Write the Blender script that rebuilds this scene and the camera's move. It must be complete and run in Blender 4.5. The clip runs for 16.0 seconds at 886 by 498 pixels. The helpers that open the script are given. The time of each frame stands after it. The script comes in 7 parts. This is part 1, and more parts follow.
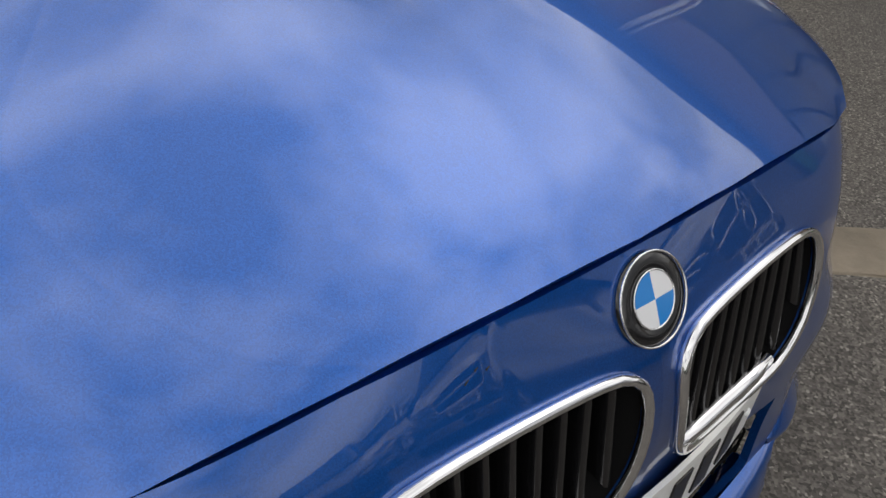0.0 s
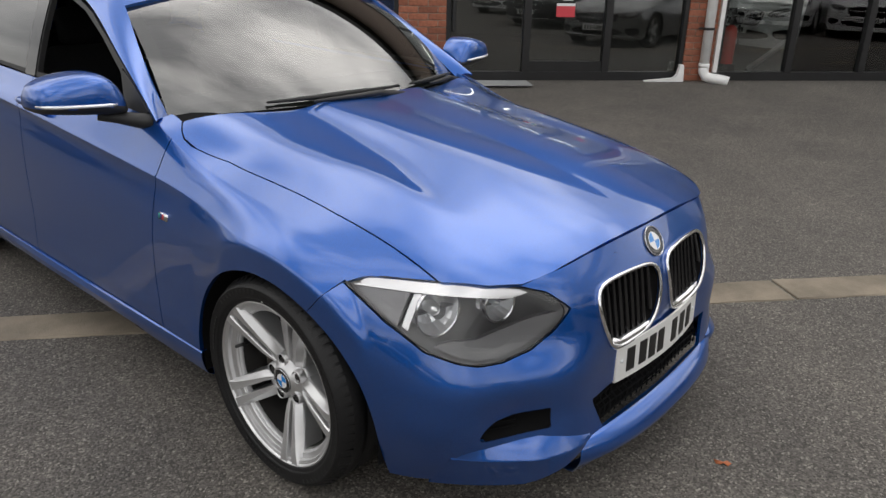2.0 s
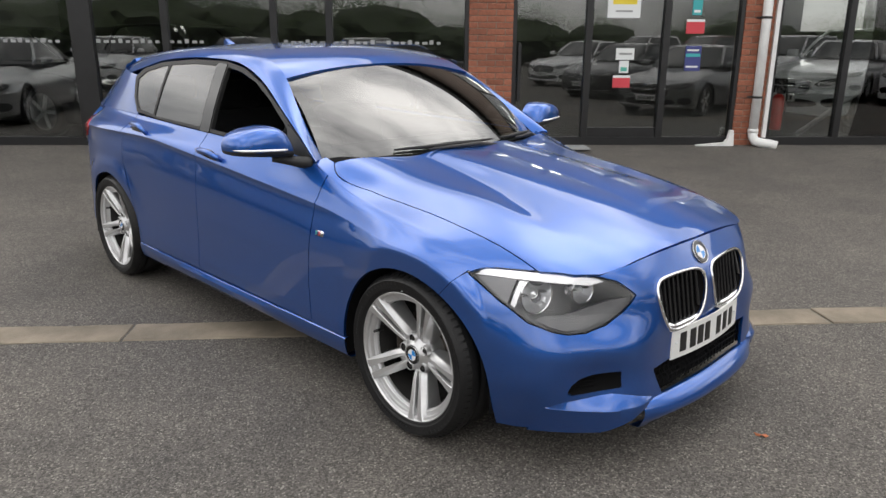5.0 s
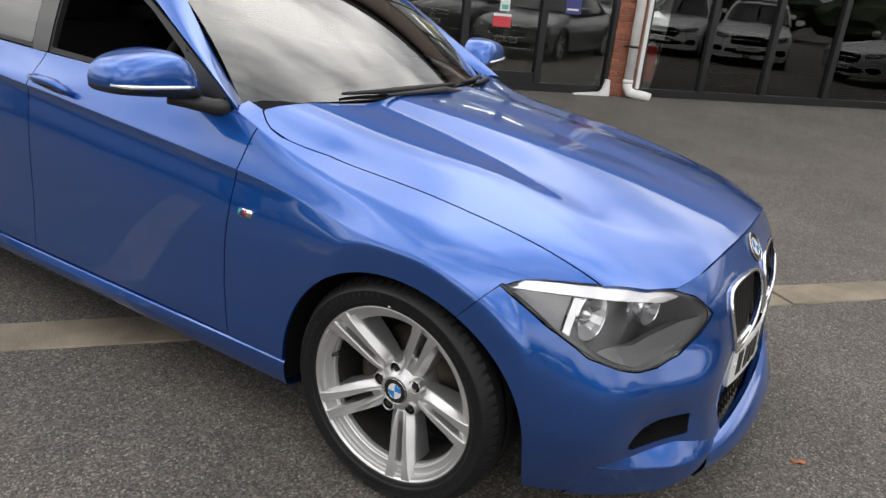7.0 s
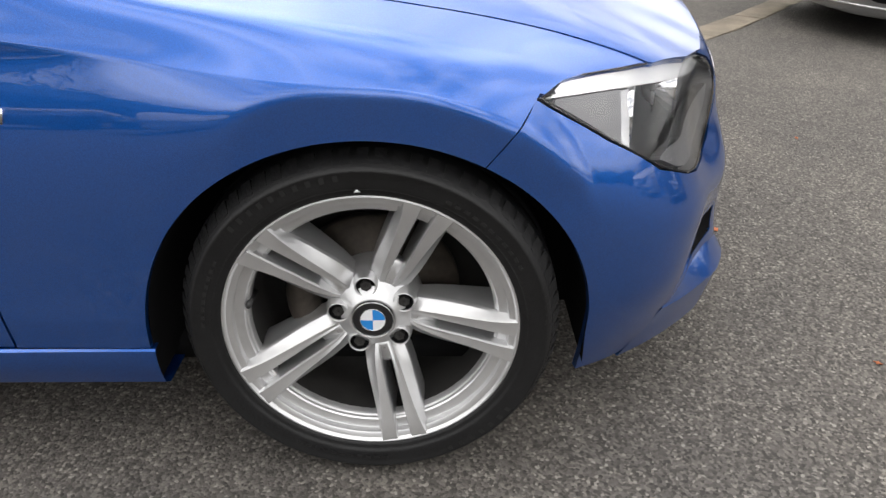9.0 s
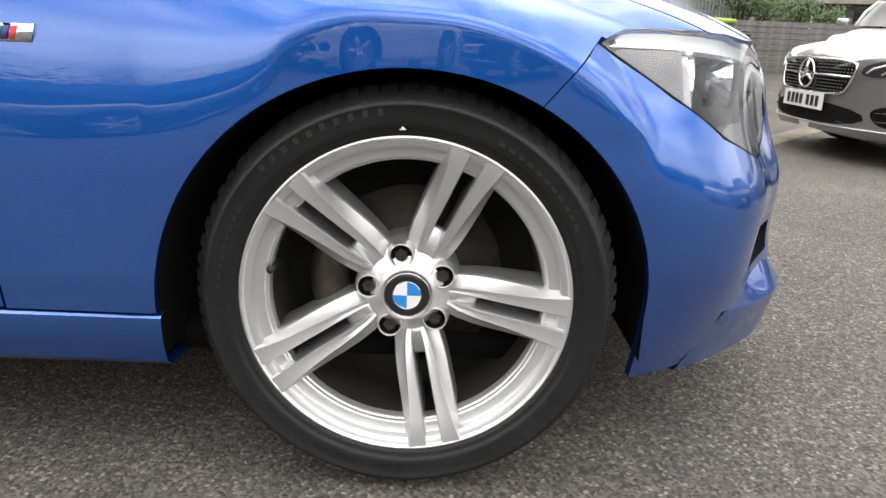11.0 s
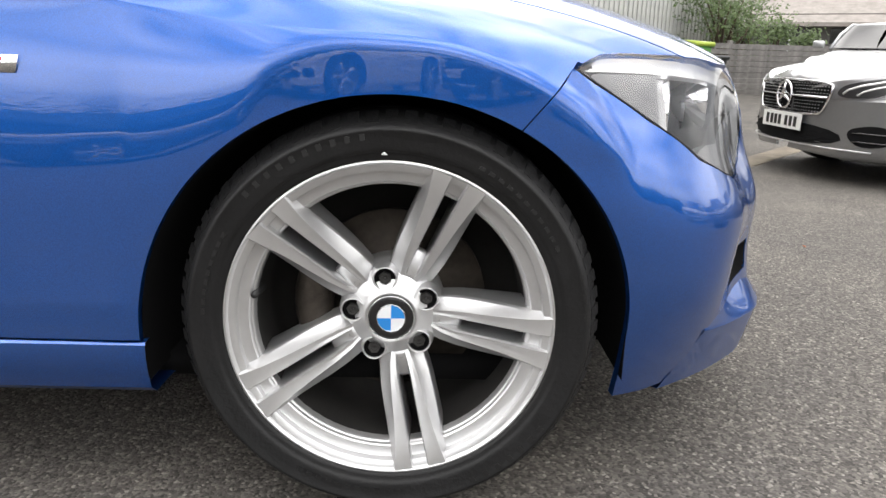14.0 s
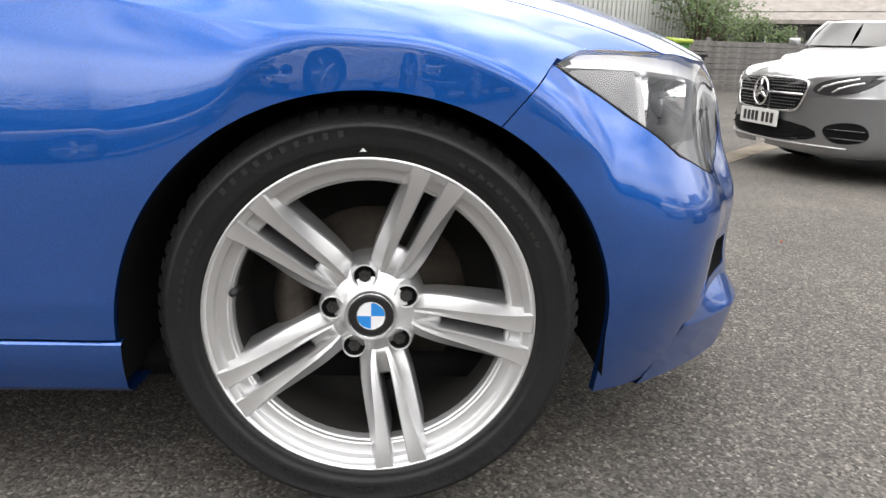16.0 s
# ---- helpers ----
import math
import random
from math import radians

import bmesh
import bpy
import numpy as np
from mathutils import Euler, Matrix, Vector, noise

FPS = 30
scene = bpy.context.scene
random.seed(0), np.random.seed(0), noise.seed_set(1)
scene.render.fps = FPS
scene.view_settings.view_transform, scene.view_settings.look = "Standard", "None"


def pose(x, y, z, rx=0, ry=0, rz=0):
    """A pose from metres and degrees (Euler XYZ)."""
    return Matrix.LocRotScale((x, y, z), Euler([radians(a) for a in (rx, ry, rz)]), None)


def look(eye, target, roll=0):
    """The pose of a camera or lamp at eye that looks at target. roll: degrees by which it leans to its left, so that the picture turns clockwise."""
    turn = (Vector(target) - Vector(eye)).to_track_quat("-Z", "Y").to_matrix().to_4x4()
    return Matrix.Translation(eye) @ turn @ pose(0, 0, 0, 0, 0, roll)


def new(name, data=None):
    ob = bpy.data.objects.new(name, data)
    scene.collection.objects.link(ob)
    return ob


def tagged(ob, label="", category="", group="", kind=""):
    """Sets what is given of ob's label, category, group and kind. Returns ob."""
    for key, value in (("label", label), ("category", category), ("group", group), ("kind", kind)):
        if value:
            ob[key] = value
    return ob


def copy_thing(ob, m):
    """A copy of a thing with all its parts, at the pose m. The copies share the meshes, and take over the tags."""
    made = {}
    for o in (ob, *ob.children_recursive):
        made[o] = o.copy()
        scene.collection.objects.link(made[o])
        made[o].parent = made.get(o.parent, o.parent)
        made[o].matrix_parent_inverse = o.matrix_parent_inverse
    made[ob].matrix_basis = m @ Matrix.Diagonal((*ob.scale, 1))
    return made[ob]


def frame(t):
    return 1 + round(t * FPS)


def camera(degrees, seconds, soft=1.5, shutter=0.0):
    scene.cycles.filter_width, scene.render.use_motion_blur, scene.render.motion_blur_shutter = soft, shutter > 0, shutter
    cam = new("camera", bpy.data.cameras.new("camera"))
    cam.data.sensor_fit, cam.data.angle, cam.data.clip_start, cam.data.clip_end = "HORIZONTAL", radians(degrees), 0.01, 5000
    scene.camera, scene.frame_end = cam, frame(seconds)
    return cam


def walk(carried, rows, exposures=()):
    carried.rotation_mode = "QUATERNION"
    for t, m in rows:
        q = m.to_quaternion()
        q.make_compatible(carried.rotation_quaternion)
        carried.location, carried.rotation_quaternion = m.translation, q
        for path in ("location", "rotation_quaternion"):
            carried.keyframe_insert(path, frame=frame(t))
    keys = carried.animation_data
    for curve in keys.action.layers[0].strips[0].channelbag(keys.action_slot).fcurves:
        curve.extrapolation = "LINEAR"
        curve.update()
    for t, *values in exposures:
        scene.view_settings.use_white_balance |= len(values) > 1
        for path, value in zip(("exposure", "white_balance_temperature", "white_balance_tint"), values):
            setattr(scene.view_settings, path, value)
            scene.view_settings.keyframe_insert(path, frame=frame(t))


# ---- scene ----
cam = camera(63.0, 16.0)
EXPOSURES = [(0, -0.85), (0.5, -0.93), (1.0, -0.90), (1.5, -0.84), (2.0, -0.56), (3.5, -0.17), (6.5, -0.17), (7.5, -0.28), (8.5, -0.13), (9.2, 0.20), (11.3, 0.53), (16.0, 0.50)]
PATH = [
    (0, (0.898, -0.468, 1.105), (-0.252, 0.6, -0.135), 5.7),
    (0.5, (1.069, -0.748, 1.263), (-0.165, 0.377, 0.163), 2.6),
    (1, (1.182, -1.111, 1.336), (-0.043, 0.118, 0.342), 1.7),
    (1.5, (1.302, -1.504, 1.405), (0.179, -0.075, 0.57), 1.0),
    (2, (1.489, -1.859, 1.416), (0.268, -0.455, 0.683), 1.1),
    (2.5, (1.62, -2.159, 1.439), (0.316, -0.821, 0.726), 0.5),
    (3, (1.749, -2.395, 1.449), (0.414, -1.062, 0.784), 0.1),
    (3.5, (1.832, -2.465, 1.455), (0.444, -1.135, 0.903), -0.0),
    (3.7, (1.875, -2.489, 1.443), (0.472, -1.168, 0.908), 0.6),
    (6, (1.614, -2.397, 1.423), (0.342, -0.978, 0.815), 2.1),
    (6.5, (1.293, -2.287, 1.358), (0.125, -0.798, 0.712), 4.4),
    (7, (0.92, -2.198, 1.34), (-0.037, -0.587, 0.642), 5.5),
    (7.5, (0.636, -2.172, 1.341), (-0.086, -0.461, 0.598), 1.5),
    (8, (0.383, -2.018, 1.277), (-0.003, -0.238, 0.449), -0.8),
    (8.5, (0.192, -1.923, 1.238), (0.106, -0.134, 0.348), -0.8),
    (9, (0.11, -1.842, 1.013), (0.125, -0.091, 0.046), 0.1),
    (11.3, (0.049, -1.854, 0.705), (0.052, 0.064, 0.138), 2.2),
    (11.5, (0.053, -1.85, 0.71), (0.054, 0.066, 0.139), 2.0),
    (12, (0.052, -1.861, 0.702), (0.062, 0.062, 0.153), 2.0),
    (12.5, (0.059, -1.862, 0.711), (0.073, 0.059, 0.155), 1.4),
    (13, (0.063, -1.863, 0.71), (0.092, 0.062, 0.168), 1.1),
    (13.5, (0.066, -1.863, 0.712), (0.091, 0.064, 0.178), 1.0),
    (14, (0.056, -1.865, 0.708), (0.094, 0.065, 0.185), 1.6),
    (14.5, (0.058, -1.858, 0.71), (0.099, 0.072, 0.185), 0.8),
    (15, (0.05, -1.845, 0.72), (0.12, 0.077, 0.173), 0.3),
    (15.5, (0.058, -1.841, 0.718), (0.134, 0.08, 0.164), 0.7),
    (16, (0.058, -1.861, 0.707), (0.148, 0.066, 0.177), 1.7),
]
walk(cam, [(t, look(eye, target, roll)) for t, eye, target, roll in PATH], EXPOSURES)

# world, sun and exposure
world = bpy.data.worlds.new("sky")
scene.world = world
world.use_nodes = True
wn, wl = world.node_tree.nodes, world.node_tree.links
wn.clear()
SUN_EL, SUN_AZ = 50.0, 115.0
sky = wn.new("ShaderNodeTexSky")
sky.sky_type, sky.sun_disc = "NISHITA", False
sky.sun_elevation, sky.sun_rotation = radians(SUN_EL), radians(90 - SUN_AZ)
coord = wn.new("ShaderNodeTexCoord")
stretch = wn.new("ShaderNodeMapping")
stretch.inputs["Scale"].default_value = (1.0, 1.0, 2.2)
cloud = wn.new("ShaderNodeTexNoise")
cloud.inputs["Scale"].default_value, cloud.inputs["Detail"].default_value, cloud.inputs["Roughness"].default_value = 1.9, 5, 0.5
cover = wn.new("ShaderNodeValToRGB")
cover.color_ramp.elements[0].position, cover.color_ramp.elements[0].color = 0.40, (5.6, 5.65, 5.8, 1)
cover.color_ramp.elements[1].position, cover.color_ramp.elements[1].color = 0.64, (25.0, 24.3, 23.5, 1)
blend = wn.new("ShaderNodeMix")
blend.data_type = "RGBA"
blend.inputs["Factor"].default_value = 0.88
back, sky_out = wn.new("ShaderNodeBackground"), wn.new("ShaderNodeOutputWorld")
back.inputs["Strength"].default_value = 0.12
wl.new(coord.outputs["Generated"], stretch.inputs["Vector"])
wl.new(stretch.outputs["Vector"], cloud.inputs["Vector"])
wl.new(cloud.outputs["Fac"], cover.inputs["Fac"])
wl.new(sky.outputs["Color"], blend.inputs["A"])
height, lift, veil = wn.new("ShaderNodeSeparateXYZ"), wn.new("ShaderNodeMapRange"), wn.new("ShaderNodeMix")
lift.inputs["From Min"].default_value, lift.inputs["From Max"].default_value = 0.0, 0.55
lift.inputs["To Min"].default_value, lift.inputs["To Max"].default_value = 0.58, 1.3
veil.data_type, veil.blend_type = "RGBA", "MULTIPLY"
veil.inputs["Factor"].default_value = 1.0
wl.new(coord.outputs["Generated"], height.inputs["Vector"])
wl.new(height.outputs["Z"], lift.inputs["Value"])
wl.new(cover.outputs["Color"], veil.inputs["A"])
wl.new(lift.outputs["Result"], veil.inputs["B"])
glow, near, power, gain, shine = (wn.new(k) for k in ("ShaderNodeVectorMath", "ShaderNodeMath", "ShaderNodeMath", "ShaderNodeMath", "ShaderNodeMix"))
glow.operation, near.operation, power.operation, gain.operation = "DOT_PRODUCT", "MAXIMUM", "POWER", "MULTIPLY_ADD"
glow.inputs[1].default_value = (math.cos(radians(SUN_AZ)) * math.cos(radians(SUN_EL)), math.sin(radians(SUN_AZ)) * math.cos(radians(SUN_EL)), math.sin(radians(SUN_EL)))
near.inputs[1].default_value, power.inputs[1].default_value = 0.0, 4.0
gain.inputs[1].default_value, gain.inputs[2].default_value = 0.2, 1.0
shine.data_type, shine.blend_type = "RGBA", "MULTIPLY"
shine.inputs["Factor"].default_value = 1.0
wl.new(coord.outputs["Generated"], glow.inputs[0])
wl.new(glow.outputs["Value"], near.inputs[0])
wl.new(near.outputs["Value"], power.inputs[0])
wl.new(power.outputs["Value"], gain.inputs[0])
wl.new(veil.outputs["Result"], shine.inputs["A"])
wl.new(gain.outputs["Value"], shine.inputs["B"])
wl.new(shine.outputs["Result"], blend.inputs["B"])
wl.new(blend.outputs["Result"], back.inputs["Color"])
wl.new(back.outputs["Background"], sky_out.inputs["Surface"])
sun = new("sun", bpy.data.lights.new("sun", "SUN"))
sun.data.energy, sun.data.angle, sun.data.color = 0.55, radians(85), (1.0, 0.93, 0.84)
sa, se = radians(SUN_AZ), radians(SUN_EL)
sun.matrix_world = look((30 * math.cos(sa) * math.cos(se), 30 * math.sin(sa) * math.cos(se), 30 * math.sin(se)), (0, 0, 0))



# ---- materials ----
def material(name, colour, rough=0.5, metal=0.0, coat=0.0, vary=0.0, scale=8.0, bump=0.0, bump_scale=60.0, rough_vary=0.0, spec=0.5, second=None):
    """A plain surface with two scales of variation in colour and relief."""
    m = bpy.data.materials.new(name)
    m.use_nodes = True
    n, l = m.node_tree.nodes, m.node_tree.links
    p = n["Principled BSDF"]
    p.inputs["Base Color"].default_value = (*colour, 1)
    p.inputs["Roughness"].default_value, p.inputs["Metallic"].default_value = rough, metal
    p.inputs["Specular IOR Level"].default_value = spec
    if coat:
        p.inputs["Coat Weight"].default_value, p.inputs["Coat Roughness"].default_value = coat, 0.03
    tc = n.new("ShaderNodeTexCoord")
    if vary or second:
        big = n.new("ShaderNodeTexNoise")
        big.inputs["Scale"].default_value, big.inputs["Detail"].default_value, big.inputs["Roughness"].default_value = scale, 8, 0.65
        ramp = n.new("ShaderNodeValToRGB")
        lo = second or tuple(c * (1 - vary) for c in colour)
        hi = colour if second else tuple(min(1, c * (1 + vary)) for c in colour)
        ramp.color_ramp.elements[0].position, ramp.color_ramp.elements[0].color = 0.35, (*lo, 1)
        ramp.color_ramp.elements[1].position, ramp.color_ramp.elements[1].color = 0.68, (*hi, 1)
        l.new(tc.outputs["Object"], big.inputs["Vector"])
        l.new(big.outputs["Fac"], ramp.inputs["Fac"])
        l.new(ramp.outputs["Color"], p.inputs["Base Color"])
        if rough_vary:
            mr = n.new("ShaderNodeMapRange")
            mr.inputs["To Min"].default_value, mr.inputs["To Max"].default_value = rough - rough_vary, rough + rough_vary
            l.new(big.outputs["Fac"], mr.inputs["Value"])
            l.new(mr.outputs["Result"], p.inputs["Roughness"])
    if bump:
        fine, b = n.new("ShaderNodeTexNoise"), n.new("ShaderNodeBump")
        fine.inputs["Scale"].default_value, fine.inputs["Detail"].default_value = bump_scale, 5
        b.inputs["Strength"].default_value, b.inputs["Distance"].default_value = bump, 0.01
        l.new(tc.outputs["Object"], fine.inputs["Vector"])
        l.new(fine.outputs["Fac"], b.inputs["Height"])
        l.new(b.outputs["Normal"], p.inputs["Normal"])
    return m


def car_paint(name, colour, metal=0.85, rough=0.36):
    """Metallic paint: fine flakes under a clear coat."""
    m = bpy.data.materials.new(name)
    m.use_nodes = True
    n, l = m.node_tree.nodes, m.node_tree.links
    p = n["Principled BSDF"]
    p.inputs["Metallic"].default_value, p.inputs["Roughness"].default_value = metal, rough
    p.inputs["Coat Weight"].default_value, p.inputs["Coat Roughness"].default_value = 1.0, 0.015
    p.inputs["Coat IOR"].default_value = 1.75
    tc, v, mix = n.new("ShaderNodeTexCoord"), n.new("ShaderNodeTexVoronoi"), n.new("ShaderNodeValToRGB")
    v.inputs["Scale"].default_value = 900
    mix.color_ramp.elements[0].color = (*(c * 0.82 for c in colour), 1)
    mix.color_ramp.elements[1].color = (*(min(1, c * 1.2) for c in colour), 1)
    sep = n.new("ShaderNodeSeparateColor")
    l.new(tc.outputs["Object"], v.inputs["Vector"])
    l.new(v.outputs["Color"], sep.inputs["Color"])
    l.new(sep.outputs["Red"], mix.inputs["Fac"])
    l.new(mix.outputs["Color"], p.inputs["Base Color"])
    return m


def pane_glass(name, tint, ior=1.5, rough=0.0):
    """Thin glass: see-through with a tint, mirror gloss by the angle."""
    m = bpy.data.materials.new(name)
    m.use_nodes = True
    n, l = m.node_tree.nodes, m.node_tree.links
    n.remove(n["Principled BSDF"])
    clear, gloss, fr, mix = n.new("ShaderNodeBsdfTransparent"), n.new("ShaderNodeBsdfGlossy"), n.new("ShaderNodeFresnel"), n.new("ShaderNodeMixShader")
    clear.inputs["Color"].default_value = (*tint, 1)
    gloss.inputs["Roughness"].default_value = rough
    gloss.inputs["Color"].default_value = (1, 1, 1, 1)
    fr.inputs["IOR"].default_value = ior
    l.new(fr.outputs["Fac"], mix.inputs["Fac"])
    l.new(clear.outputs["BSDF"], mix.inputs[1])
    l.new(gloss.outputs["BSDF"], mix.inputs[2])
    l.new(mix.outputs["Shader"], n["Material Output"].inputs["Surface"])
    return m


def asphalt_material():
    """Worn tarmac: dark binder with pale stone chips, broad stains."""
    m = bpy.data.materials.new("asphalt")
    m.use_nodes = True
    n, l = m.node_tree.nodes, m.node_tree.links
    p = n["Principled BSDF"]
    tc = n.new("ShaderNodeTexCoord")
    chips = n.new("ShaderNodeTexVoronoi")
    chips.inputs["Scale"].default_value, chips.inputs["Randomness"].default_value = 165, 1
    sep = n.new("ShaderNodeSeparateColor")
    tone = n.new("ShaderNodeValToRGB")
    e = tone.color_ramp.elements
    e[0].position, e[0].color = 0.0, (0.048, 0.044, 0.041, 1)
    e[1].position, e[1].color = 1.0, (0.30, 0.285, 0.26, 1)
    a = e.new(0.62)
    a.color = (0.118, 0.110, 0.101, 1)
    a = e.new(0.93)
    a.color = (0.18, 0.166, 0.152, 1)
    stain, sramp, mul = n.new("ShaderNodeTexNoise"), n.new("ShaderNodeValToRGB"), n.new("ShaderNodeMix")
    stain.inputs["Scale"].default_value, stain.inputs["Detail"].default_value, stain.inputs["Roughness"].default_value = 0.9, 9, 0.7
    sramp.color_ramp.elements[0].position, sramp.color_ramp.elements[0].color = 0.32, (0.70, 0.70, 0.70, 1)
    sramp.color_ramp.elements[1].position, sramp.color_ramp.elements[1].color = 0.66, (1.12, 1.10, 1.06, 1)
    mul.data_type, mul.blend_type = "RGBA", "MULTIPLY"
    mul.inputs["Factor"].default_value = 1
    b, h, grain = n.new("ShaderNodeBump"), n.new("ShaderNodeMath"), n.new("ShaderNodeTexNoise")
    grain.inputs["Scale"].default_value, grain.inputs["Detail"].default_value = 220, 5
    h.operation = "SUBTRACT"
    b.inputs["Strength"].default_value, b.inputs["Distance"].default_value = 0.5, 0.004
    p.inputs["Roughness"].default_value = 0.82
    p.inputs["Specular IOR Level"].default_value = 0.35
    for node in (chips, stain, grain):
        l.new(tc.outputs["Object"], node.inputs["Vector"])
    l.new(chips.outputs["Color"], sep.inputs["Color"])
    l.new(sep.outputs["Green"], tone.inputs["Fac"])
    l.new(stain.outputs["Fac"], sramp.inputs["Fac"])
    l.new(tone.outputs["Color"], mul.inputs["A"])
    l.new(sramp.outputs["Color"], mul.inputs["B"])
    l.new(mul.outputs["Result"], p.inputs["Base Color"])
    l.new(grain.outputs["Fac"], h.inputs[0])
    l.new(chips.outputs["Distance"], h.inputs[1])
    l.new(h.outputs["Value"], b.inputs["Height"])
    l.new(b.outputs["Normal"], p.inputs["Normal"])
    return m


def brick_material():
    """Red brick: each brick its own tone, with sandy grain."""
    m = material("red_brick", (0.33, 0.12, 0.07), 0.85, vary=0.25, scale=30, bump=0.5, bump_scale=120)
    n, l = m.node_tree.nodes, m.node_tree.links
    info, hue, ramp = n.new("ShaderNodeObjectInfo"), n.new("ShaderNodeMix"), n["Color Ramp"]
    tone = n.new("ShaderNodeMapRange")
    tone.inputs["To Min"].default_value, tone.inputs["To Max"].default_value = 0.72, 1.2
    hue.data_type, hue.blend_type = "RGBA", "MULTIPLY"
    hue.inputs["Factor"].default_value = 1
    l.new(info.outputs["Random"], tone.inputs["Value"])
    l.new(ramp.outputs["Color"], hue.inputs["A"])
    l.new(tone.outputs["Result"], hue.inputs["B"])
    l.new(hue.outputs["Result"], n["Principled BSDF"].inputs["Base Color"])
    return m


BLUE = car_paint("blue_metallic_paint", (0.006, 0.090, 0.40), 0.85, 0.37)
BLACK_TRIM = material("black_plastic", (0.018, 0.018, 0.019), 0.5, bump=0.1, bump_scale=400)
GLOSS_BLACK = material("gloss_black", (0.010, 0.010, 0.011), 0.12, coat=0.5)
CHROME = material("chrome", (0.83, 0.83, 0.84), 0.07, metal=1.0)
SATIN = material("satin_silver_alloy", (0.64, 0.64, 0.645), 0.32, metal=0.76, coat=0.35, vary=0.05, scale=14, rough_vary=0.04)
RUBBER = material("tyre_rubber", (0.009, 0.009, 0.0095), 0.48, spec=0.32, vary=0.25, scale=20, bump=0.15, bump_scale=160)
RUBBER_MARK = material("tyre_lettering", (0.010, 0.010, 0.0105), 0.40)
BARREL = material("dark_wheel_metal", (0.020, 0.019, 0.018), 0.6, vary=0.3, scale=15)
SEAL = material("rubber_seal", (0.012, 0.012, 0.012), 0.6)
DARK = material("wheel_well_liner", (0.006, 0.006, 0.0065), 0.9, spec=0.12)
CABIN = material("dark_cabin_cloth", (0.012, 0.012, 0.013), 0.85, vary=0.2, scale=40)
DASH = material("dashboard_plastic", (0.035, 0.035, 0.037), 0.6, bump=0.1, bump_scale=300)
ROTOR = material("brake_steel", (0.065, 0.055, 0.046), 0.5, metal=0.6, vary=0.4, scale=25)
PLATE = material("plate_white", (0.72, 0.72, 0.70), 0.35, vary=0.03, scale=30)
INK = material("plate_black", (0.012, 0.012, 0.012), 0.4)
ROUNDEL_BLUE = material("roundel_blue", (0.02, 0.22, 0.62), 0.25, coat=0.6)
ROUNDEL_WHITE = material("roundel_white", (0.75, 0.76, 0.78), 0.25, coat=0.6)
RED = material("red_paint", (0.70, 0.03, 0.02), 0.35, coat=0.3)
LAMP_RED = material("tail_lamp_red", (0.35, 0.01, 0.01), 0.15, coat=0.8)
HEAD_GREY = material("headlamp_housing_grey", (0.19, 0.19, 0.195), 0.4)
HEAD_RIB = material("headlamp_ribbed_grey", (0.25, 0.25, 0.255), 0.4, vary=0.1, scale=60, bump=0.3, bump_scale=30)
HEAD_BLACK = material("headlamp_black", (0.02, 0.02, 0.021), 0.3)
REFLECTOR = material("headlamp_reflector", (0.88, 0.89, 0.90), 0.28, metal=0.8)
BROW = material("headlamp_silver_brow", (0.93, 0.93, 0.93), 0.25, metal=0.6)
LENS = pane_glass("headlamp_lens", (0.97, 0.97, 0.98), 1.45)
SCREEN_GLASS = pane_glass("windscreen_glass", (0.55, 0.62, 0.58), 2.35)
SIDE_GLASS = pane_glass("side_window_glass", (0.22, 0.24, 0.24), 2.5)
SHOP_GLASS = pane_glass("shopfront_glass", (0.80, 0.82, 0.81), 1.88)
ASPHALT = asphalt_material()
CONCRETE = material("pale_concrete", (0.215, 0.182, 0.138), 0.85, vary=0.35, scale=2.2, bump=0.45, bump_scale=150)
BRICK = brick_material()
MORTAR = material("mortar", (0.30, 0.24, 0.20), 0.9, vary=0.2, scale=30, bump=0.3)
FRAME = material("black_window_frame", (0.012, 0.012, 0.013), 0.4, vary=0.2, scale=6)
WHITE_PVC = material("white_plastic", (0.80, 0.80, 0.79), 0.35, vary=0.08, scale=6)
SHOP_FLOOR = material("showroom_floor_tile", (0.16, 0.16, 0.16), 0.25, vary=0.15, scale=2)
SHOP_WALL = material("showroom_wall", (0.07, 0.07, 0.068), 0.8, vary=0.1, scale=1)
WOOD_GREY = material("weathered_grey_timber", (0.20, 0.19, 0.18), 0.85, vary=0.35, scale=5, bump=0.4, bump_scale=40)
SHEET_METAL = material("pale_cladding", (0.52, 0.52, 0.50), 0.5, vary=0.1, scale=2)
LIME = material("lime_plastic", (0.36, 0.46, 0.05), 0.45)
BIN_BLACK = material("bin_black_plastic", (0.02, 0.022, 0.022), 0.55)
SLATE = material("slate_roof", (0.27, 0.245, 0.225), 0.8, vary=0.2, scale=3, bump=0.3, bump_scale=20)
BARK = material("bark", (0.10, 0.075, 0.05), 0.9, vary=0.3, scale=12, bump=0.6, bump_scale=30)
LEAF = material("leaves", (0.075, 0.12, 0.03), 0.6, vary=0.5, scale=3)
# leaf colour darkened by hand for the shade deep in a crown
LEAF_SHADED = material("shaded_leaves", (0.030, 0.045, 0.016), 0.8, vary=0.6, scale=4, bump=0.6, bump_scale=12)
LEAF_DRY = material("dry_leaf", (0.42, 0.13, 0.05), 0.7)
GREEN_METAL = material("sticker_green", (0.10, 0.45, 0.36), 0.5)
PAPER_WHITE = material("paper_white", (0.75, 0.77, 0.77), 0.6)
PAPER_RED = material("paper_red", (0.62, 0.06, 0.08), 0.6)
PAPER_YELLOW = material("paper_yellow", (0.75, 0.60, 0.05), 0.6)
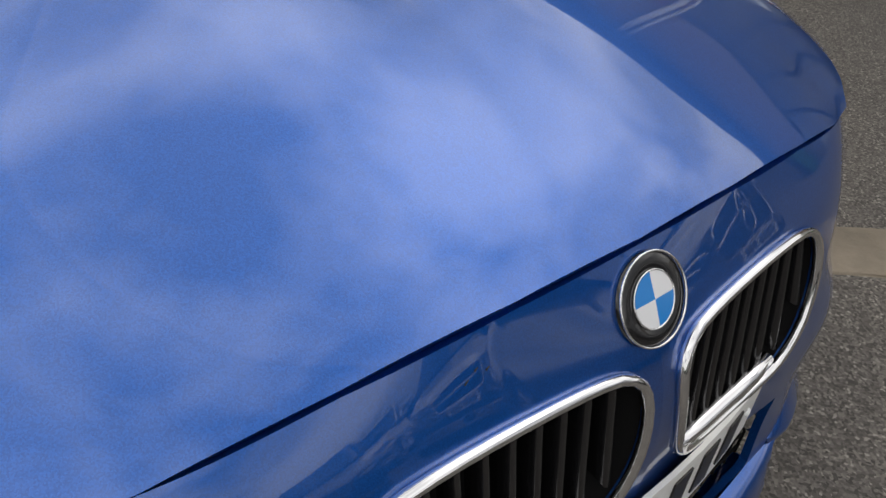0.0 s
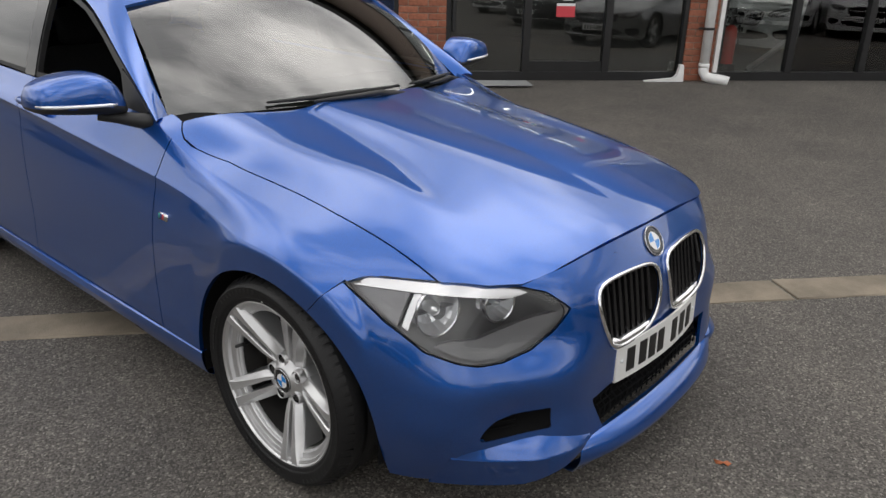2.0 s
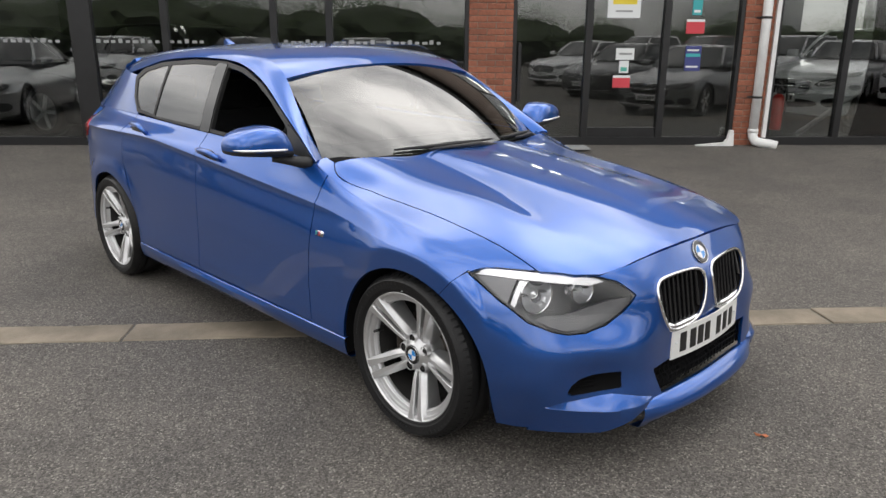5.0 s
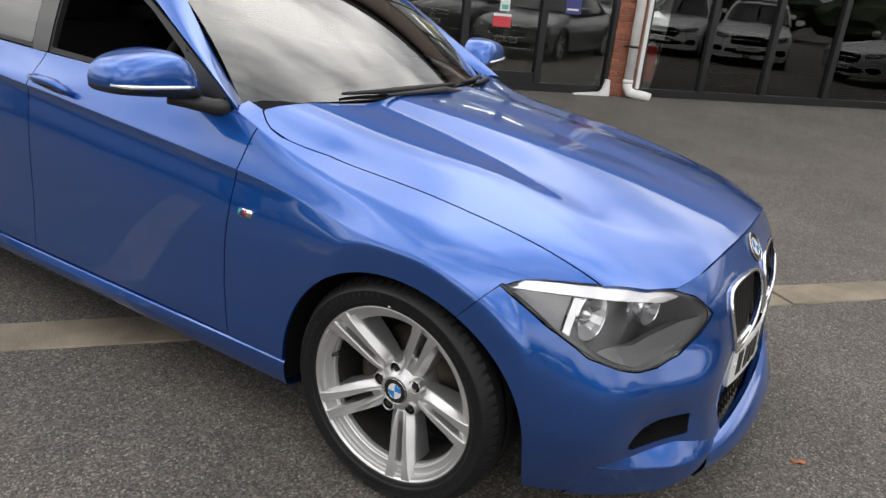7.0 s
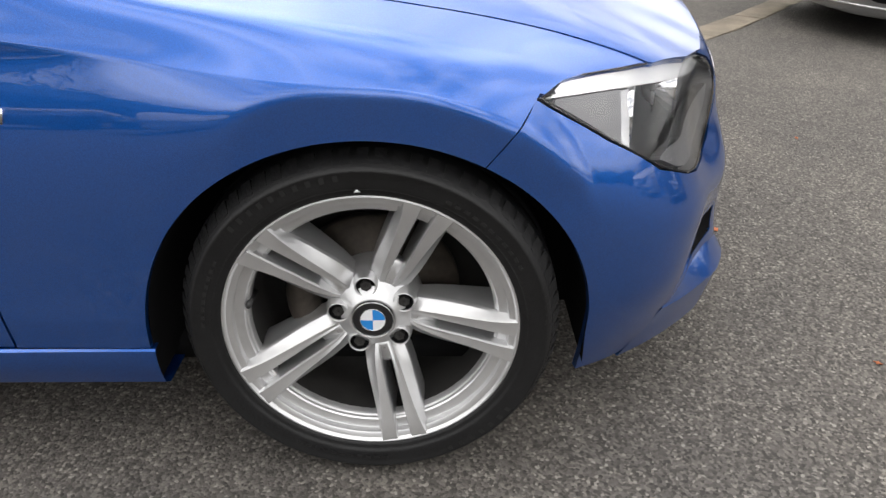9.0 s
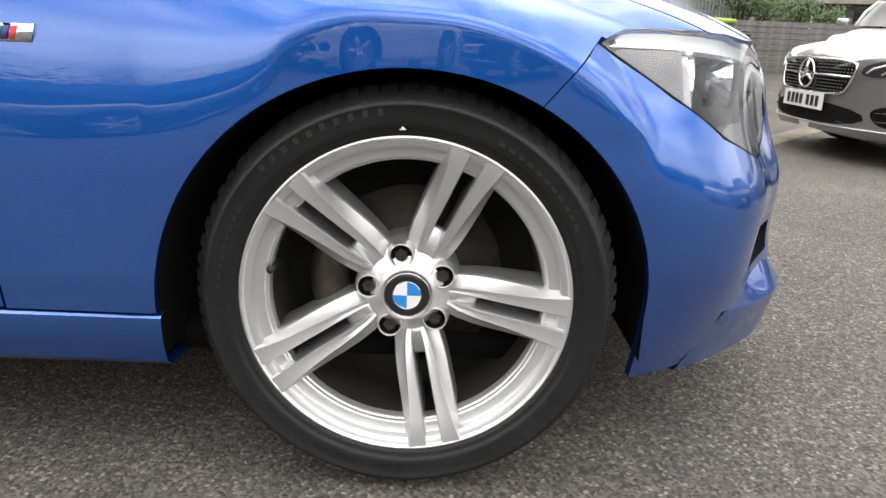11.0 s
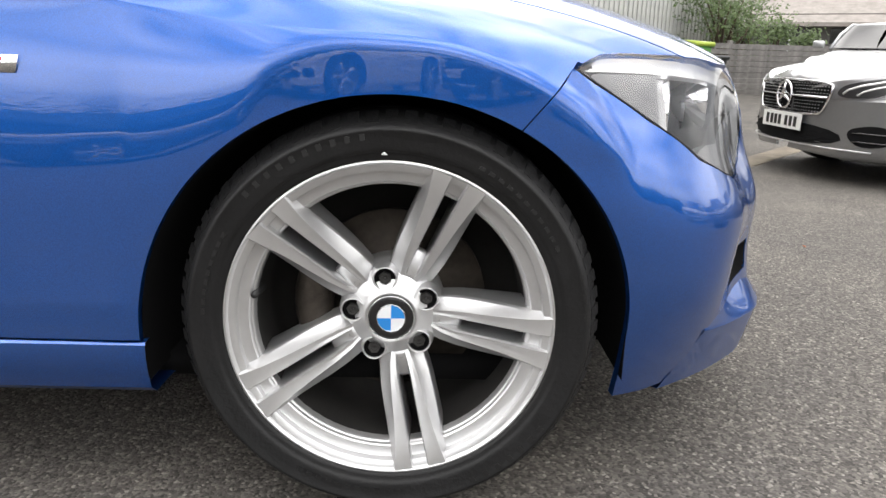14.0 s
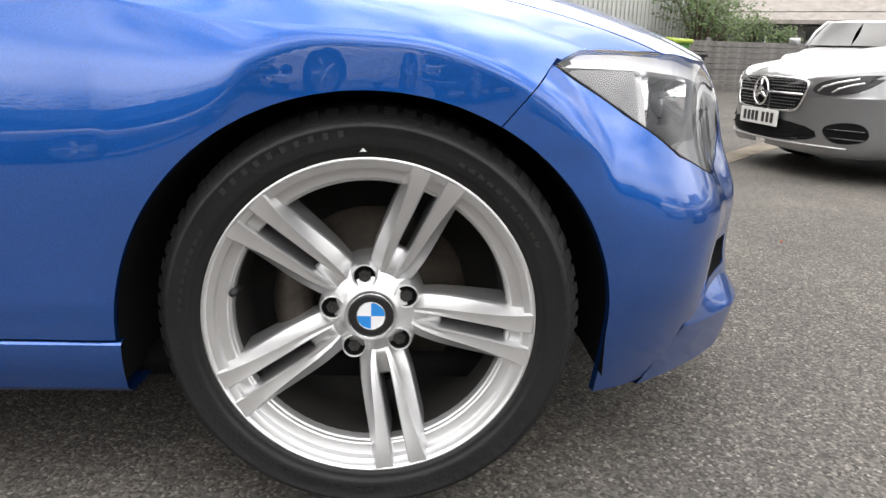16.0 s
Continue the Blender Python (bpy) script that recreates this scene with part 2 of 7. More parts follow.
PAPER_BLUE = material("paper_blue", (0.05, 0.06, 0.22), 0.5)
PALE_INK = material("pale_vinyl_letters", (0.30, 0.31, 0.31), 0.6)
TEAL = material("sticker_teal", (0.05, 0.40, 0.42), 0.5)
lamp_on = bpy.data.materials.new("lit_lamp_tube")
lamp_on.use_nodes = True
lamp_on.node_tree.nodes["Principled BSDF"].inputs["Emission Color"].default_value = (1, 0.97, 0.92, 1)
lamp_on.node_tree.nodes["Principled BSDF"].inputs["Emission Strength"].default_value = 14.0


# ---- mesh helpers ----
def part(name, bm, mat, parent=None, label="", smooth=True):
    """Links a bmesh as one mesh object, under a thing or a part."""
    me = bpy.data.meshes.new(name)
    if smooth:
        for f in bm.faces:
            f.smooth = True
    bm.to_mesh(me)
    bm.free()
    me.materials.append(mat)
    ob = new(name, me)
    if parent is not None:
        ob.parent = parent
    return tagged(ob, label) if label else ob


def thing(name, label, category, m=None, group="", kind=""):
    ob = new(name)
    ob.empty_display_size = 0.1
    if m is not None:
        ob.matrix_world = m
    return tagged(ob, label, category, group, kind)


def box(bm, size, at=(0, 0, 0), rot=None, bevel=0.0):
    m = Matrix.Translation(at) @ (rot or Matrix()) @ Matrix.Diagonal((*size, 1))
    vs = bmesh.ops.create_cube(bm, size=1, matrix=m)["verts"]
    if bevel:
        es = {e for v in vs for e in v.link_edges}
        bmesh.ops.bevel(bm, geom=list(es), offset=bevel, segments=2, affect="EDGES", profile=0.5)
    return vs


def boxed(size, at=(0, 0, 0), rot=None, bevel=0.0):
    bm = bmesh.new()
    box(bm, size, at, rot, bevel)
    return bm


def lathe(profile, seg=48, axis="Y"):
    """A turned shape from (radius, along) pairs, round the y axis (along: towards -y)."""
    bm = bmesh.new()
    rings = []
    for r, a in profile:
        ring = []
        for i in range(seg):
            t = 2 * math.pi * i / seg
            c = (r * math.cos(t), -a, r * math.sin(t)) if axis == "Y" else (r * math.cos(t), r * math.sin(t), a)
            ring.append(bm.verts.new(c))
        rings.append(ring)
    for p, q in zip(rings, rings[1:]):
        for i in range(seg):
            j = (i + 1) % seg
            bm.faces.new((p[i], p[j], q[j], q[i]))
    bmesh.ops.remove_doubles(bm, verts=bm.verts, dist=1e-6)
    bmesh.ops.recalc_face_normals(bm, faces=bm.faces)
    return bm


def tube(points, radius, seg=10, closed=False):
    """A pipe along points; radius may be one number or one a point."""
    bm = bmesh.new()
    pts = [Vector(p) for p in points]
    n = len(pts)
    rad = [radius] * n if isinstance(radius, (int, float)) else list(radius)
    rings, up = [], None
    for i, p in enumerate(pts):
        a = pts[(i - 1) % n] if closed or i else p
        b = pts[(i + 1) % n] if closed or i < n - 1 else p
        d = (b - a).normalized()
        if up is None:
            up = d.orthogonal().normalized()
        up = (up - d * up.dot(d)).normalized()
        side = d.cross(up)
        rings.append([bm.verts.new(p + rad[i] * (math.cos(2 * math.pi * k / seg) * up + math.sin(2 * math.pi * k / seg) * side)) for k in range(seg)])
    pairs = list(zip(rings, rings[1:])) + ([(rings[-1], rings[0])] if closed else [])
    for p, q in pairs:
        for k in range(seg):
            j = (k + 1) % seg
            bm.faces.new((p[k], p[j], q[j], q[k]))
    if not closed:
        bm.faces.new(rings[0][::-1])
        bm.faces.new(rings[-1])
    bmesh.ops.recalc_face_normals(bm, faces=bm.faces)
    return bm


def prism(outline, depth, to=None):
    """An outline of (a, b) pairs pushed out by depth: lies in x-z, thick along y; to: a matrix."""
    bm = bmesh.new()
    front = [bm.verts.new((a, 0, b)) for a, b in outline]
    rear = [bm.verts.new((a, depth, b)) for a, b in outline]
    n = len(outline)
    bm.faces.new(front)
    bm.faces.new(rear[::-1])
    for i in range(n):
        j = (i + 1) % n
        bm.faces.new((front[j], front[i], rear[i], rear[j]))
    bmesh.ops.recalc_face_normals(bm, faces=bm.faces)
    if to is not None:
        bm.transform(to)
    return bm


# ---- smooth sheets, cut into panels ----
def pchip(xs, ys):
    """A smooth curve through the knots with no overshoot."""
    xs, ys = np.asarray(xs, float), np.asarray(ys, float)
    if xs[0] > xs[-1]:
        xs, ys = xs[::-1], ys[::-1]
    h = np.diff(xs)
    d = np.diff(ys) / h
    m = np.zeros_like(ys)
    m[0], m[-1] = d[0], d[-1]
    for i in range(1, len(xs) - 1):
        if d[i - 1] * d[i] > 0:
            w1, w2 = 2 * h[i] + h[i - 1], h[i] + 2 * h[i - 1]
            m[i] = (w1 + w2) / (w1 / d[i - 1] + w2 / d[i])

    def f(x):
        x = np.clip(np.asarray(x, float), xs[0], xs[-1])
        i = np.clip(np.searchsorted(xs, x, side="right") - 1, 0, len(xs) - 2)
        t = (x - xs[i]) / h[i]
        return (2 * t**3 - 3 * t**2 + 1) * ys[i] + (t**3 - 2 * t**2 + t) * h[i] * m[i] + (3 * t**2 - 2 * t**3) * ys[i + 1] + (t**3 - t**2) * h[i] * m[i + 1]

    return f


def soft(f, width=0.045):
    """The curve f along the car, run smooth over a width in metres."""
    xs = np.linspace(-3.8, 0.96, 800)
    ys = f(xs)
    lo, hi = xs < -3.5, xs > 0.66
    a, b = f(np.array([-3.5, -3.48, 0.64, 0.66])).reshape(2, 2)
    ys[lo], ys[hi] = a[0] + (xs[lo] + 3.5) * (a[1] - a[0]) / 0.02, b[1] + (xs[hi] - 0.66) * (b[1] - b[0]) / 0.02
    k = np.exp(-0.5 * (np.arange(-60, 61) * (xs[1] - xs[0]) / width) ** 2)
    ys = np.convolve(np.pad(ys, 60, mode="edge"), k / k.sum(), mode="valid")
    return lambda x: np.interp(x, xs, ys)


def natural(knots, at):
    """The matrix that takes values at the knots to a natural cubic spline at the places."""
    k, at = np.asarray(knots, float), np.asarray(at, float)
    n, h = len(k), np.diff(np.asarray(knots, float))
    a, r = np.eye(n), np.zeros((n, n))
    for i in range(1, n - 1):
        a[i, i - 1:i + 2] = h[i - 1], 2 * (h[i - 1] + h[i]), h[i]
        r[i, i - 1:i + 2] = 6 / h[i - 1], -6 / h[i - 1] - 6 / h[i], 6 / h[i]
    m2 = np.linalg.solve(a, r)
    i = np.clip(np.searchsorted(k, at, side="right") - 1, 0, n - 2)
    q = (at - k[i]) / h[i]
    p = 1 - q
    eye = np.eye(n)
    return p[:, None] * eye[i] + q[:, None] * eye[i + 1] + ((p**3 - p) * h[i]**2 / 6)[:, None] * m2[i] + ((q**3 - q) * h[i]**2 / 6)[:, None] * m2[i + 1]


def grid_sheet(P):
    """A grid of places (rows, columns, 3) as points with normals, and triangles."""
    r, c, _ = P.shape
    du = np.gradient(P, axis=0)
    dv = np.gradient(P, axis=1)
    N = np.cross(du, dv)
    N /= np.maximum(np.linalg.norm(N, axis=2, keepdims=True), 1e-12)
    i = np.arange(r * c).reshape(r, c)
    a, b, d, e = i[:-1, :-1].ravel(), i[1:, :-1].ravel(), i[1:, 1:].ravel(), i[:-1, 1:].ravel()
    T = np.concatenate([np.stack([a, b, d], 1), np.stack([a, d, e], 1)])
    return np.concatenate([P.reshape(-1, 3), N.reshape(-1, 3)], 1), T


def keep(V, T, f):
    """The part of a sheet in which f (a number a point) is below 0, cut along f = 0."""
    s = f[T]
    inside = s < 0
    count = inside.sum(1)
    out = [T[count == 3]]
    extra, new_tris, cache = [], [], {}
    n0 = len(V)

    def cross(i, j):
        key = (min(i, j), max(i, j))
        if key not in cache:
            t = f[i] / (f[i] - f[j])
            extra.append(V[i] + t * (V[j] - V[i]))
            cache[key] = n0 + len(extra) - 1
        return cache[key]

    for tri, ins in zip(T[(count == 1) | (count == 2)], inside[(count == 1) | (count == 2)]):
        k = int(np.argmax(ins)) if ins.sum() == 1 else int(np.argmin(ins))
        a, b, c = int(tri[k]), int(tri[(k + 1) % 3]), int(tri[(k + 2) % 3])
        p, q = cross(a, b), cross(a, c)
        if ins.sum() == 1:
            new_tris.append((a, p, q))
        else:
            new_tris += [(p, b, c), (p, c, q)]
    if new_tris:
        out.append(np.array(new_tris))
        V = np.concatenate([V, np.array(extra)])
    T = np.concatenate(out)
    used, inv = np.unique(T, return_inverse=True)
    return V[used], inv.reshape(-1, 3)


def panel(name, V, T, mat, parent, label="", lip=0.014, mirror=False, flip=False):
    """A panel from a cut sheet: exact normals, and its edges turned in by lip."""
    P, N = V[:, :3].copy(), V[:, 3:6].copy()
    N /= np.maximum(np.linalg.norm(N, axis=1, keepdims=True), 1e-9)
    if flip:
        T = T[:, ::-1]
        N = -N
    if mirror:
        P[:, 1] *= -1
        N[:, 1] *= -1
        T = T[:, ::-1]
    edges = np.concatenate([T[:, [0, 1]], T[:, [1, 2]], T[:, [2, 0]]])
    seen = {}
    for a, b in edges.tolist():
        key = (min(a, b), max(a, b))
        seen[key] = None if key in seen else (a, b)
    rim = [e for e in seen.values() if e]
    verts, norms, faces = [P], [N], T.tolist()
    if lip and rim:
        n0, k = len(P), 0
        more, mn = [], []
        for a, b in rim:
            d = P[b] - P[a]
            o = np.cross(d, (N[a] + N[b]) / 2)
            o /= max(np.linalg.norm(o), 1e-9)
            more += [P[a], P[b], P[b] - lip * N[b], P[a] - lip * N[a]]
            mn += [o] * 4
            faces.append((n0 + k + 1, n0 + k, n0 + k + 3, n0 + k + 2))
            k += 4
        verts.append(np.array(more))
        norms.append(np.array(mn))
    P, N = np.concatenate(verts), np.concatenate(norms)
    me = bpy.data.meshes.new(name)
    me.from_pydata(P.tolist(), [], faces)
    me.polygons.foreach_set("use_smooth", [True] * len(me.polygons))
    me.normals_split_custom_set_from_vertices(N.tolist())
    me.materials.append(mat)
    ob = new(name, me)
    ob.parent = parent
    return tagged(ob, label) if label else ob


def inside_poly(a, b, outline):
    """Signed distance to a closed outline: below 0 inside."""
    o = np.asarray(outline, float)
    q = np.roll(o, -1, axis=0)
    p = np.stack([a, b], 1)
    best = np.full(len(p), 1e9)
    odd = np.zeros(len(p), bool)
    for (x0, y0), (x1, y1) in zip(o, q):
        e = np.array([x1 - x0, y1 - y0])
        w = p - (x0, y0)
        t = np.clip((w @ e) / max(e @ e, 1e-12), 0, 1)
        best = np.minimum(best, np.hypot(*(w - t[:, None] * e).T))
        hit = ((y0 > b) != (y1 > b)) & (a < (x1 - x0) * (b - y0) / (y1 - y0 + 1e-15) + x0)
        odd ^= hit
    return np.where(odd, -best, best)


def rounded(points, times=2):
    """A closed outline with its corners cut round."""
    p = np.asarray(points, float)
    for _ in range(times):
        q = np.roll(p, -1, axis=0)
        p = np.stack([0.75 * p + 0.25 * q, 0.25 * p + 0.75 * q], 1).reshape(-1, 2)
    return p


# ---- ground ----
FA = radians(47.9)                      # the shopfront's and the channel's direction
FU, FN = Vector((math.cos(FA), math.sin(FA), 0)), Vector((math.sin(FA), -math.cos(FA), 0))
FB = Vector((-2.254, 6.737, 0.15))      # foot of the shopfront, at its brick pier
LINE0 = Vector((0.39, 1.27, 0))         # a point on the concrete channel


def rise(x, y):
    """Height of the yard: level round the car, up to the shopfront, a shallow dip along the channel."""
    d = (FB - Vector((x, y, 0))).dot(FN)          # 0 at the shopfront, negative in front of it
    s = (Vector((x, y, 0)) - LINE0).dot(FU)
    ease = lambda v: min(1.0, max(0.0, v)) ** 2 * (3 - 2 * min(1.0, max(0.0, v)))
    dip = 0.075 * ease((s - 0.9) / 2.2) * ease((9.0 - s) / 3.0) * ease((-d - 3.3) / 1.8) * ease((d + 14) / 4)
    return (0.15 * min(1.0, max(0.0, (d + 3.3) / 3.3)) ** 1.3 if d < 0 else 0.15) - dip


def on_front(s, z=0.0, out=0.0):
    """A place on the shopfront: s along it, z up from its foot, out towards the yard."""
    return FB + FU * s + FN * out + Vector((0, 0, z))


FRONT = Matrix((((*FU, 0)), ((*(-FN), 0)), ((0, 0, 1, 0)), ((0, 0, 0, 1)))).transposed()
FRONT = Matrix.Translation(FB) @ FRONT  # x along the front, -y out to the yard, z up

bm = bmesh.new()
steps = [-1500, -400, -120, -40] + [-16 + 0.4 * i for i in range(81)] + [24, 40, 120, 400, 1500]
rows = []
for sy in steps:
    row = []
    for sx in steps:
        p = LINE0 + FU * sx - FN * sy
        row.append(bm.verts.new((p.x, p.y, rise(p.x, p.y))))
    rows.append(row)
for a, b in zip(rows, rows[1:]):
    for i in range(len(a) - 1):
        bm.faces.new((a[i], a[i + 1], b[i + 1], b[i]))
bmesh.ops.recalc_face_normals(bm, faces=bm.faces)
if sum(f.normal.z for f in bm.faces) < 0:
    bmesh.ops.reverse_faces(bm, faces=bm.faces)
ground = part("ground", bm, ASPHALT)
tagged(ground, "worn dark grey tarmac yard with pale stone chips", "ground", kind="structure")

# ---- the blue hatchback: lines of the body ----
ZC = pchip([-3.5, -0.7, -0.46, -0.3, -0.1, 0.1, 0.3, 0.5, 0.6, 0.66], [0.99, 0.985, 0.962, 0.945, 0.916, 0.884, 0.846, 0.793, 0.760, 0.732])
LX = [-3.5, -3.35, -3.1, -2.69, -2.2, -1.6, -1.1, -0.7, -0.62, -0.55, -0.47, -0.35, -0.1, 0.1, 0.3, 0.45, 0.56, 0.66]
Y2 = pchip(LX, [0.40, 0.52, 0.60, 0.64, 0.66, 0.68, 0.69, 0.70, 0.702, 0.70, 0.694, 0.684, 0.68, 0.68, 0.68, 0.68, 0.645, 0.60])
Z2 = pchip(LX, [0.98, 1.02, 1.04, 1.035, 1.015, 0.997, 0.985, 0.968, 0.945, 0.919, 0.892, 0.861, 0.832, 0.806, 0.764, 0.716, 0.672, 0.63])
Y3 = pchip(LX, [0.46, 0.58, 0.70, 0.755, 0.765, 0.768, 0.766, 0.762, 0.765, 0.770, 0.770, 0.768, 0.768, 0.768, 0.758, 0.735, 0.70, 0.65])
Z3 = pchip(LX, [0.93, 0.98, 1.015, 1.018, 1.004, 0.984, 0.972, 0.958, 0.928, 0.897, 0.868, 0.836, 0.806, 0.780, 0.726, 0.665, 0.62, 0.58])
Y2, Z2, Y3, Z3 = soft(Y2), soft(Z2, 0.065), soft(Y3), soft(Z3, 0.07)
# shoulder crease, from the lip of the front arch back to the tail lamp
CX = [-3.5, -3.35, -3.1, -2.69, -2.2, -1.6, -1.1, -0.7, -0.5, -0.35, -0.25, -0.15, -0.05, 0.05, 0.15, 0.25, 0.32, 0.45, 0.56, 0.66]
YC = soft(pchip(CX, [0.60, 0.72, 0.825, 0.872, 0.860, 0.849, 0.839, 0.831, 0.825, 0.827, 0.839, 0.858, 0.870, 0.870, 0.864, 0.849, 0.832, 0.785, 0.735, 0.68]), 0.03)
ZCR = soft(pchip(CX, [0.80, 0.86, 0.90, 0.915, 0.918, 0.880, 0.838, 0.802, 0.781, 0.760, 0.746, 0.736, 0.731, 0.726, 0.703, 0.657, 0.615, 0.58, 0.55, 0.52]), 0.03)
# how the skin leaves the crease downwards (out for each metre down), and its outermost plane
FALL = soft(pchip([-3.5, -2.9, -2.2, -1.0, -0.55, -0.40, -0.30, -0.22, -0.12, 0.05, 0.2, 0.3, 0.66], [0.05, 0.03, 0.10, 0.13, 0.18, 0.25, 0.32, 0.40, 0.6, 0.8, 0.7, 0.5, 0.3]), 0.03)
# hollow under the crease
DIP = soft(pchip([-3.5, -3.0, -2.4, -1.2, -0.75, -0.55, -0.42, -0.30, 0.66], [0, 0.003, 0.008, 0.0085, 0.0065, 0.0045, 0.0025, 0.0, 0.0]), 0.05)
OUTER = soft(pchip([-3.5, -3.35, -3.1, -2.69, -2.2, -1.6, -0.8, -0.5, -0.25, -0.1, 0.0, 0.1, 0.18, 0.25, 0.29, 0.39, 0.48, 0.66], [0.63, 0.75, 0.846, 0.884, 0.869, 0.866, 0.865, 0.867, 0.872, 0.875, 0.875, 0.872, 0.866, 0.855, 0.847, 0.816, 0.78, 0.70]), 0.02)
STEEP = pchip([-3.5, -0.7, -0.35, -0.1, 0.1, 0.3, 0.66], [62, 62, 58, 46, 46, 58, 64])
RIDGE = pchip([-0.5, -0.1, 0.1, 0.3, 0.5, 0.66], [1.0, 0.95, 0.7, 0.3, 0.05, 0.0])
VALLEY = pchip([-0.6, -0.25, 0.0, 0.2, 0.66], [0.345, 0.355, 0.390, 0.420, 0.40])
SHOULDER = pchip([-0.6, -0.15, 0.1, 0.35, 0.66], [0.575, 0.540, 0.515, 0.520, 0.50])
KNOTS = [0, 0.24, 0.38, 0.54, 0.69, 0.78]


def bonnet_lines(x):
    """The control lines of the half bonnet and the wing's top at x, as (y, z) arrays."""
    zc, y2, z2 = ZC(x), Y2(x), Z2(x)
    k = np.clip((0.62 - x) / 1.1, 0, 1)
    ya, yv, yb = 0.24 + 0.01 * k, VALLEY(x), SHOULDER(x)
    crown = lambda y: zc - (zc - z2) * (y / y2) ** 2.3
    ys = [0 * x, ya, yv, yb, y2, Y3(x)]
    zs = [zc, crown(ya) + 0.005 * RIDGE(x), crown(yv) - 0.008 * RIDGE(x), crown(yb) + 0.011 * RIDGE(x), z2, Z3(x)]
    return np.stack(ys, -1), np.stack(zs, -1)


def smooth_max(a, b, k):
    h = np.clip(0.5 + 0.5 * (a - b) / k, 0, 1)
    return b + (a - b) * h + k * h * (1 - h)


def arch(x, z, cx, r=0.353, cz=0.30):
    """Below 0 inside a wheel arch."""
    dz = np.where(z > cz, z - cz, 0.25 * (cz - z))
    return np.hypot((x - cx) * 0.957, dz) - r


def body_sheet(x0, x1, v0, v1, dx=0.014, dv=0.012):
    """Half skin: v 0 to 0.78 bonnet and wing top, to 1.0 the shoulder down to its crease, to 1.36 the flank."""
    xs = np.linspace(x0, x1, max(2, int(round(abs(x1 - x0) / dx)) + 1))
    vs = np.linspace(v0, v1, max(2, int(round((v1 - v0) / dv)) + 1))
    Yk, Zk = bonnet_lines(xs)
    M = natural(KNOTS, np.minimum(vs, 0.78))
    Y, Z = Yk @ M.T, Zk @ M.T
    end = natural(KNOTS, [0.775, 0.78])
    ty, tz = (Yk @ end.T) @ (-1, 1), (Zk @ end.T) @ (-1, 1)
    w = np.clip((-0.22 - xs) / 0.42, 0, 1)
    w = w * w * (3 - 2 * w)
    lead = (1 - w) * np.arctan2(-tz, ty) + w * radians(58)
    stop = np.radians(STEEP(xs))
    y3, z3, yc, zc = Y3(xs), Z3(xs), YC(xs), ZCR(xs)
    arm = np.hypot(yc - y3, zc - z3) * 0.36
    fall, outer = FALL(xs), OUTER(xs)
    for j, v in enumerate(vs):
        if 0.78 < v <= 1.0 + 1e-9:
            t = (v - 0.78) / 0.22
            b = ((1 - t) ** 3, 3 * t * (1 - t) ** 2, 3 * t * t * (1 - t), t**3)
            Y[:, j] = b[0] * y3 + b[1] * (y3 + arm * np.cos(lead)) + b[2] * (yc - arm * np.cos(stop)) + b[3] * yc
            Z[:, j] = b[0] * z3 + b[1] * (z3 - arm * np.sin(lead)) + b[2] * (zc + arm * np.sin(stop)) + b[3] * zc
        elif v > 1.0:
            z = zc + (v - 1.0) / 0.36 * (0.286 - zc)
            deep = zc - 0.39
            t = np.clip((zc - z) / deep, 0, 1)
            flank = yc + fall * deep * (t - 2 * t**2 + t**3) + (outer - 0.0005 - yc) * (3 * t**2 - 2 * t**3)
            hollow = (zc - z) / 0.04
            flank = flank - DIP(xs) * hollow * np.exp(1 - hollow)
            Y[:, j] = -smooth_max(-flank, -outer, 0.006 + 0.034 * np.clip((-0.17 - xs) / 0.2, 0, 1)) + 0.006 * np.clip((0.50 - z) / 0.16, 0, 1) ** 2 * np.clip((-0.3 - xs) / 0.1, 0, 1)
            Z[:, j] = z
    X = np.repeat(xs[:, None], len(vs), 1)
    cx = -2.69
    rr = np.hypot(X - cx, np.maximum(Z - 0.30, 0) + 0.4 * np.maximum(0.30 - Z, 0))
    flare = 0.878 - 0.30 * 0.012 * np.log1p(np.exp(np.minimum((rr - 0.404) / 0.012, 40)))
    near = np.clip((0.53 - rr) / 0.09, 0, 1)
    near = near * near * (3 - 2 * near)
    up = np.clip((Z - 0.42) / 0.2, 0, 1) ** 1.5
    Y = np.where(near > 0, Y + near * up * (smooth_max(Y, flare, 0.016) - Y), Y)
    return np.stack([X, -Y, Z], 2)


# plan line of the nose, and how far the skin lies inside it by height
PLAN_Y = [0, 0.1, 0.2, 0.35, 0.45, 0.55, 0.64, 0.71, 0.77, 0.815, 0.847, 0.866, 0.874]
PLAN_X = [0.755, 0.754, 0.750, 0.737, 0.717, 0.677, 0.622, 0.560, 0.480, 0.390, 0.290, 0.180, 0.05]
pl = np.stack([PLAN_X, PLAN_Y], 1)
ps = np.concatenate([[0], np.cumsum(np.hypot(*np.diff(pl, axis=0).T))])
NZ = [0.14, 0.20, 0.27, 0.35, 0.45, 0.50, 0.55, 0.62, 0.69, 0.76]
INSET_AT = [0, 0.3, 0.45, 0.60, 0.71, 0.83, 0.868]
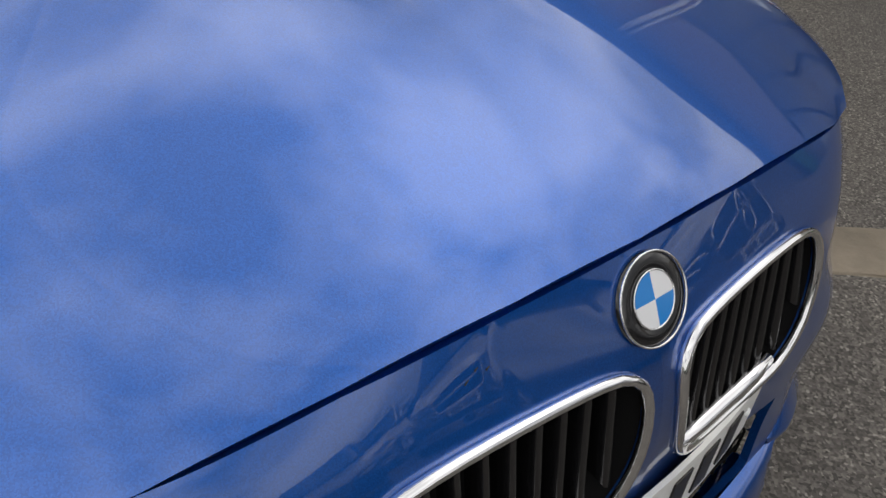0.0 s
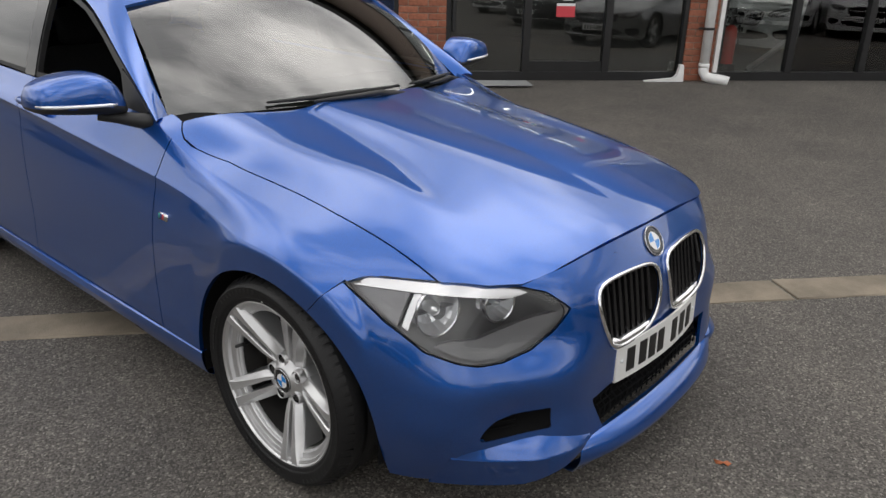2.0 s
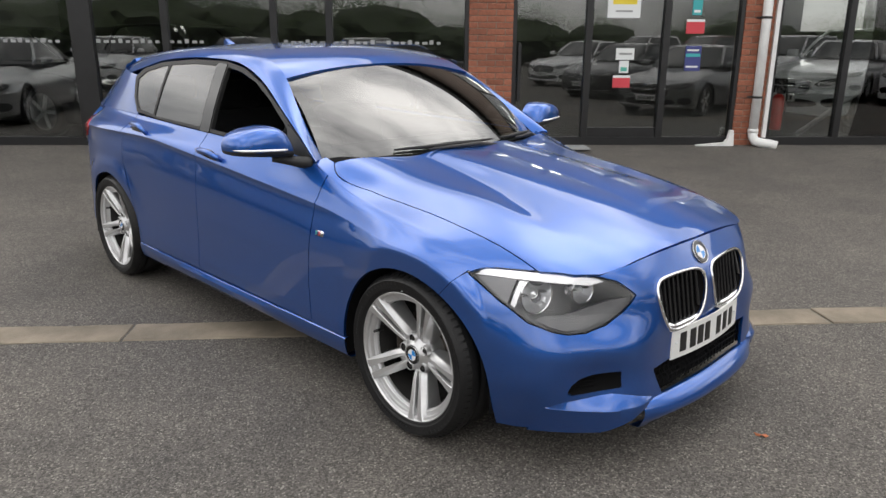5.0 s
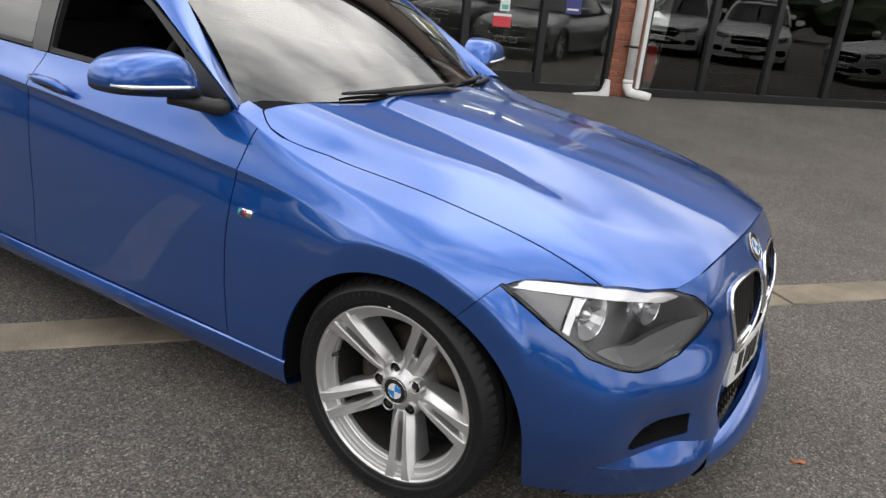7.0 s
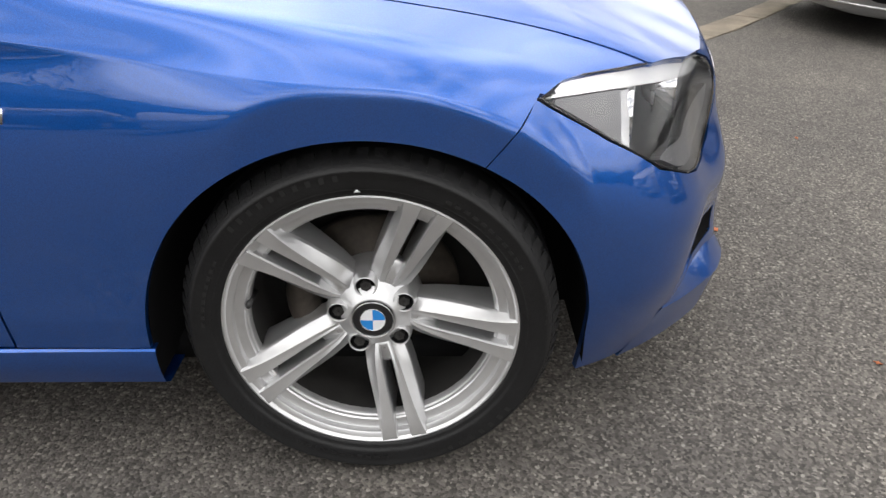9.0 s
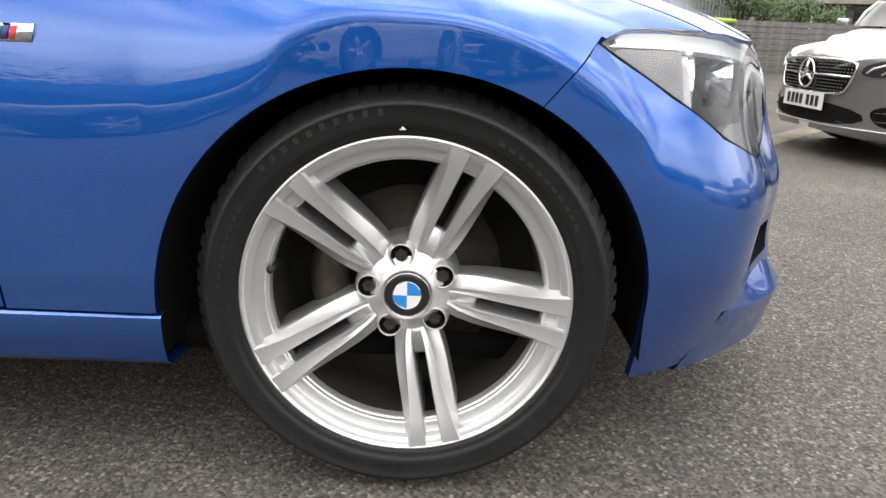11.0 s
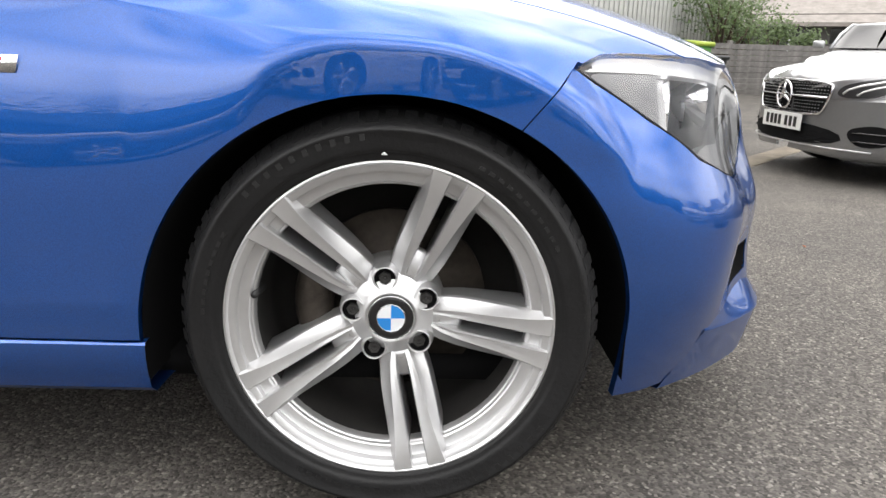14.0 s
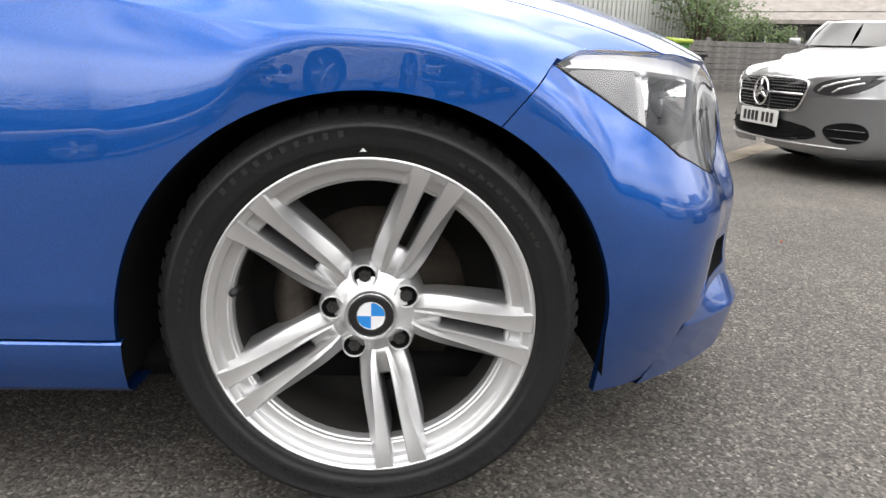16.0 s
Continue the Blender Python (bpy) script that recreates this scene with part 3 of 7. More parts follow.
INSET = [
    [-0.010, -0.006, 0.010, 0.030, 0.030, 0.030, 0.032, 0.048, 0.088, 0.130],
    [-0.008, -0.004, 0.010, 0.028, 0.028, 0.028, 0.036, 0.056, 0.092, 0.135],
    [0.010, 0.000, 0.002, 0.012, 0.008, 0.024, 0.046, 0.060, 0.090, 0.150],
    [0.050, 0.030, 0.030, 0.040, 0.018, 0.040, 0.066, 0.080, 0.092, 0.145],
    [0.065, 0.040, 0.018, 0.000, -0.004, 0.012, 0.034, 0.056, 0.085, 0.130],
    [0.058, 0.038, 0.020, 0.007, 0.000, 0.000, 0.006, 0.026, 0.060, 0.105],
    [0.035, 0.020, 0.010, 0.003, 0.000, 0.000, 0.000, 0.004, 0.022, 0.06],
]
inset_s = np.interp(INSET_AT, PLAN_Y, ps)


def nose_sheet(s0=0.0, s1=None, z0=0.14, z1=0.755, ds=0.011, dz=0.009):
    s1 = ps[-1] if s1 is None else s1
    ss = np.linspace(s0, s1, int((s1 - s0) / ds) + 2)
    zs = np.linspace(z0, z1, int((z1 - z0) / dz) + 2)
    C = natural(ps, ss) @ pl
    D = np.gradient(C, ss, axis=0)
    D /= np.linalg.norm(D, axis=1, keepdims=True)
    D[ss < 1e-6] = (0, 1)
    out = np.stack([D[:, 1], -D[:, 0]], 1)
    rows = np.stack([pchip(NZ, r)(zs) for r in INSET])           # stations x heights
    ins = natural(inset_s, ss) @ rows                             # places x heights
    for axis, step in ((0, ss[1] - ss[0]), (1, zs[1] - zs[0])):
        k = np.exp(-0.5 * (np.arange(-9, 10) * step / 0.022) ** 2)
        k /= k.sum()
        wide = np.pad(ins, [(9, 9) if a == axis else (0, 0) for a in (0, 1)], mode="reflect", reflect_type="odd")
        ins = np.apply_along_axis(lambda v: np.convolve(v, k, mode="valid"), axis, wide)
    X = C[:, :1] - out[:, :1] * ins
    Y = C[:, 1:] - out[:, 1:] * ins
    Y[ss < 1e-6] = 0
    Z = np.repeat(zs[None], len(ss), 0)
    # the arch lip runs on into the bumper and fades downwards
    rr = np.hypot(X, Z - 0.3155)
    lip = OUTER(X) - 1.5 * 0.007 * np.log1p(np.exp(np.minimum((rr - 0.425) / 0.007, 40)))
    fade = np.clip((Z - 0.44) / 0.14, 0, 1) * np.clip((0.42 - X) / 0.08, 0, 1) * np.clip((0.50 - rr) / 0.05, 0, 1)
    Y = np.where(fade > 0, Y + fade * (smooth_max(Y, lip, 0.006) - Y), Y)
    return np.stack([X, -Y, Z], 2)


LAMP = [(0.808, 0.701), (0.778, 0.715), (0.735, 0.7155), (0.68, 0.7135), (0.60, 0.705), (0.53, 0.690), (0.47, 0.668), (0.42, 0.622), (0.47, 0.574), (0.53, 0.535), (0.60, 0.518), (0.66, 0.520), (0.70, 0.532), (0.75, 0.560), (0.785, 0.620)]
KIDNEY = rounded([(0.025, 0.640), (0.11, 0.650), (0.25, 0.652), (0.325, 0.642), (0.325, 0.56), (0.285, 0.475), (0.235, 0.455), (0.085, 0.455), (0.042, 0.50), (0.025, 0.58)], 2)
INTAKE = [(-0.36, 0.352), (0.36, 0.352), (0.315, 0.250), (-0.315, 0.250)]
FOG = [(0.497, 0.376), (0.58, 0.370), (0.625, 0.360), (0.650, 0.342), (0.662, 0.320), (0.655, 0.304), (0.60, 0.304), (0.495, 0.316)]
HOOD = [(0.645, 0), (0.641, 0.15), (0.629, 0.30), (0.614, 0.43), (0.588, 0.526), (0.540, 0.60), (0.456, 0.68), (0.3, 0.682), (0.1, 0.690), (-0.05, 0.690), (-0.20, 0.695), (-0.36, 0.705), (-0.44, 0.727), (-0.50, 0.742), (-0.54, 0.741), (-0.575, 0.727), (-0.615, 0.700), (-0.585, 0.62), (-0.535, 0.45), (-0.485, 0.25), (-0.462, 0)]

blue_car = thing("hatchback_car", "blue metallic five-door hatchback with silver double-spoke wheels", "car")
GAP = 0.0022


def pair(name, V, T, mat, parent, label="", lip=0.014):
    """A panel on the near side and its mirror on the far side."""
    return panel(name, V, T, mat, parent, label, lip), panel(name, V, T, mat, parent, label, lip, mirror=True)


# bonnet: one sheet from side to side
P = body_sheet(-0.66, 0.70, 0.0, 0.74)
P = np.concatenate([(P * (1, -1, 1))[:, :0:-1], P], 1)
V, T = grid_sheet(P)
flip_hood = np.mean(V[:, 5]) < 0
f = inside_poly(V[:, 0], np.abs(V[:, 1]), HOOD + [(x, -y) for x, y in HOOD[::-1]]) + GAP
V, T = keep(V, T, f)
panel("bonnet", V, T, BLUE, blue_car, flip=flip_hood)

# wings, doors and rear quarters
SV, ST = grid_sheet(body_sheet(-3.5, 0.52, 0.55, 1.36, 0.010, 0.005))
side_flip = np.mean(SV[:, 4]) > 0
if side_flip:
    ST, SV = ST[:, ::-1], np.concatenate([SV[:, :3], -SV[:, 3:]], 1)


def side_panel(*cuts):
    V, T = SV, ST
    for c in cuts:
        V, T = keep(V, T, c(V[:, 0], V[:, 1], V[:, 2]))
    return V, T


def gap_front(z):
    return -0.612 + 0.055 * np.clip((z - 0.55) / 0.4, 0, 1) ** 1.5 + 0.02 * np.clip((0.45 - z) / 0.16, 0, 1)


def gap_mid(z):
    return -1.60 + 0.03 * np.clip((z - 0.3) / 0.7, 0, 1)


def gap_rear(z):
    return -2.42 - 0.04 * np.sin(np.clip((z - 0.62) / 0.36, 0, 1) * math.pi) + 0.13 * np.clip((0.75 - z) / 0.45, 0, 1) ** 1.4


hood_edge = lambda x, y, z: -(inside_poly(x, np.abs(y), HOOD + [(x_, -y_) for x_, y_ in HOOD[::-1]]) - GAP)
seam = lambda x, y, z: (x - 0.258) - (z - 0.696) * (0.079 / 0.091) + GAP
lamp_edge = lambda x, y, z: np.where(np.abs(y) < 0.806, x - np.interp(np.abs(y), [0.66, 0.68, 0.715, 0.745, 0.775, 0.806], [0.478, 0.449, 0.394, 0.344, 0.301, 0.270]) + GAP, seam(x, y, z))
wing_rear = lambda x, y, z: np.where(np.abs(y) < 0.768, -0.675, gap_front(z)) + GAP - x
wing = side_panel(wing_rear, hood_edge, lambda x, y, z: np.where(x < -0.575, 0.700 - np.abs(y), -0.1), lambda x, y, z: -arch(x, z, 0), lamp_edge)
pair("wing", *wing, BLUE, blue_car)
belt_cut = lambda x, y, z: z - Z3(x)
for name, lo, hi in (("front_door", gap_mid, gap_front), ("rear_door", gap_rear, gap_mid)):
    d = side_panel(lambda x, y, z: lo(z) + GAP - x, lambda x, y, z: x - hi(z) + GAP, belt_cut, lambda x, y, z: 0.288 - z, lambda x, y, z: -arch(x, z, -2.69))
    for o in pair(name, *d, BLUE, blue_car):
        tagged(o, "front door with its window wound down" if name == "front_door" and not o.name.endswith("001") else "")
quarter = side_panel(lambda x, y, z: x - gap_rear(z) + GAP, belt_cut, lambda x, y, z: -arch(x, z, -2.69))
pair("rear_quarter", *quarter, BLUE, blue_car)
front_doors = [o for o in blue_car.children if o.name.startswith("front_door")]
rear_doors = [o for o in blue_car.children if o.name.startswith("rear_door")]

# front bumper, cut round lamps, grilles and intakes
NV, NT = grid_sheet(nose_sheet())
if np.mean(NV[:, 3]) < 0:
    NT, NV = NT[:, ::-1], np.concatenate([NV[:, :3], -NV[:, 3:]], 1)


def nose_cut(*cuts):
    V, T = NV, NT
    for c in cuts:
        V, T = keep(V, T, c(V[:, 0], np.abs(V[:, 1]), V[:, 2]))
    return V, T


lamp_low = [p for p in LAMP[7:]] + [LAMP[0], (0.806, 0.80), (0.53, 0.80), (0.53, 0.690), (0.47, 0.668)]
bumper_top = lambda x, y, z: z - np.interp(y, [0, 0.15, 0.3, 0.43, 0.526], [0.734, 0.733, 0.726, 0.712, 0.700]) + GAP
bumper = nose_cut(bumper_top, lambda x, y, z: 0.0035 - inside_poly(y, z, lamp_low), lambda x, y, z: -inside_poly(y, z, KIDNEY),
                  lambda x, y, z: -inside_poly(y, z, INTAKE), lambda x, y, z: -inside_poly(y, z, FOG), lambda x, y, z: -seam(x, y, z) + 1.2 * GAP, lambda x, y, z: -arch(x, z, 0),
                  lambda x, y, z: np.interp(y, [0, 0.36, 0.50, 0.735, 0.77, 0.87], [0.248, 0.248, 0.20, 0.160, 0.163, 0.20]) - z)
BV, BT = bumper
mir = BV.copy()
mir[:, [1, 4]] *= -1
panel("front_bumper", np.concatenate([BV, mir]), np.concatenate([BT, BT[:, ::-1] + len(BV)]), BLUE, blue_car, lip=0.012)


def nose_at(y, z):
    """The nearest place and normal of the nose skin."""
    i = int(np.argmin((NV[:, 1] + abs(y)) ** 2 + (NV[:, 2] - z) ** 2))
    p, n = Vector(NV[i, :3]), Vector(NV[i, 3:]).normalized()
    if abs(n.x) > 0.2:
        p.x -= (n.y * (-abs(y) - p.y) + n.z * (z - p.z)) / n.x
        p.y, p.z = -abs(y), z
    if y > 0:
        p.y, n.y = -p.y, -n.y
    return p, n


def ring_on_nose(outline, side, out=0.0):
    pts = []
    for y, z in outline:
        p, n = nose_at(side * y, z)
        pts.append(Vector((p.x, side * y, z)) + n * out)
    return pts


def smooth_ring(pts, times=2):
    n = len(pts)
    for _ in range(times):
        pts = [(pts[i - 1] + 2 * pts[i] + pts[(i + 1) % n]) / 4 for i in range(n)]
    return pts


for side in (-1, 1):
    # kidney grille: chrome ring, dark funnel, upright bars
    ring = smooth_ring(ring_on_nose(KIDNEY, side, 0.004))
    grille = part("kidney_grille", tube(ring, 0.0062, 8, closed=True), CHROME, blue_car, "chrome-rimmed kidney grille with black upright bars")
    inner = smooth_ring(ring_on_nose(KIDNEY, side, -0.004))
    c = sum(inner, Vector()) / len(inner)
    bm = bmesh.new()
    a = [bm.verts.new(p) for p in inner]
    b = [bm.verts.new(c + (p - c) * 0.93 + Vector((-0.045, 0, 0))) for p in inner]
    for i in range(len(a)):
        j = (i + 1) % len(a)
        bm.faces.new((a[i], a[j], b[j], b[i]))
    bm.faces.new(b)
    part("funnel", bm, DARK, grille)
    low = [nose_at(side * y, z)[0] + Vector((-0.006, 0, 0)) for y, z in ((0.060, 0.480), (0.085, 0.468), (0.12, 0.466), (0.16, 0.466), (0.20, 0.466), (0.235, 0.470), (0.265, 0.486))]
    part("lower_trim", tube(low, [0.008, 0.012, 0.013, 0.013, 0.013, 0.012, 0.008], 8), CHROME, grille)
    for k in range(10):
        y = 0.052 + 0.0285 * k
        zs = [0.47 + 0.002 * i for i in range(95)]
        ok = [z for z in zs if inside_poly(np.array([y]), np.array([z]), KIDNEY)[0] < -0.006]
        if len(ok) < 5:
            continue
        p0, n0 = nose_at(side * y, ok[0])
        p1, n1 = nose_at(side * y, ok[-1])
        bm = bmesh.new()
        pa, pb = Vector((p0.x - 0.008, side * y, ok[0])), Vector((p1.x - 0.010, side * y, ok[-1]))
        d = (pb - pa).normalized()
        for q, w in ((pa, 0.004), (pb, 0.004)):
            for off in ((0, -w), (0.003, 0), (0, w), (-0.026, w * 0.6), (-0.026, -w * 0.6)):
                bm.verts.new(q + Vector((off[0], off[1], 0)))
        bm.verts.ensure_lookup_table()
        v = list(bm.verts)
        for i in range(5):
            j = (i + 1) % 5
            bm.faces.new((v[i], v[j], v[5 + j], v[5 + i]))
        bmesh.ops.recalc_face_normals(bm, faces=bm.faces)
        part("grille_bar", bm, GLOSS_BLACK, grille)

    # head lamp: lens on the skin, deep housing, two reflectors, brow strip
    V, T = nose_cut(lambda x, y, z: inside_poly(y, z, LAMP))
    lamp = panel("headlamp", V, T, LENS, blue_car, "clear-lensed headlamp with round reflectors and a white brow strip", lip=0, mirror=side > 0)
    lamp.visible_shadow = False
    lampo = np.asarray(LAMP)
    cy, cz = lampo.mean(0)
    tray = V.copy()
    tray[:, :3] -= tray[:, 3:6] * 0.118
    edge = np.maximum(0, 0.03 + inside_poly(np.abs(V[:, 1]), V[:, 2], LAMP)) / 0.03
    tray[:, :3] += tray[:, 3:6] * (0.114 * np.clip(edge, 0, 1) ** 1.5)[:, None]
    panel("housing", tray, T, HEAD_GREY, lamp, lip=0, mirror=side > 0)
    rim = smooth_ring([Vector((nose_at(side * y, z)[0].x, side * y, z)) - nose_at(side * y, z)[1] * 0.0035 for y, z in rounded(LAMP, 2)])
    part("rubber_rim", tube(rim, 0.0018, 6, closed=True), SEAL, lamp)

    def inlay(name, outline, depth, mat, label="", x_from=-9, x_to=9, lip=0.012):
        """A plate that follows the lens at some depth behind it."""
        iv, it = keep(V, T, inside_poly(np.abs(V[:, 1]), V[:, 2], outline))
        iv, it = keep(iv, it, iv[:, 0] - x_to)
        iv, it = keep(iv, it, x_from - iv[:, 0])
        iv = iv.copy()
        iv[:, :3] -= iv[:, 3:6] * depth
        return panel(name, iv, it, mat, lamp, label, lip, mirror=side > 0)

    inlay("brow_strip", [(0.797, 0.692), (0.772, 0.711), (0.735, 0.7125), (0.68, 0.7095), (0.60, 0.699), (0.535, 0.686), (0.505, 0.676), (0.555, 0.664), (0.65, 0.680), (0.71, 0.688), (0.755, 0.691)], 0.009, BROW, "bright silver brow strip")
    inlay("ribbed_panel", [(0.797, 0.690), (0.755, 0.689), (0.71, 0.686), (0.66, 0.68), (0.66, 0.53), (0.70, 0.540), (0.745, 0.566), (0.780, 0.620)], 0.010, HEAD_RIB, "grey ribbed side panel", x_to=0.404, lip=0.03)
    inlay("chrome_band", [(0.765, 0.690), (0.71, 0.686), (0.66, 0.68), (0.62, 0.67), (0.64, 0.53), (0.70, 0.540), (0.745, 0.566), (0.775, 0.620)], 0.020, BROW, "bright chrome band", x_from=0.412, x_to=0.428, lip=0.02)
    inlay("lower_apron", [(0.738, 0.572), (0.70, 0.545), (0.66, 0.530), (0.60, 0.527), (0.535, 0.544), (0.475, 0.580), (0.44, 0.618), (0.50, 0.610), (0.56, 0.592), (0.64, 0.576), (0.70, 0.580)], 0.016, HEAD_GREY, lip=0.02)
    for y, z, cx_, r in ((0.660, 0.622, 0.432, 0.064), (0.547, 0.638, 0.535, 0.046)):
        face = Vector((1, side * 0.22, 0.04)).normalized()
        m = Matrix.Translation((cx_, side * y, z)) @ (-face).to_track_quat("Y", "Z").to_matrix().to_4x4()
        bowl = lathe([(r, 0.006), (r * 0.98, 0.0), (r * 0.92, -0.012), (r * 0.72, -0.034), (r * 0.42, -0.048), (0.001, -0.052)], 18)
        bowl.transform(m)
        bowl = part("reflector", bowl, REFLECTOR, lamp, smooth=False)
        trim = lathe([(r + 0.004, -0.03), (r + 0.005, 0.006), (r + 0.001, 0.008), (r - 0.002, 0.004)], 32)
        trim.transform(m)
        part("reflector_ring", trim, CHROME, lamp)
        bulb = lathe([(0.001, 0.002), (r * 0.18, -0.004), (r * 0.28, -0.014), (r * 0.30, -0.03), (r * 0.22, -0.05)], 16)
        bulb.transform(m)
        part("bulb_shield", bulb, REFLECTOR, lamp)
        for sgn in (-1, 1):
            bm = boxed((r * 0.5, 0.03, 0.002), (sgn * r * 0.62, 0.022, 0), None, 0.0005)
            bm.transform(m)
            part("bowl_rib", bm, HEAD_GREY, lamp, smooth=False)

    # fog recess and the blade under it
    ring = ring_on_nose(FOG, side, -0.002)
    c = sum(ring, Vector()) / len(ring)
    bm = bmesh.new()
    a = [bm.verts.new(p) for p in ring]
    b = [bm.verts.new(c + (p - c) * 0.9 + Vector((-0.05, 0, 0))) for p in ring]
    for i in range(len(a)):
        j = (i + 1) % len(a)
        bm.faces.new((a[i], a[j], b[j], b[i]))
    bm.faces.new(b)
    fog = part("fog_recess", bm, DARK, blue_car)
    for k in range(3):
        z = 0.318 + 0.018 * k
        part("recess_slat", tube([nose_at(side * y, z)[0] + Vector((-0.03, 0, 0)) for y in (0.55, 0.60, 0.65, 0.69)], 0.0025, 6), DARK, fog)
    bm = bmesh.new()
    prev = None
    # (across, rim height, low edge, how far it stands out, back height, back depth)
    edge = [(0.712, 0.264, 0.152, 0.001, 0.296, 0.0), (0.685, 0.260, 0.154, 0.005, 0.298, 0.004), (0.64, 0.256, 0.156, 0.016, 0.298, 0.008), (0.60, 0.253, 0.157, 0.024, 0.300, 0.008), (0.55, 0.251, 0.160, 0.030, 0.306, 0.006),
            (0.525, 0.250, 0.170, 0.029, 0.304, 0.002), (0.47, 0.250, 0.198, 0.022, 0.292, 0.002), (0.42, 0.253, 0.230, 0.015, 0.274, 0.001), (0.375, 0.257, 0.252, 0.002, 0.260, 0.0)]
    ecol = np.array(edge)
    for y in np.linspace(0.712, 0.375, 30):
        z, low_, k, zb, back_ = (float(np.interp(-y, -ecol[:, 0], ecol[:, i])) for i in range(1, 6))
        p, n = nose_at(side * y, z)
        q, _ = nose_at(side * y, zb)
        flat = Vector((n.x, n.y, 0)).normalized()
        rim_ = Vector((p.x, side * y, z)) + flat * k
        foot_ = nose_at(side * y, low_)[0] + flat * (k * 0.5 + 0.002)
        row = [bm.verts.new(v) for v in (Vector((q.x, side * y, zb)) - flat * (back_ + 0.001), rim_ + Vector((0, 0, 0.003)) - flat * 0.002, rim_ - Vector((0, 0, 0.003)), foot_, foot_ - flat * 0.035)]
        if prev:
            for u in range(4):
                bm.faces.new((prev[u], prev[u + 1], row[u + 1], row[u]))
        prev = row
    bmesh.ops.recalc_face_normals(bm, faces=bm.faces)
    blade = part("bumper_blade", bm, BLUE, blue_car)
    blade.data.set_sharp_from_angle(angle=radians(30))

# middle intake with honeycomb bars
bm = bmesh.new()
a = [bm.verts.new(Vector((nose_at(y, z)[0].x - 0.03, y, z))) for y, z in [(-0.37, 0.36), (0.37, 0.36), (0.32, 0.245), (-0.32, 0.245)]]
b = [bm.verts.new((0.62, v.co.y * 0.95, 0.30 + (v.co.z - 0.30) * 0.9)) for v in a]
for i in range(4):
    j = (i + 1) % 4
    bm.faces.new((a[i], a[j], b[j], b[i]))
bm.faces.new(b)
intake = part("lower_intake", bm, DARK, blue_car)
for k in range(5):
    z = 0.262 + 0.019 * k
    part("mesh_bar", tube([Vector((nose_at(y, z)[0].x - 0.022, y, z)) for y in (-0.33, -0.2, 0, 0.2, 0.33)], 0.0025, 6), DARK, intake)
for k in range(23):
    y = -0.33 + 0.03 * k
    part("mesh_bar", tube([Vector((nose_at(y, z)[0].x - 0.022, y + (0.010 if i % 2 else -0.01), z)) for i, z in enumerate((0.252, 0.281, 0.310, 0.339))], 0.0025, 6), DARK, intake)

# splitter lip
bm = bmesh.new()
prev = None
for k in range(25):
    y = -0.42 + 0.035 * k
    p, n = nose_at(y, 0.18)
    e = 1 - (abs(y) / 0.42) ** 3
    row = [bm.verts.new(v) for v in (Vector((p.x - 0.01, y, 0.252)), Vector((p.x + 0.006, y, 0.248)), Vector((p.x + 0.010 + 0.030 * e, y, 0.205)), Vector((p.x + 0.008 + 0.030 * e, y, 0.188)), Vector((p.x - 0.01, y, 0.15)), Vector((p.x - 0.05, y, 0.145)))]
    if prev:
        for u in range(5):
            bm.faces.new((prev[u], prev[u + 1], row[u + 1], row[u]))
    prev = row
bmesh.ops.recalc_face_normals(bm, faces=bm.faces)
part("splitter", bm, BLUE, blue_car)
bm = boxed((0.25, 1.1, 0.02), (0.48, 0, 0.185))
part("undertray", bm, DARK, blue_car)

# number plate: white board, dark bars in place of its signs
px = nose_at(0.0, 0.40)[0].x + 0.012
plate_m = Matrix.Translation((px, 0.02, 0.402)) @ Matrix.Rotation(radians(-2), 4, "Y")


def bent(bm, k=0.35):
    """Bends a flat board back to both sides, as the bumper bends."""
    for v in bm.verts:
        v.co.x -= k * v.co.y ** 2
    bm.transform(plate_m)
    return bm


bm = bmesh.new()
box(bm, (0.006, 0.52, 0.111))
bmesh.ops.subdivide_edges(bm, edges=[e for e in bm.edges if abs(e.verts[0].co.y - e.verts[1].co.y) > 0.1], cuts=8)
plate = part("number_plate", bent(bm), PLATE, blue_car, "white number plate with dark bars", smooth=False)
for y in (-0.195, -0.135, -0.085, -0.035, 0.055, 0.115, 0.175):
    bm = boxed((0.003, 0.036, 0.072), (0.0037, y, 0), None, 0.001)
    part("plate_bar", bent(bm), INK, plate, smooth=False)
for y in (-0.235, 0.225):
    bm = lathe([(0.001, 0.004), (0.006, 0.003), (0.0065, 0)], 12)
    bm.transform(Matrix.Translation((0.003, y, 0.005)) @ Matrix.Rotation(radians(90), 4, "Z"))
    part("plate_screw", bent(bm), PAPER_WHITE, plate)


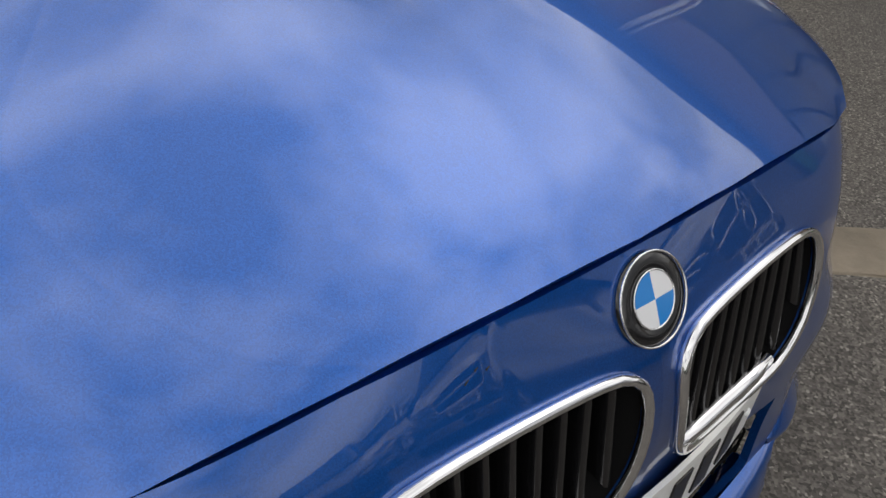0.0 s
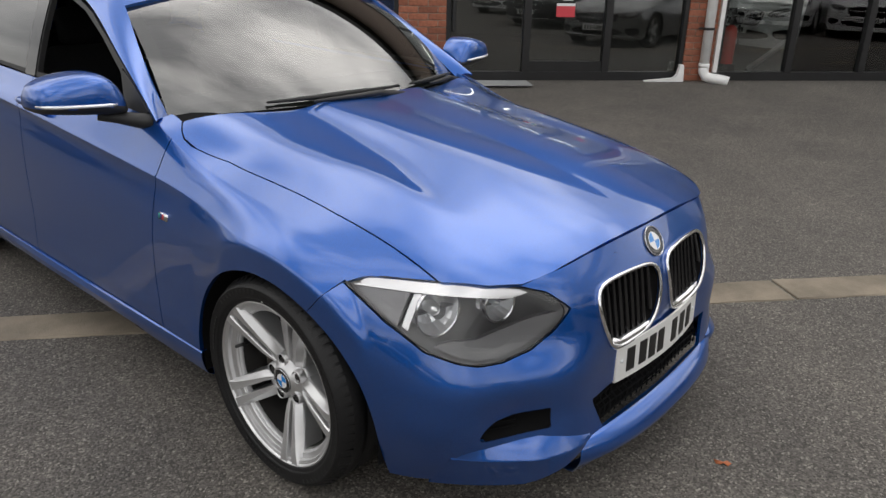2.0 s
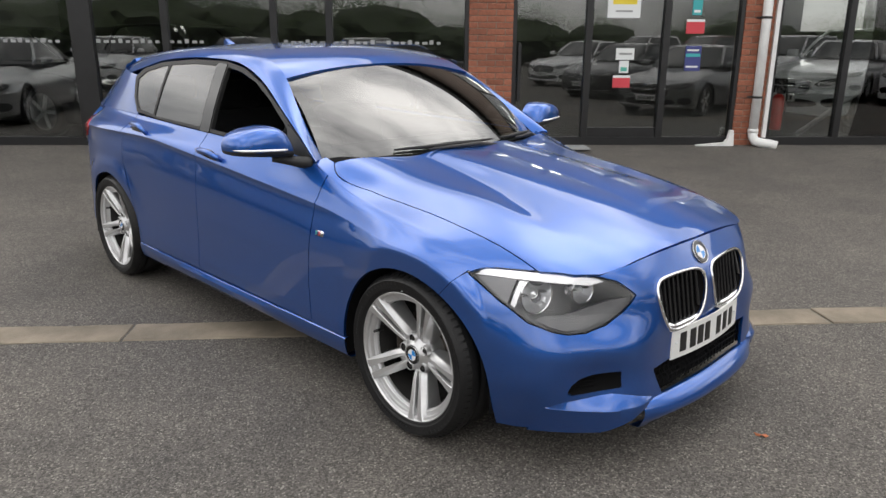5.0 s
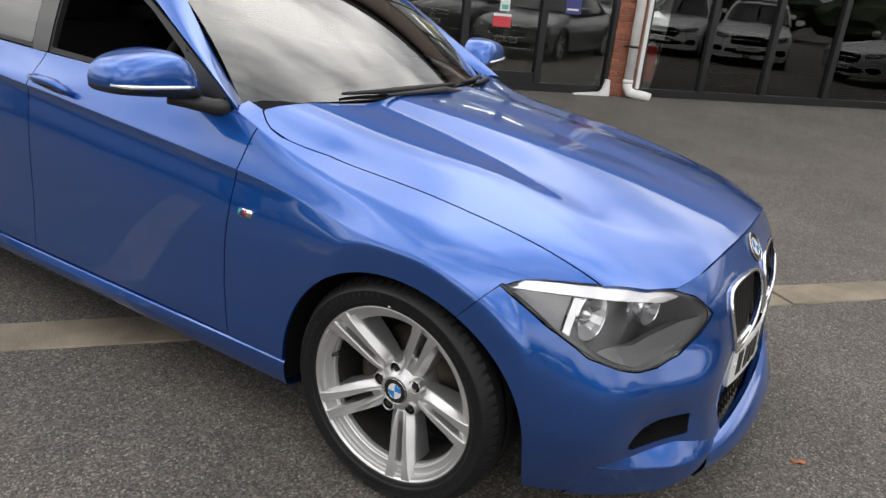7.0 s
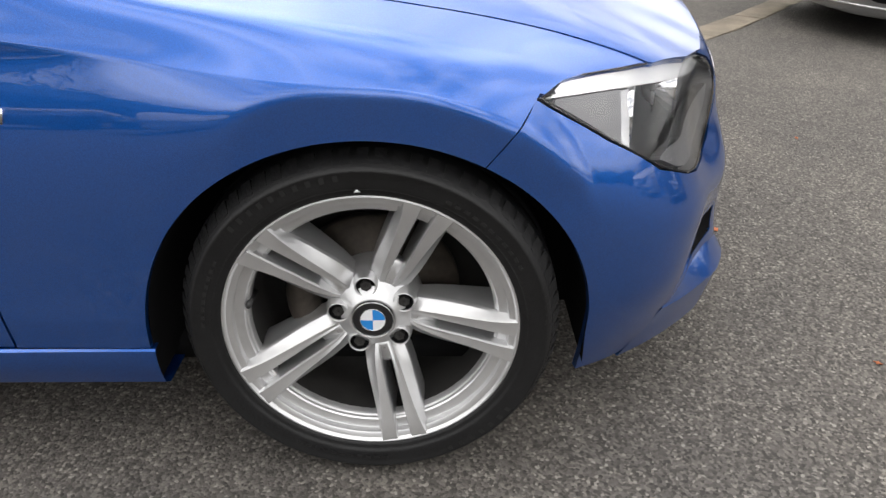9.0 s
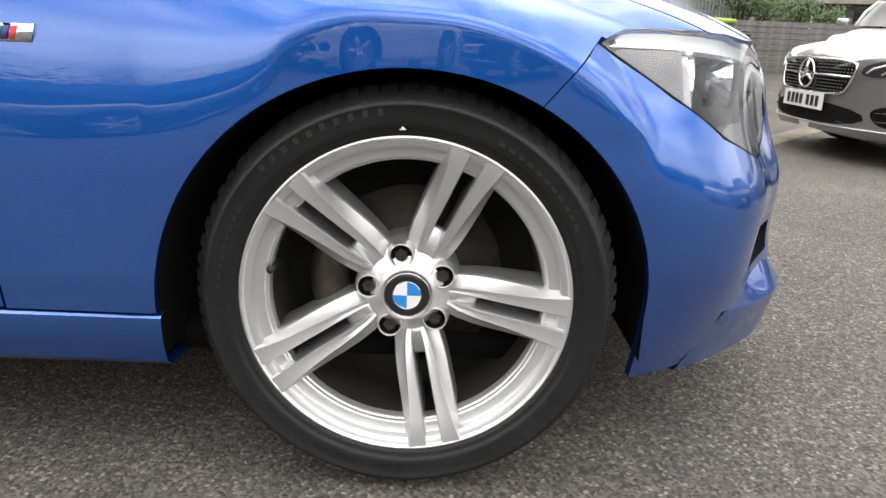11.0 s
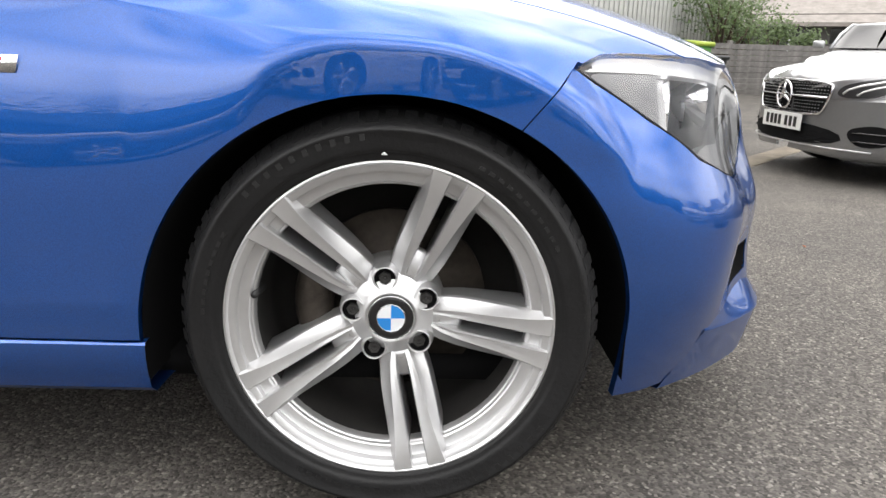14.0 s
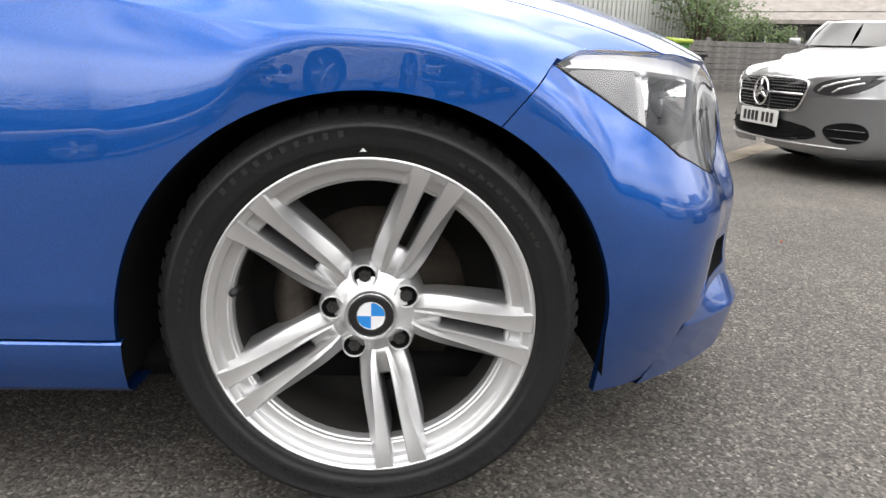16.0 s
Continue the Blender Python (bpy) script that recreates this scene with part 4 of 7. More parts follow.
def roundel(parent, m, r):
    """A round badge: black ring, quarters of blue and white, silver edges; m: faces -y."""
    bm = lathe([(0.001, 0.0), (r * 0.60, 0.001), (r * 0.62, 0.0016), (r * 0.93, 0.0012), (r * 0.97, 0.0), (r, -0.003)], 40)
    bm.transform(m)
    badge = part("badge", bm, GLOSS_BLACK, parent, "round badge with blue and white quarters")
    for rr, w in ((r * 0.975, r * 0.03), (r * 0.60, r * 0.022)):
        pts = [m @ Vector((rr * math.cos(t), -0.0022, rr * math.sin(t))) for t in [2 * math.pi * i / 40 for i in range(40)]]
        part("badge_ring", tube(pts, w, 6, closed=True), CHROME, badge)
    for q in range(4):
        bm = bmesh.new()
        c = bm.verts.new((0, -0.003, 0))
        arc = [bm.verts.new((r * 0.58 * math.cos(t), -0.0024, r * 0.58 * math.sin(t))) for t in [math.pi / 2 * (q + i / 8) for i in range(9)]]
        for i in range(8):
            bm.faces.new((c, arc[i], arc[i + 1]))
        bmesh.ops.recalc_face_normals(bm, faces=bm.faces)
        bm.transform(m)
        part("badge_quarter", bm, ROUNDEL_BLUE if q in (1, 3) else ROUNDEL_WHITE, badge)
    return badge


for y, z, l in ((-0.195, 0.703, 0.012), (-0.185, 0.700, 0.009), (-0.206, 0.697, 0.006)):
    p, n = nose_at(y, z)
    part("paint_scratch", tube([p + n * 0.0004, p + n * 0.0006 + Vector((-l * 0.4, l, l * 0.3))], 0.0008, 5), INK, blue_car)
p, n = nose_at(0, 0.688)
roundel(blue_car, Matrix.Translation(Vector((p.x, 0, 0.688)) + n * 0.003) @ (-n).to_track_quat("Y", "Z").to_matrix().to_4x4(), 0.0445)

# sills
for side in (-1, 1):
    bm = bmesh.new()
    prev = None
    for k in range(26):
        x = -0.362 - k * (1.975 / 25)
        e = min(1, max(0, (x + 2.33) / 0.15)) * min(1, (-0.345 - x) / 0.05)
        bulge = 0.012 * math.sin(max(0, min(1, (-0.5 - x) / 1.8)) * math.pi)
        sec = [(0.845, 0.283), (0.8605, 0.2815), (0.8640 + bulge * 0.4, 0.278), (0.8645 + bulge, 0.258), (0.860 + bulge, 0.232), (0.850, 0.203), (0.832, 0.190), (0.74, 0.186)]
        row = [bm.verts.new((x, side * y, z)) for y, z in sec]
        if prev:
            for u in range(len(sec) - 1):
                bm.faces.new((prev[u], prev[u + 1], row[u + 1], row[u]))
        prev = row
    bmesh.ops.recalc_face_normals(bm, faces=bm.faces)
    part("side_skirt", bm, BLUE, blue_car).data.set_sharp_from_angle(angle=radians(25))

# dark shell behind the gaps, and wheel wells
wells = body_sheet(-3.45, 0.18, 0.0, 1.36, 0.05, 0.05)
wv, wt = grid_sheet(wells)
wv[:, :3] -= (wv[:, 3:6] if np.mean(wv[:, 4]) < 0 else -wv[:, 3:6]) * 0.018
for cx in (0.0, -2.69):
    wv, wt = keep(wv, wt, -arch(wv[:, 0], wv[:, 2], cx, 0.365))
cab = lambda v: -inside_poly(v[:, 0], np.abs(v[:, 1]), [(-0.72, -1), (-0.72, 0.73), (-2.6, 0.73), (-2.6, -1)])
wv, wt = keep(wv, wt, np.where(wv[:, 2] > 0.9, cab(wv), -1))
pair("inner_shell", wv, wt, DARK, blue_car, lip=0)
for side in (-1, 1):
    for cx in (0.0, -2.69):
        bm = bmesh.new()
        rings = []
        for y in (0.868, 0.60, 0.56):
            r = 0.352 if y > 0.57 else 0.05
            pts = [(cx + r * 1.045 * math.cos(a), r * math.sin(a) + 0.30) for a in [math.pi * i / 24 for i in range(25)]]
            pts = [(cx + max(r, 0.05) * 1.045, 0.21)] + pts + [(cx - max(r, 0.05) * 1.045, 0.21)]
            rings.append([bm.verts.new((x, side * min(y, float(np.interp(x, PLAN_X[::-1], PLAN_Y[::-1])) - 0.014 if x > 0 else 0.852), z)) for x, z in pts])
        for a, b in zip(rings, rings[1:]):
            for i in range(len(a) - 1):
                bm.faces.new((a[i], a[i + 1], b[i + 1], b[i]))
        part("wheel_well", bm, DARK, blue_car)
part("floor_pan", boxed((3.3, 1.5, 0.04), (-1.45, 0, 0.20)), DARK, blue_car)

# greenhouse: side plane that leans in
def lean(z, x=0):
    """Half width of the window plane at height z."""
    t = (z - 0.97) / 0.36
    return 0.764 - 0.128 * t + 0.012 * 4 * t * (1 - t) * 0.8 - 0.012 * np.clip((-x - 2.0) / 0.8, 0, 1) ** 2


gx = np.linspace(-3.2, -0.62, 190)
gz = np.linspace(0.93, 1.35, 44)
GX, GZ = np.meshgrid(gx, gz, indexing="ij")
GV, GT = grid_sheet(np.stack([GX, -lean(GZ, GX), GZ], 2))
if np.mean(GV[:, 4]) > 0:
    GT, GV = GT[:, ::-1], np.concatenate([GV[:, :3], -GV[:, 3:]], 1)
WINDOW = [(-0.66, 0.956), (-0.80, 1.035), (-0.98, 1.135), (-1.18, 1.235), (-1.38, 1.300), (-1.56, 1.326), (-1.90, 1.330), (-2.28, 1.306), (-2.50, 1.268), (-2.60, 1.215), (-2.55, 1.10), (-2.47, 1.022), (-2.20, 1.006), (-1.60, 0.986), (-1.10, 0.972)]


def band(name, outline, mat, parent_pair, off=0.0, lip=0.01, label="", minus=()):
    V, T = GV, GT
    V, T = keep(V, T, inside_poly(V[:, 0], V[:, 2], outline))
    for o in minus:
        V, T = keep(V, T, -inside_poly(V[:, 0], V[:, 2], o))
    V = V.copy()
    V[:, :3] += V[:, 3:6] * off
    made = []
    for k, p in enumerate(parent_pair):
        if p is None:
            continue
        made.append(panel(name, V, T, mat, p, label, lip, mirror=k == 1))
    return made


GLASS_F = [(-0.80, 0.985), (-0.92, 1.075), (-1.08, 1.168), (-1.24, 1.240), (-1.40, 1.282), (-1.535, 1.300), (-1.56, 1.002), (-1.10, 0.988)]
GLASS_R = [(-1.655, 1.305), (-1.90, 1.308), (-2.17, 1.294), (-2.225, 1.018), (-1.675, 1.004)]
GLASS_Q = [(-2.195, 1.291), (-2.30, 1.280), (-2.47, 1.248), (-2.555, 1.205), (-2.515, 1.10), (-2.45, 1.04), (-2.245, 1.022)]
both = (blue_car, blue_car)
band("window_frame", WINDOW, BLACK_TRIM, both, 0.0, 0.02, "", (GLASS_F, GLASS_R, GLASS_Q))
band("rear_window", GLASS_R, SIDE_GLASS, rear_doors, -0.004, 0)
band("quarter_window", GLASS_Q, SIDE_GLASS, both, -0.004, 0)
band("front_window", GLASS_F, SIDE_GLASS, (None, front_doors[1]), -0.004, 0)
B_POST = [(-1.545, 1.312), (-1.645, 1.316), (-1.665, 0.985), (-1.572, 0.985)]
band("centre_pillar", B_POST, GLOSS_BLACK, both, 0.004, 0.004)
TRI = [(-0.675, 0.960), (-0.80, 1.036), (-0.905, 1.085), (-0.85, 0.985), (-0.80, 0.966)]
band("mirror_triangle", TRI, BLACK_TRIM, both, 0.005, 0.005)

# pillars and roof rail: from the window edge to the screen edge and the roof
RAIL_IN = [(-0.685, 0.705, 0.940), (-0.80, 0.682, 1.030), (-0.95, 0.645, 1.148), (-1.08, 0.603, 1.245), (-1.22, 0.575, 1.318), (-1.45, 0.560, 1.368), (-1.80, 0.550, 1.388), (-2.20, 0.540, 1.380), (-2.60, 0.520, 1.352), (-2.90, 0.495, 1.318), (-3.06, 0.48, 1.290)]
RAIL_OUT = [(-0.64, 0.772, 0.948), (-0.785, 0.748, 1.036), (-0.97, 0.716, 1.140), (-1.17, 0.676, 1.243), (-1.37, 0.650, 1.310), (-1.56, 0.642, 1.336), (-1.90, 0.638, 1.340), (-2.28, 0.636, 1.317), (-2.52, 0.640, 1.276), (-2.78, 0.640, 1.23), (-2.98, 0.63, 1.19)]
ri, ro = np.array(RAIL_IN), np.array(RAIL_OUT)
tt = np.linspace(0, len(ri) - 1, 120)
Mr = natural(np.arange(len(ri)), tt)
ri, ro = Mr @ ri, Mr @ ro
vv = np.linspace(0, 1, 14)
mid = (ri + ro) / 2
push = np.stack([0 * tt, np.full_like(tt, 0.7), np.full_like(tt, 0.72)], 1) * 0.021
rail = np.stack([(1 - v) ** 2 * ri + 2 * v * (1 - v) * (mid + push) + v**2 * ro for v in vv], 1)
rail[:, :, 1] *= -1
RV, RT = grid_sheet(rail)
if np.mean(RV[:, 4]) > 0:
    RT, RV = RT[:, ::-1], np.concatenate([RV[:, :3], -RV[:, 3:]], 1)
pair("roof_rail", RV, RT, BLUE, blue_car, lip=0.01)

# roof skin
ry = np.linspace(-1, 1, 41)
roofline = pchip([-3.22, -3.05, -2.6, -2.2, -1.8, -1.45, -1.22, -1.10], [1.335, 1.356, 1.392, 1.411, 1.416, 1.402, 1.362, 1.318])
edge_y, edge_z = pchip(ri[::-1, 0], ri[::-1, 1]), pchip(ri[::-1, 0], ri[::-1, 2])
rx = np.linspace(-3.05, -1.105, 90)
roof = np.stack([np.stack([x + 0 * ry - 0.045 * (1 - ry**2) * np.clip((x + 1.5) / 0.4, 0, 1) * -0.3, edge_y(x) * ry, roofline(x) - (roofline(x) - edge_z(x)) * np.abs(ry) ** 2.2], 1) for x in rx])
FV, FT = grid_sheet(roof)
if np.mean(FV[:, 5]) < 0:
    FT, FV = FT[:, ::-1], np.concatenate([FV[:, :3], -FV[:, 3:]], 1)
panel("roof", FV, FT, BLUE, blue_car, lip=0.012)

# windscreen
wy = np.linspace(-1, 1, 41)
wt_ = np.linspace(0, 1, 31)
bot = np.stack([-0.475 - 0.225 * np.abs(wy) ** 2.1, 0.70 * wy, 0.958 - 0.016 * wy**2], 1)
top = np.stack([-1.105 - 0.01 * wy**2, 0.598 * wy, 1.318 - 0.068 * np.abs(wy) ** 2.2], 1)
scr = np.stack([(1 - t) * bot + t * top + 4 * t * (1 - t) * np.array([0.012, 0, 0.022]) for t in wt_])
WV, WT = grid_sheet(scr)
if np.mean(WV[:, 5]) < 0:
    WT, WV = WT[:, ::-1], np.concatenate([WV[:, :3], -WV[:, 3:]], 1)
uv_t = np.repeat(wt_, len(wy))
uv_y = np.tile(wy, len(wt_))
screen = panel("windscreen", WV, WT, SCREEN_GLASS, blue_car, lip=0)
screen.visible_shadow = False
border = np.maximum.reduce([np.abs(uv_y) - 0.93, 0.075 - uv_t, uv_t - 0.965])
bv, bt = keep(WV, WT, -border)
bv = bv.copy()
bv[:, :3] -= bv[:, 3:6] * 0.003
FRIT = material("grey_glass_border", (0.045, 0.043, 0.042), 0.7)
panel("screen_border", bv, bt, FRIT, screen, lip=0)
# cowl under the screen
cow = np.stack([np.stack([np.interp(np.abs(wy) * 0.70, [0, 0.25, 0.45, 0.62, 0.72], [-0.462, -0.485, -0.535, -0.585, -0.60]) * (1 - t) + t * (bot[:, 0] - 0.01), 0.70 * wy, 0.938 + 0.008 * t + 0 * wy - 0.015 * wy**2], 1) for t in np.linspace(0, 1, 5)])
CV, CT = grid_sheet(cow)
if np.mean(CV[:, 5]) < 0:
    CT, CV = CT[:, ::-1], np.concatenate([CV[:, :3], -CV[:, 3:]], 1)
panel("cowl_panel", CV, CT, BLACK_TRIM, blue_car, lip=0.03)


def screen_at(a, t, out=0.0):
    """A place on the windscreen: a across (-1 to 1), t up (0 to 1)."""
    i = int(round(t * (len(wt_) - 1))) * len(wy) + int(round((a + 1) / 2 * (len(wy) - 1)))
    return Vector(WV[i, :3]) + Vector(WV[i, 3:]) * out


for a0, a1 in ((0.20, -0.60), (0.90, 0.28)):
    ls = [a0 + (a1 - a0) * k for k in (0, 0.25, 0.5, 0.75, 1)]
    arm = [screen_at(a0, 0.0, 0.006) + Vector((0.035, 0, -0.012))] + [screen_at(a, 0.0, 0.016) + Vector((0.018, 0, 0.004)) for a in ls[1:4]]
    w = part("wiper", tube(arm, [0.013, 0.011, 0.008, 0.005], 8), BLACK_TRIM, blue_car)
    blade = [screen_at(a, 0.025, 0.010) + Vector((0.006, 0, 0)) for a in ls]
    part("wiper_blade", tube(blade, [0.005, 0.008, 0.011, 0.008, 0.004], 6), SEAL, w)

# tail, hatch and spoiler
hatch = np.stack([np.stack([np.interp(t, [0, 0.15, 0.5, 0.62, 0.8, 1], [-3.08, -3.16, -3.40, -3.50, -3.53, -3.50]) + 0.06 * wy**2 * -1 * -1, np.interp(t, [0, 0.5, 0.62, 1], [0.50, 0.60, 0.66, 0.64]) * wy, np.interp(t, [0, 0.15, 0.5, 0.62, 0.8, 1], [1.33, 1.28, 1.05, 0.95, 0.75, 0.40]) - 0.02 * wy**2], 1) for t in np.linspace(0, 1, 40)])
HV, HT = grid_sheet(hatch)
if np.mean(HV[:, 3]) > 0:
    HT, HV = HT[:, ::-1], np.concatenate([HV[:, :3], -HV[:, 3:]], 1)
ht = np.repeat(np.linspace(0, 1, 40), len(wy))
panel("tailgate", HV, HT, BLUE, blue_car, lip=0.02)
gl = keep(HV, HT, np.maximum.reduce([0.10 - ht, ht - 0.48, np.abs(np.tile(wy, 40)) - 0.86]))
gv = gl[0].copy()
gv[:, :3] += gv[:, 3:6] * 0.006
panel("rear_screen", gv, gl[1], GLOSS_BLACK, blue_car, lip=0.004)
bm = boxed((0.12, 0.78, 0.030), (-3.04, 0, 1.302), Matrix.Rotation(radians(-14), 4, "Y"), 0.013)
part("roof_spoiler", bm, BLUE, blue_car)
# C pillar skin between rail, quarter and hatch
for side in (-1, 1):
    bm = bmesh.new()
    prev = None
    for k in range(13):
        t = k / 12
        a = Vector((float(np.interp(t, [0, 0.14, 0.46, 0.92, 1], [-2.44, -2.462, -2.540, -2.592, -2.60])), side * lean(0.985 + 0.26 * t, -2.6), 0.985 + 0.24 * t))
        b = Vector((-3.46 + 0.42 * t, side * (0.60 - 0.08 * t), 0.99 + 0.31 * t))
        c = Vector((-3.05 + 0.12 * t, side * (0.745 - 0.10 * t), 0.99 + 0.26 * t))
        row = [bm.verts.new((1 - u) ** 2 * a + 2 * u * (1 - u) * c + u * u * b) for u in [i / 10 for i in range(11)]]
        if prev:
            for u in range(10):
                bm.faces.new((prev[u], prev[u + 1], row[u + 1], row[u]))
        prev = row
    bmesh.ops.recalc_face_normals(bm, faces=bm.faces)
    part("rear_pillar", bm, BLUE, blue_car)
    lampv, lampt = side_panel(lambda x, y, z: inside_poly(x, z, rounded([(-2.98, 0.93), (-3.36, 0.95), (-3.40, 0.80), (-3.16, 0.80)], 1)))
    lampv = lampv.copy()
    lampv[:, :3] += lampv[:, 3:6] * 0.006
    panel("tail_lamp", lampv, lampt, LAMP_RED, blue_car, lip=0.01, mirror=side > 0)
bm = boxed((0.30, 1.36, 0.32), (-3.38, 0, 0.44), None, 0.06)
part("rear_bumper", bm, BLUE, blue_car)
# roof fin
bm = prism([(-0.09, 0), (0.08, 0), (0.03, 0.018), (-0.05, 0.05), (-0.085, 0.048)], 0.03, Matrix.Translation((-2.66, -0.015, 1.385)))
bmesh.ops.bevel(bm, geom=list(bm.edges), offset=0.006, segments=2, affect="EDGES")
part("aerial_fin", bm, BLUE, blue_car)

# door mirrors: body-colour shell, silver line, black foot
MIRROR = [(1.060, 0.984), (1.064, 1.010), (1.060, 1.036), (1.044, 1.062), (1.005, 1.080), (0.950, 1.091), (0.900, 1.094), (0.856, 1.086), (0.820, 1.058), (0.798, 1.015), (0.788, 0.975), (0.792, 0.960), (0.825, 0.958), (0.90, 0.964), (1.0, 0.974)]
shell_o = np.array(rounded(MIRROR, 2))
shell_c = shell_o.mean(0) - (0, 0.012)
for side in (-1, 1):
    bm = bmesh.new()
    prev = None
    for x, k in ((-0.850, 0.955), (-0.858, 0.985), (-0.845, 1.0), (-0.81, 1.0), (-0.78, 0.975), (-0.757, 0.92), (-0.742, 0.84), (-0.731, 0.70), (-0.724, 0.5), (-0.721, 0.25)):
        row = []
        for y, z in shell_o:
            yy, zz = shell_c + (np.array((y, z)) - shell_c) * k
            row.append(bm.verts.new((x - 0.10 * (yy - 0.80), side * yy, zz)))
        if prev:
            for i in range(len(row)):
                j = (i + 1) % len(row)
                bm.faces.new((prev[i], prev[j], row[j], row[i]))
        else:
            bm.faces.new(row)
        prev = row
    bm.faces.new(prev[::-1])
    bmesh.ops.recalc_face_normals(bm, faces=bm.faces)
    under = bm.copy()
    split = lambda f: f.calc_center_median().z > 0.990 + 0.05 * (abs(f.calc_center_median().y) - 0.8)
    bmesh.ops.delete(under, geom=[f for f in under.faces if split(f)], context="FACES")
    bmesh.ops.delete(bm, geom=[f for f in bm.faces if not split(f)], context="FACES")
    mirror = part("door_mirror", bm, BLUE, blue_car)
    mirror.data.set_sharp_from_angle(angle=radians(50))
    part("lower_shell", under, BLACK_TRIM, mirror).data.set_sharp_from_angle(angle=radians(50))
    strip = []
    for y in np.linspace(0.845, 1.056, 12):
        z = 0.9945 + 0.05 * (y - 0.8)
        lo_, hi_ = 0.2, 1.0
        for _ in range(20):
            k = (lo_ + hi_) / 2
            q = shell_c + (np.array((y, z)) - shell_c) / k
            lo_, hi_ = (lo_, k) if inside_poly(q[:1], q[1:], shell_o)[0] < 0 else (k, hi_)
        x = float(np.interp(hi_, [0.25, 0.5, 0.70, 0.84, 0.92, 0.975, 1.0], [-0.721, -0.724, -0.731, -0.742, -0.757, -0.78, -0.81]))
        strip.append((x - 0.10 * (y - 0.80) + 0.001, side * y, z))
    part("indicator_strip", tube(strip, [0.003] + [0.0055] * 10 + [0.003], 8), BROW, mirror)
    part("mirror_foot", tube([(-0.685, side * 0.752, 0.940), (-0.725, side * 0.785, 0.940), (-0.775, side * 0.83, 0.950), (-0.80, side * 0.88, 0.957)], [0.026, 0.024, 0.020, 0.014], 10), BLACK_TRIM, mirror)
    part("mirror_glass", boxed((0.004, 0.20, 0.075), (-0.872, side * 0.925, 1.02), Matrix.Rotation(side * 0.10, 4, "Z"), 0.001), CHROME, mirror)


def side_at(x, z, out=0.0, side=-1):
    i = int(np.argmin((SV[:, 0] - x) ** 2 + (SV[:, 2] - z) ** 2))
    p, n = Vector(SV[i, :3]), Vector(SV[i, 3:])
    p = Vector((x, p.y, z)) + n * out
    return Vector((p.x, -side * p.y, p.z))


for doors, hx, hz in ((front_doors, -1.44, 0.892), (rear_doors, -2.235, 0.946)):
    for k, d in enumerate(doors):
        side = -1 if k == 0 else 1
        pts = [side_at(hx + 0.105, hz - 0.012, -0.004, side), side_at(hx + 0.09, hz - 0.008, 0.026, side), side_at(hx + 0.03, hz, 0.036, side), side_at(hx - 0.04, hz + 0.004, 0.036, side), side_at(hx - 0.095, hz + 0.006, 0.024, side), side_at(hx - 0.112, hz + 0.006, -0.004, side)]
        hb = tube(pts, [0.010, 0.013, 0.015, 0.015, 0.012, 0.009], 10)
        hd = part("door_handle", hb, BLUE, d)
        # flat black oval standing in for the shade in the handle's hollow
        c = side_at(hx - 0.005, hz - 0.006, 0.0005, side)
        bm = bmesh.new()
        bmesh.ops.create_uvsphere(bm, u_segments=20, v_segments=10, radius=1)
        bm.transform(Matrix.Translation(c) @ Matrix.Diagonal((0.086, 0.0035, 0.036, 1)))
        part("handle_cup", bm, GLOSS_BLACK, d)
# side badge on the wing
c = side_at(-0.540, 0.678, 0.003)
bm = prism([(-0.03, -0.012), (0.026, -0.012), (0.032, 0.012), (-0.02, 0.012)], 0.004, Matrix.Translation(c))
wing_badge = part("side_badge", bm, CHROME, blue_car)
for k, mt in enumerate((TEAL, PAPER_BLUE, PAPER_RED)):
    bm = prism([(-0.026 + 0.011 * k, -0.009), (-0.018 + 0.011 * k, -0.009), (-0.012 + 0.011 * k, 0.009), (-0.020 + 0.011 * k, 0.009)], 0.002, Matrix.Translation(c + Vector((0, -0.0015, 0))))
    part("badge_stripe", bm, mt, wing_badge)

# cabin: dashboard, wheel, seats
dash = bmesh.new()
for x, z, h in ((-0.80, 0.90, 0.10), (-0.98, 0.86, 0.14)):
    box(dash, (0.30, 1.36, h), (x, 0, z), None, 0.03)
part("dashboard", dash, DASH, blue_car)
m = Matrix.Translation((-1.22, -0.36, 0.90)) @ Matrix.Rotation(radians(66), 4, "Y")
pts = [m @ Vector((0.185 * math.cos(t), 0.185 * math.sin(t), 0)) for t in [2 * math.pi * i / 32 for i in range(32)]]
part("steering_wheel", tube(pts, 0.016, 8, closed=True), CABIN, blue_car)
for x, ys in ((-1.75, (-0.36, 0.36)), (-2.55, (-0.36, 0.0, 0.36))):
    for y in ys:
        bm = bmesh.new()
        box(bm, (0.14, 0.46, 0.56), (x - 0.12, y, 0.78), Matrix.Rotation(radians(-16), 4, "Y"), 0.05)
        box(bm, (0.48, 0.48, 0.14), (x + 0.12, y, 0.50), None, 0.05)
        seat = part("seat", bm, CABIN, blue_car)
        part("headrest", boxed((0.09, 0.26, 0.16), (x - 0.235, y, 1.13), Matrix.Rotation(radians(-12), 4, "Y"), 0.035), CABIN, seat)
part("headlining", boxed((1.2, 1.0, 0.015), (-2.08, 0, 1.335), None, 0.005), CABIN, blue_car)
part("cabin_floor", boxed((2.3, 1.44, 0.02), (-1.75, 0, 0.36)), CABIN, blue_car)
part("rear_view_mirror", boxed((0.03, 0.24, 0.065), (-1.13, 0.0, 1.235), None, 0.012), GLOSS_BLACK, blue_car)


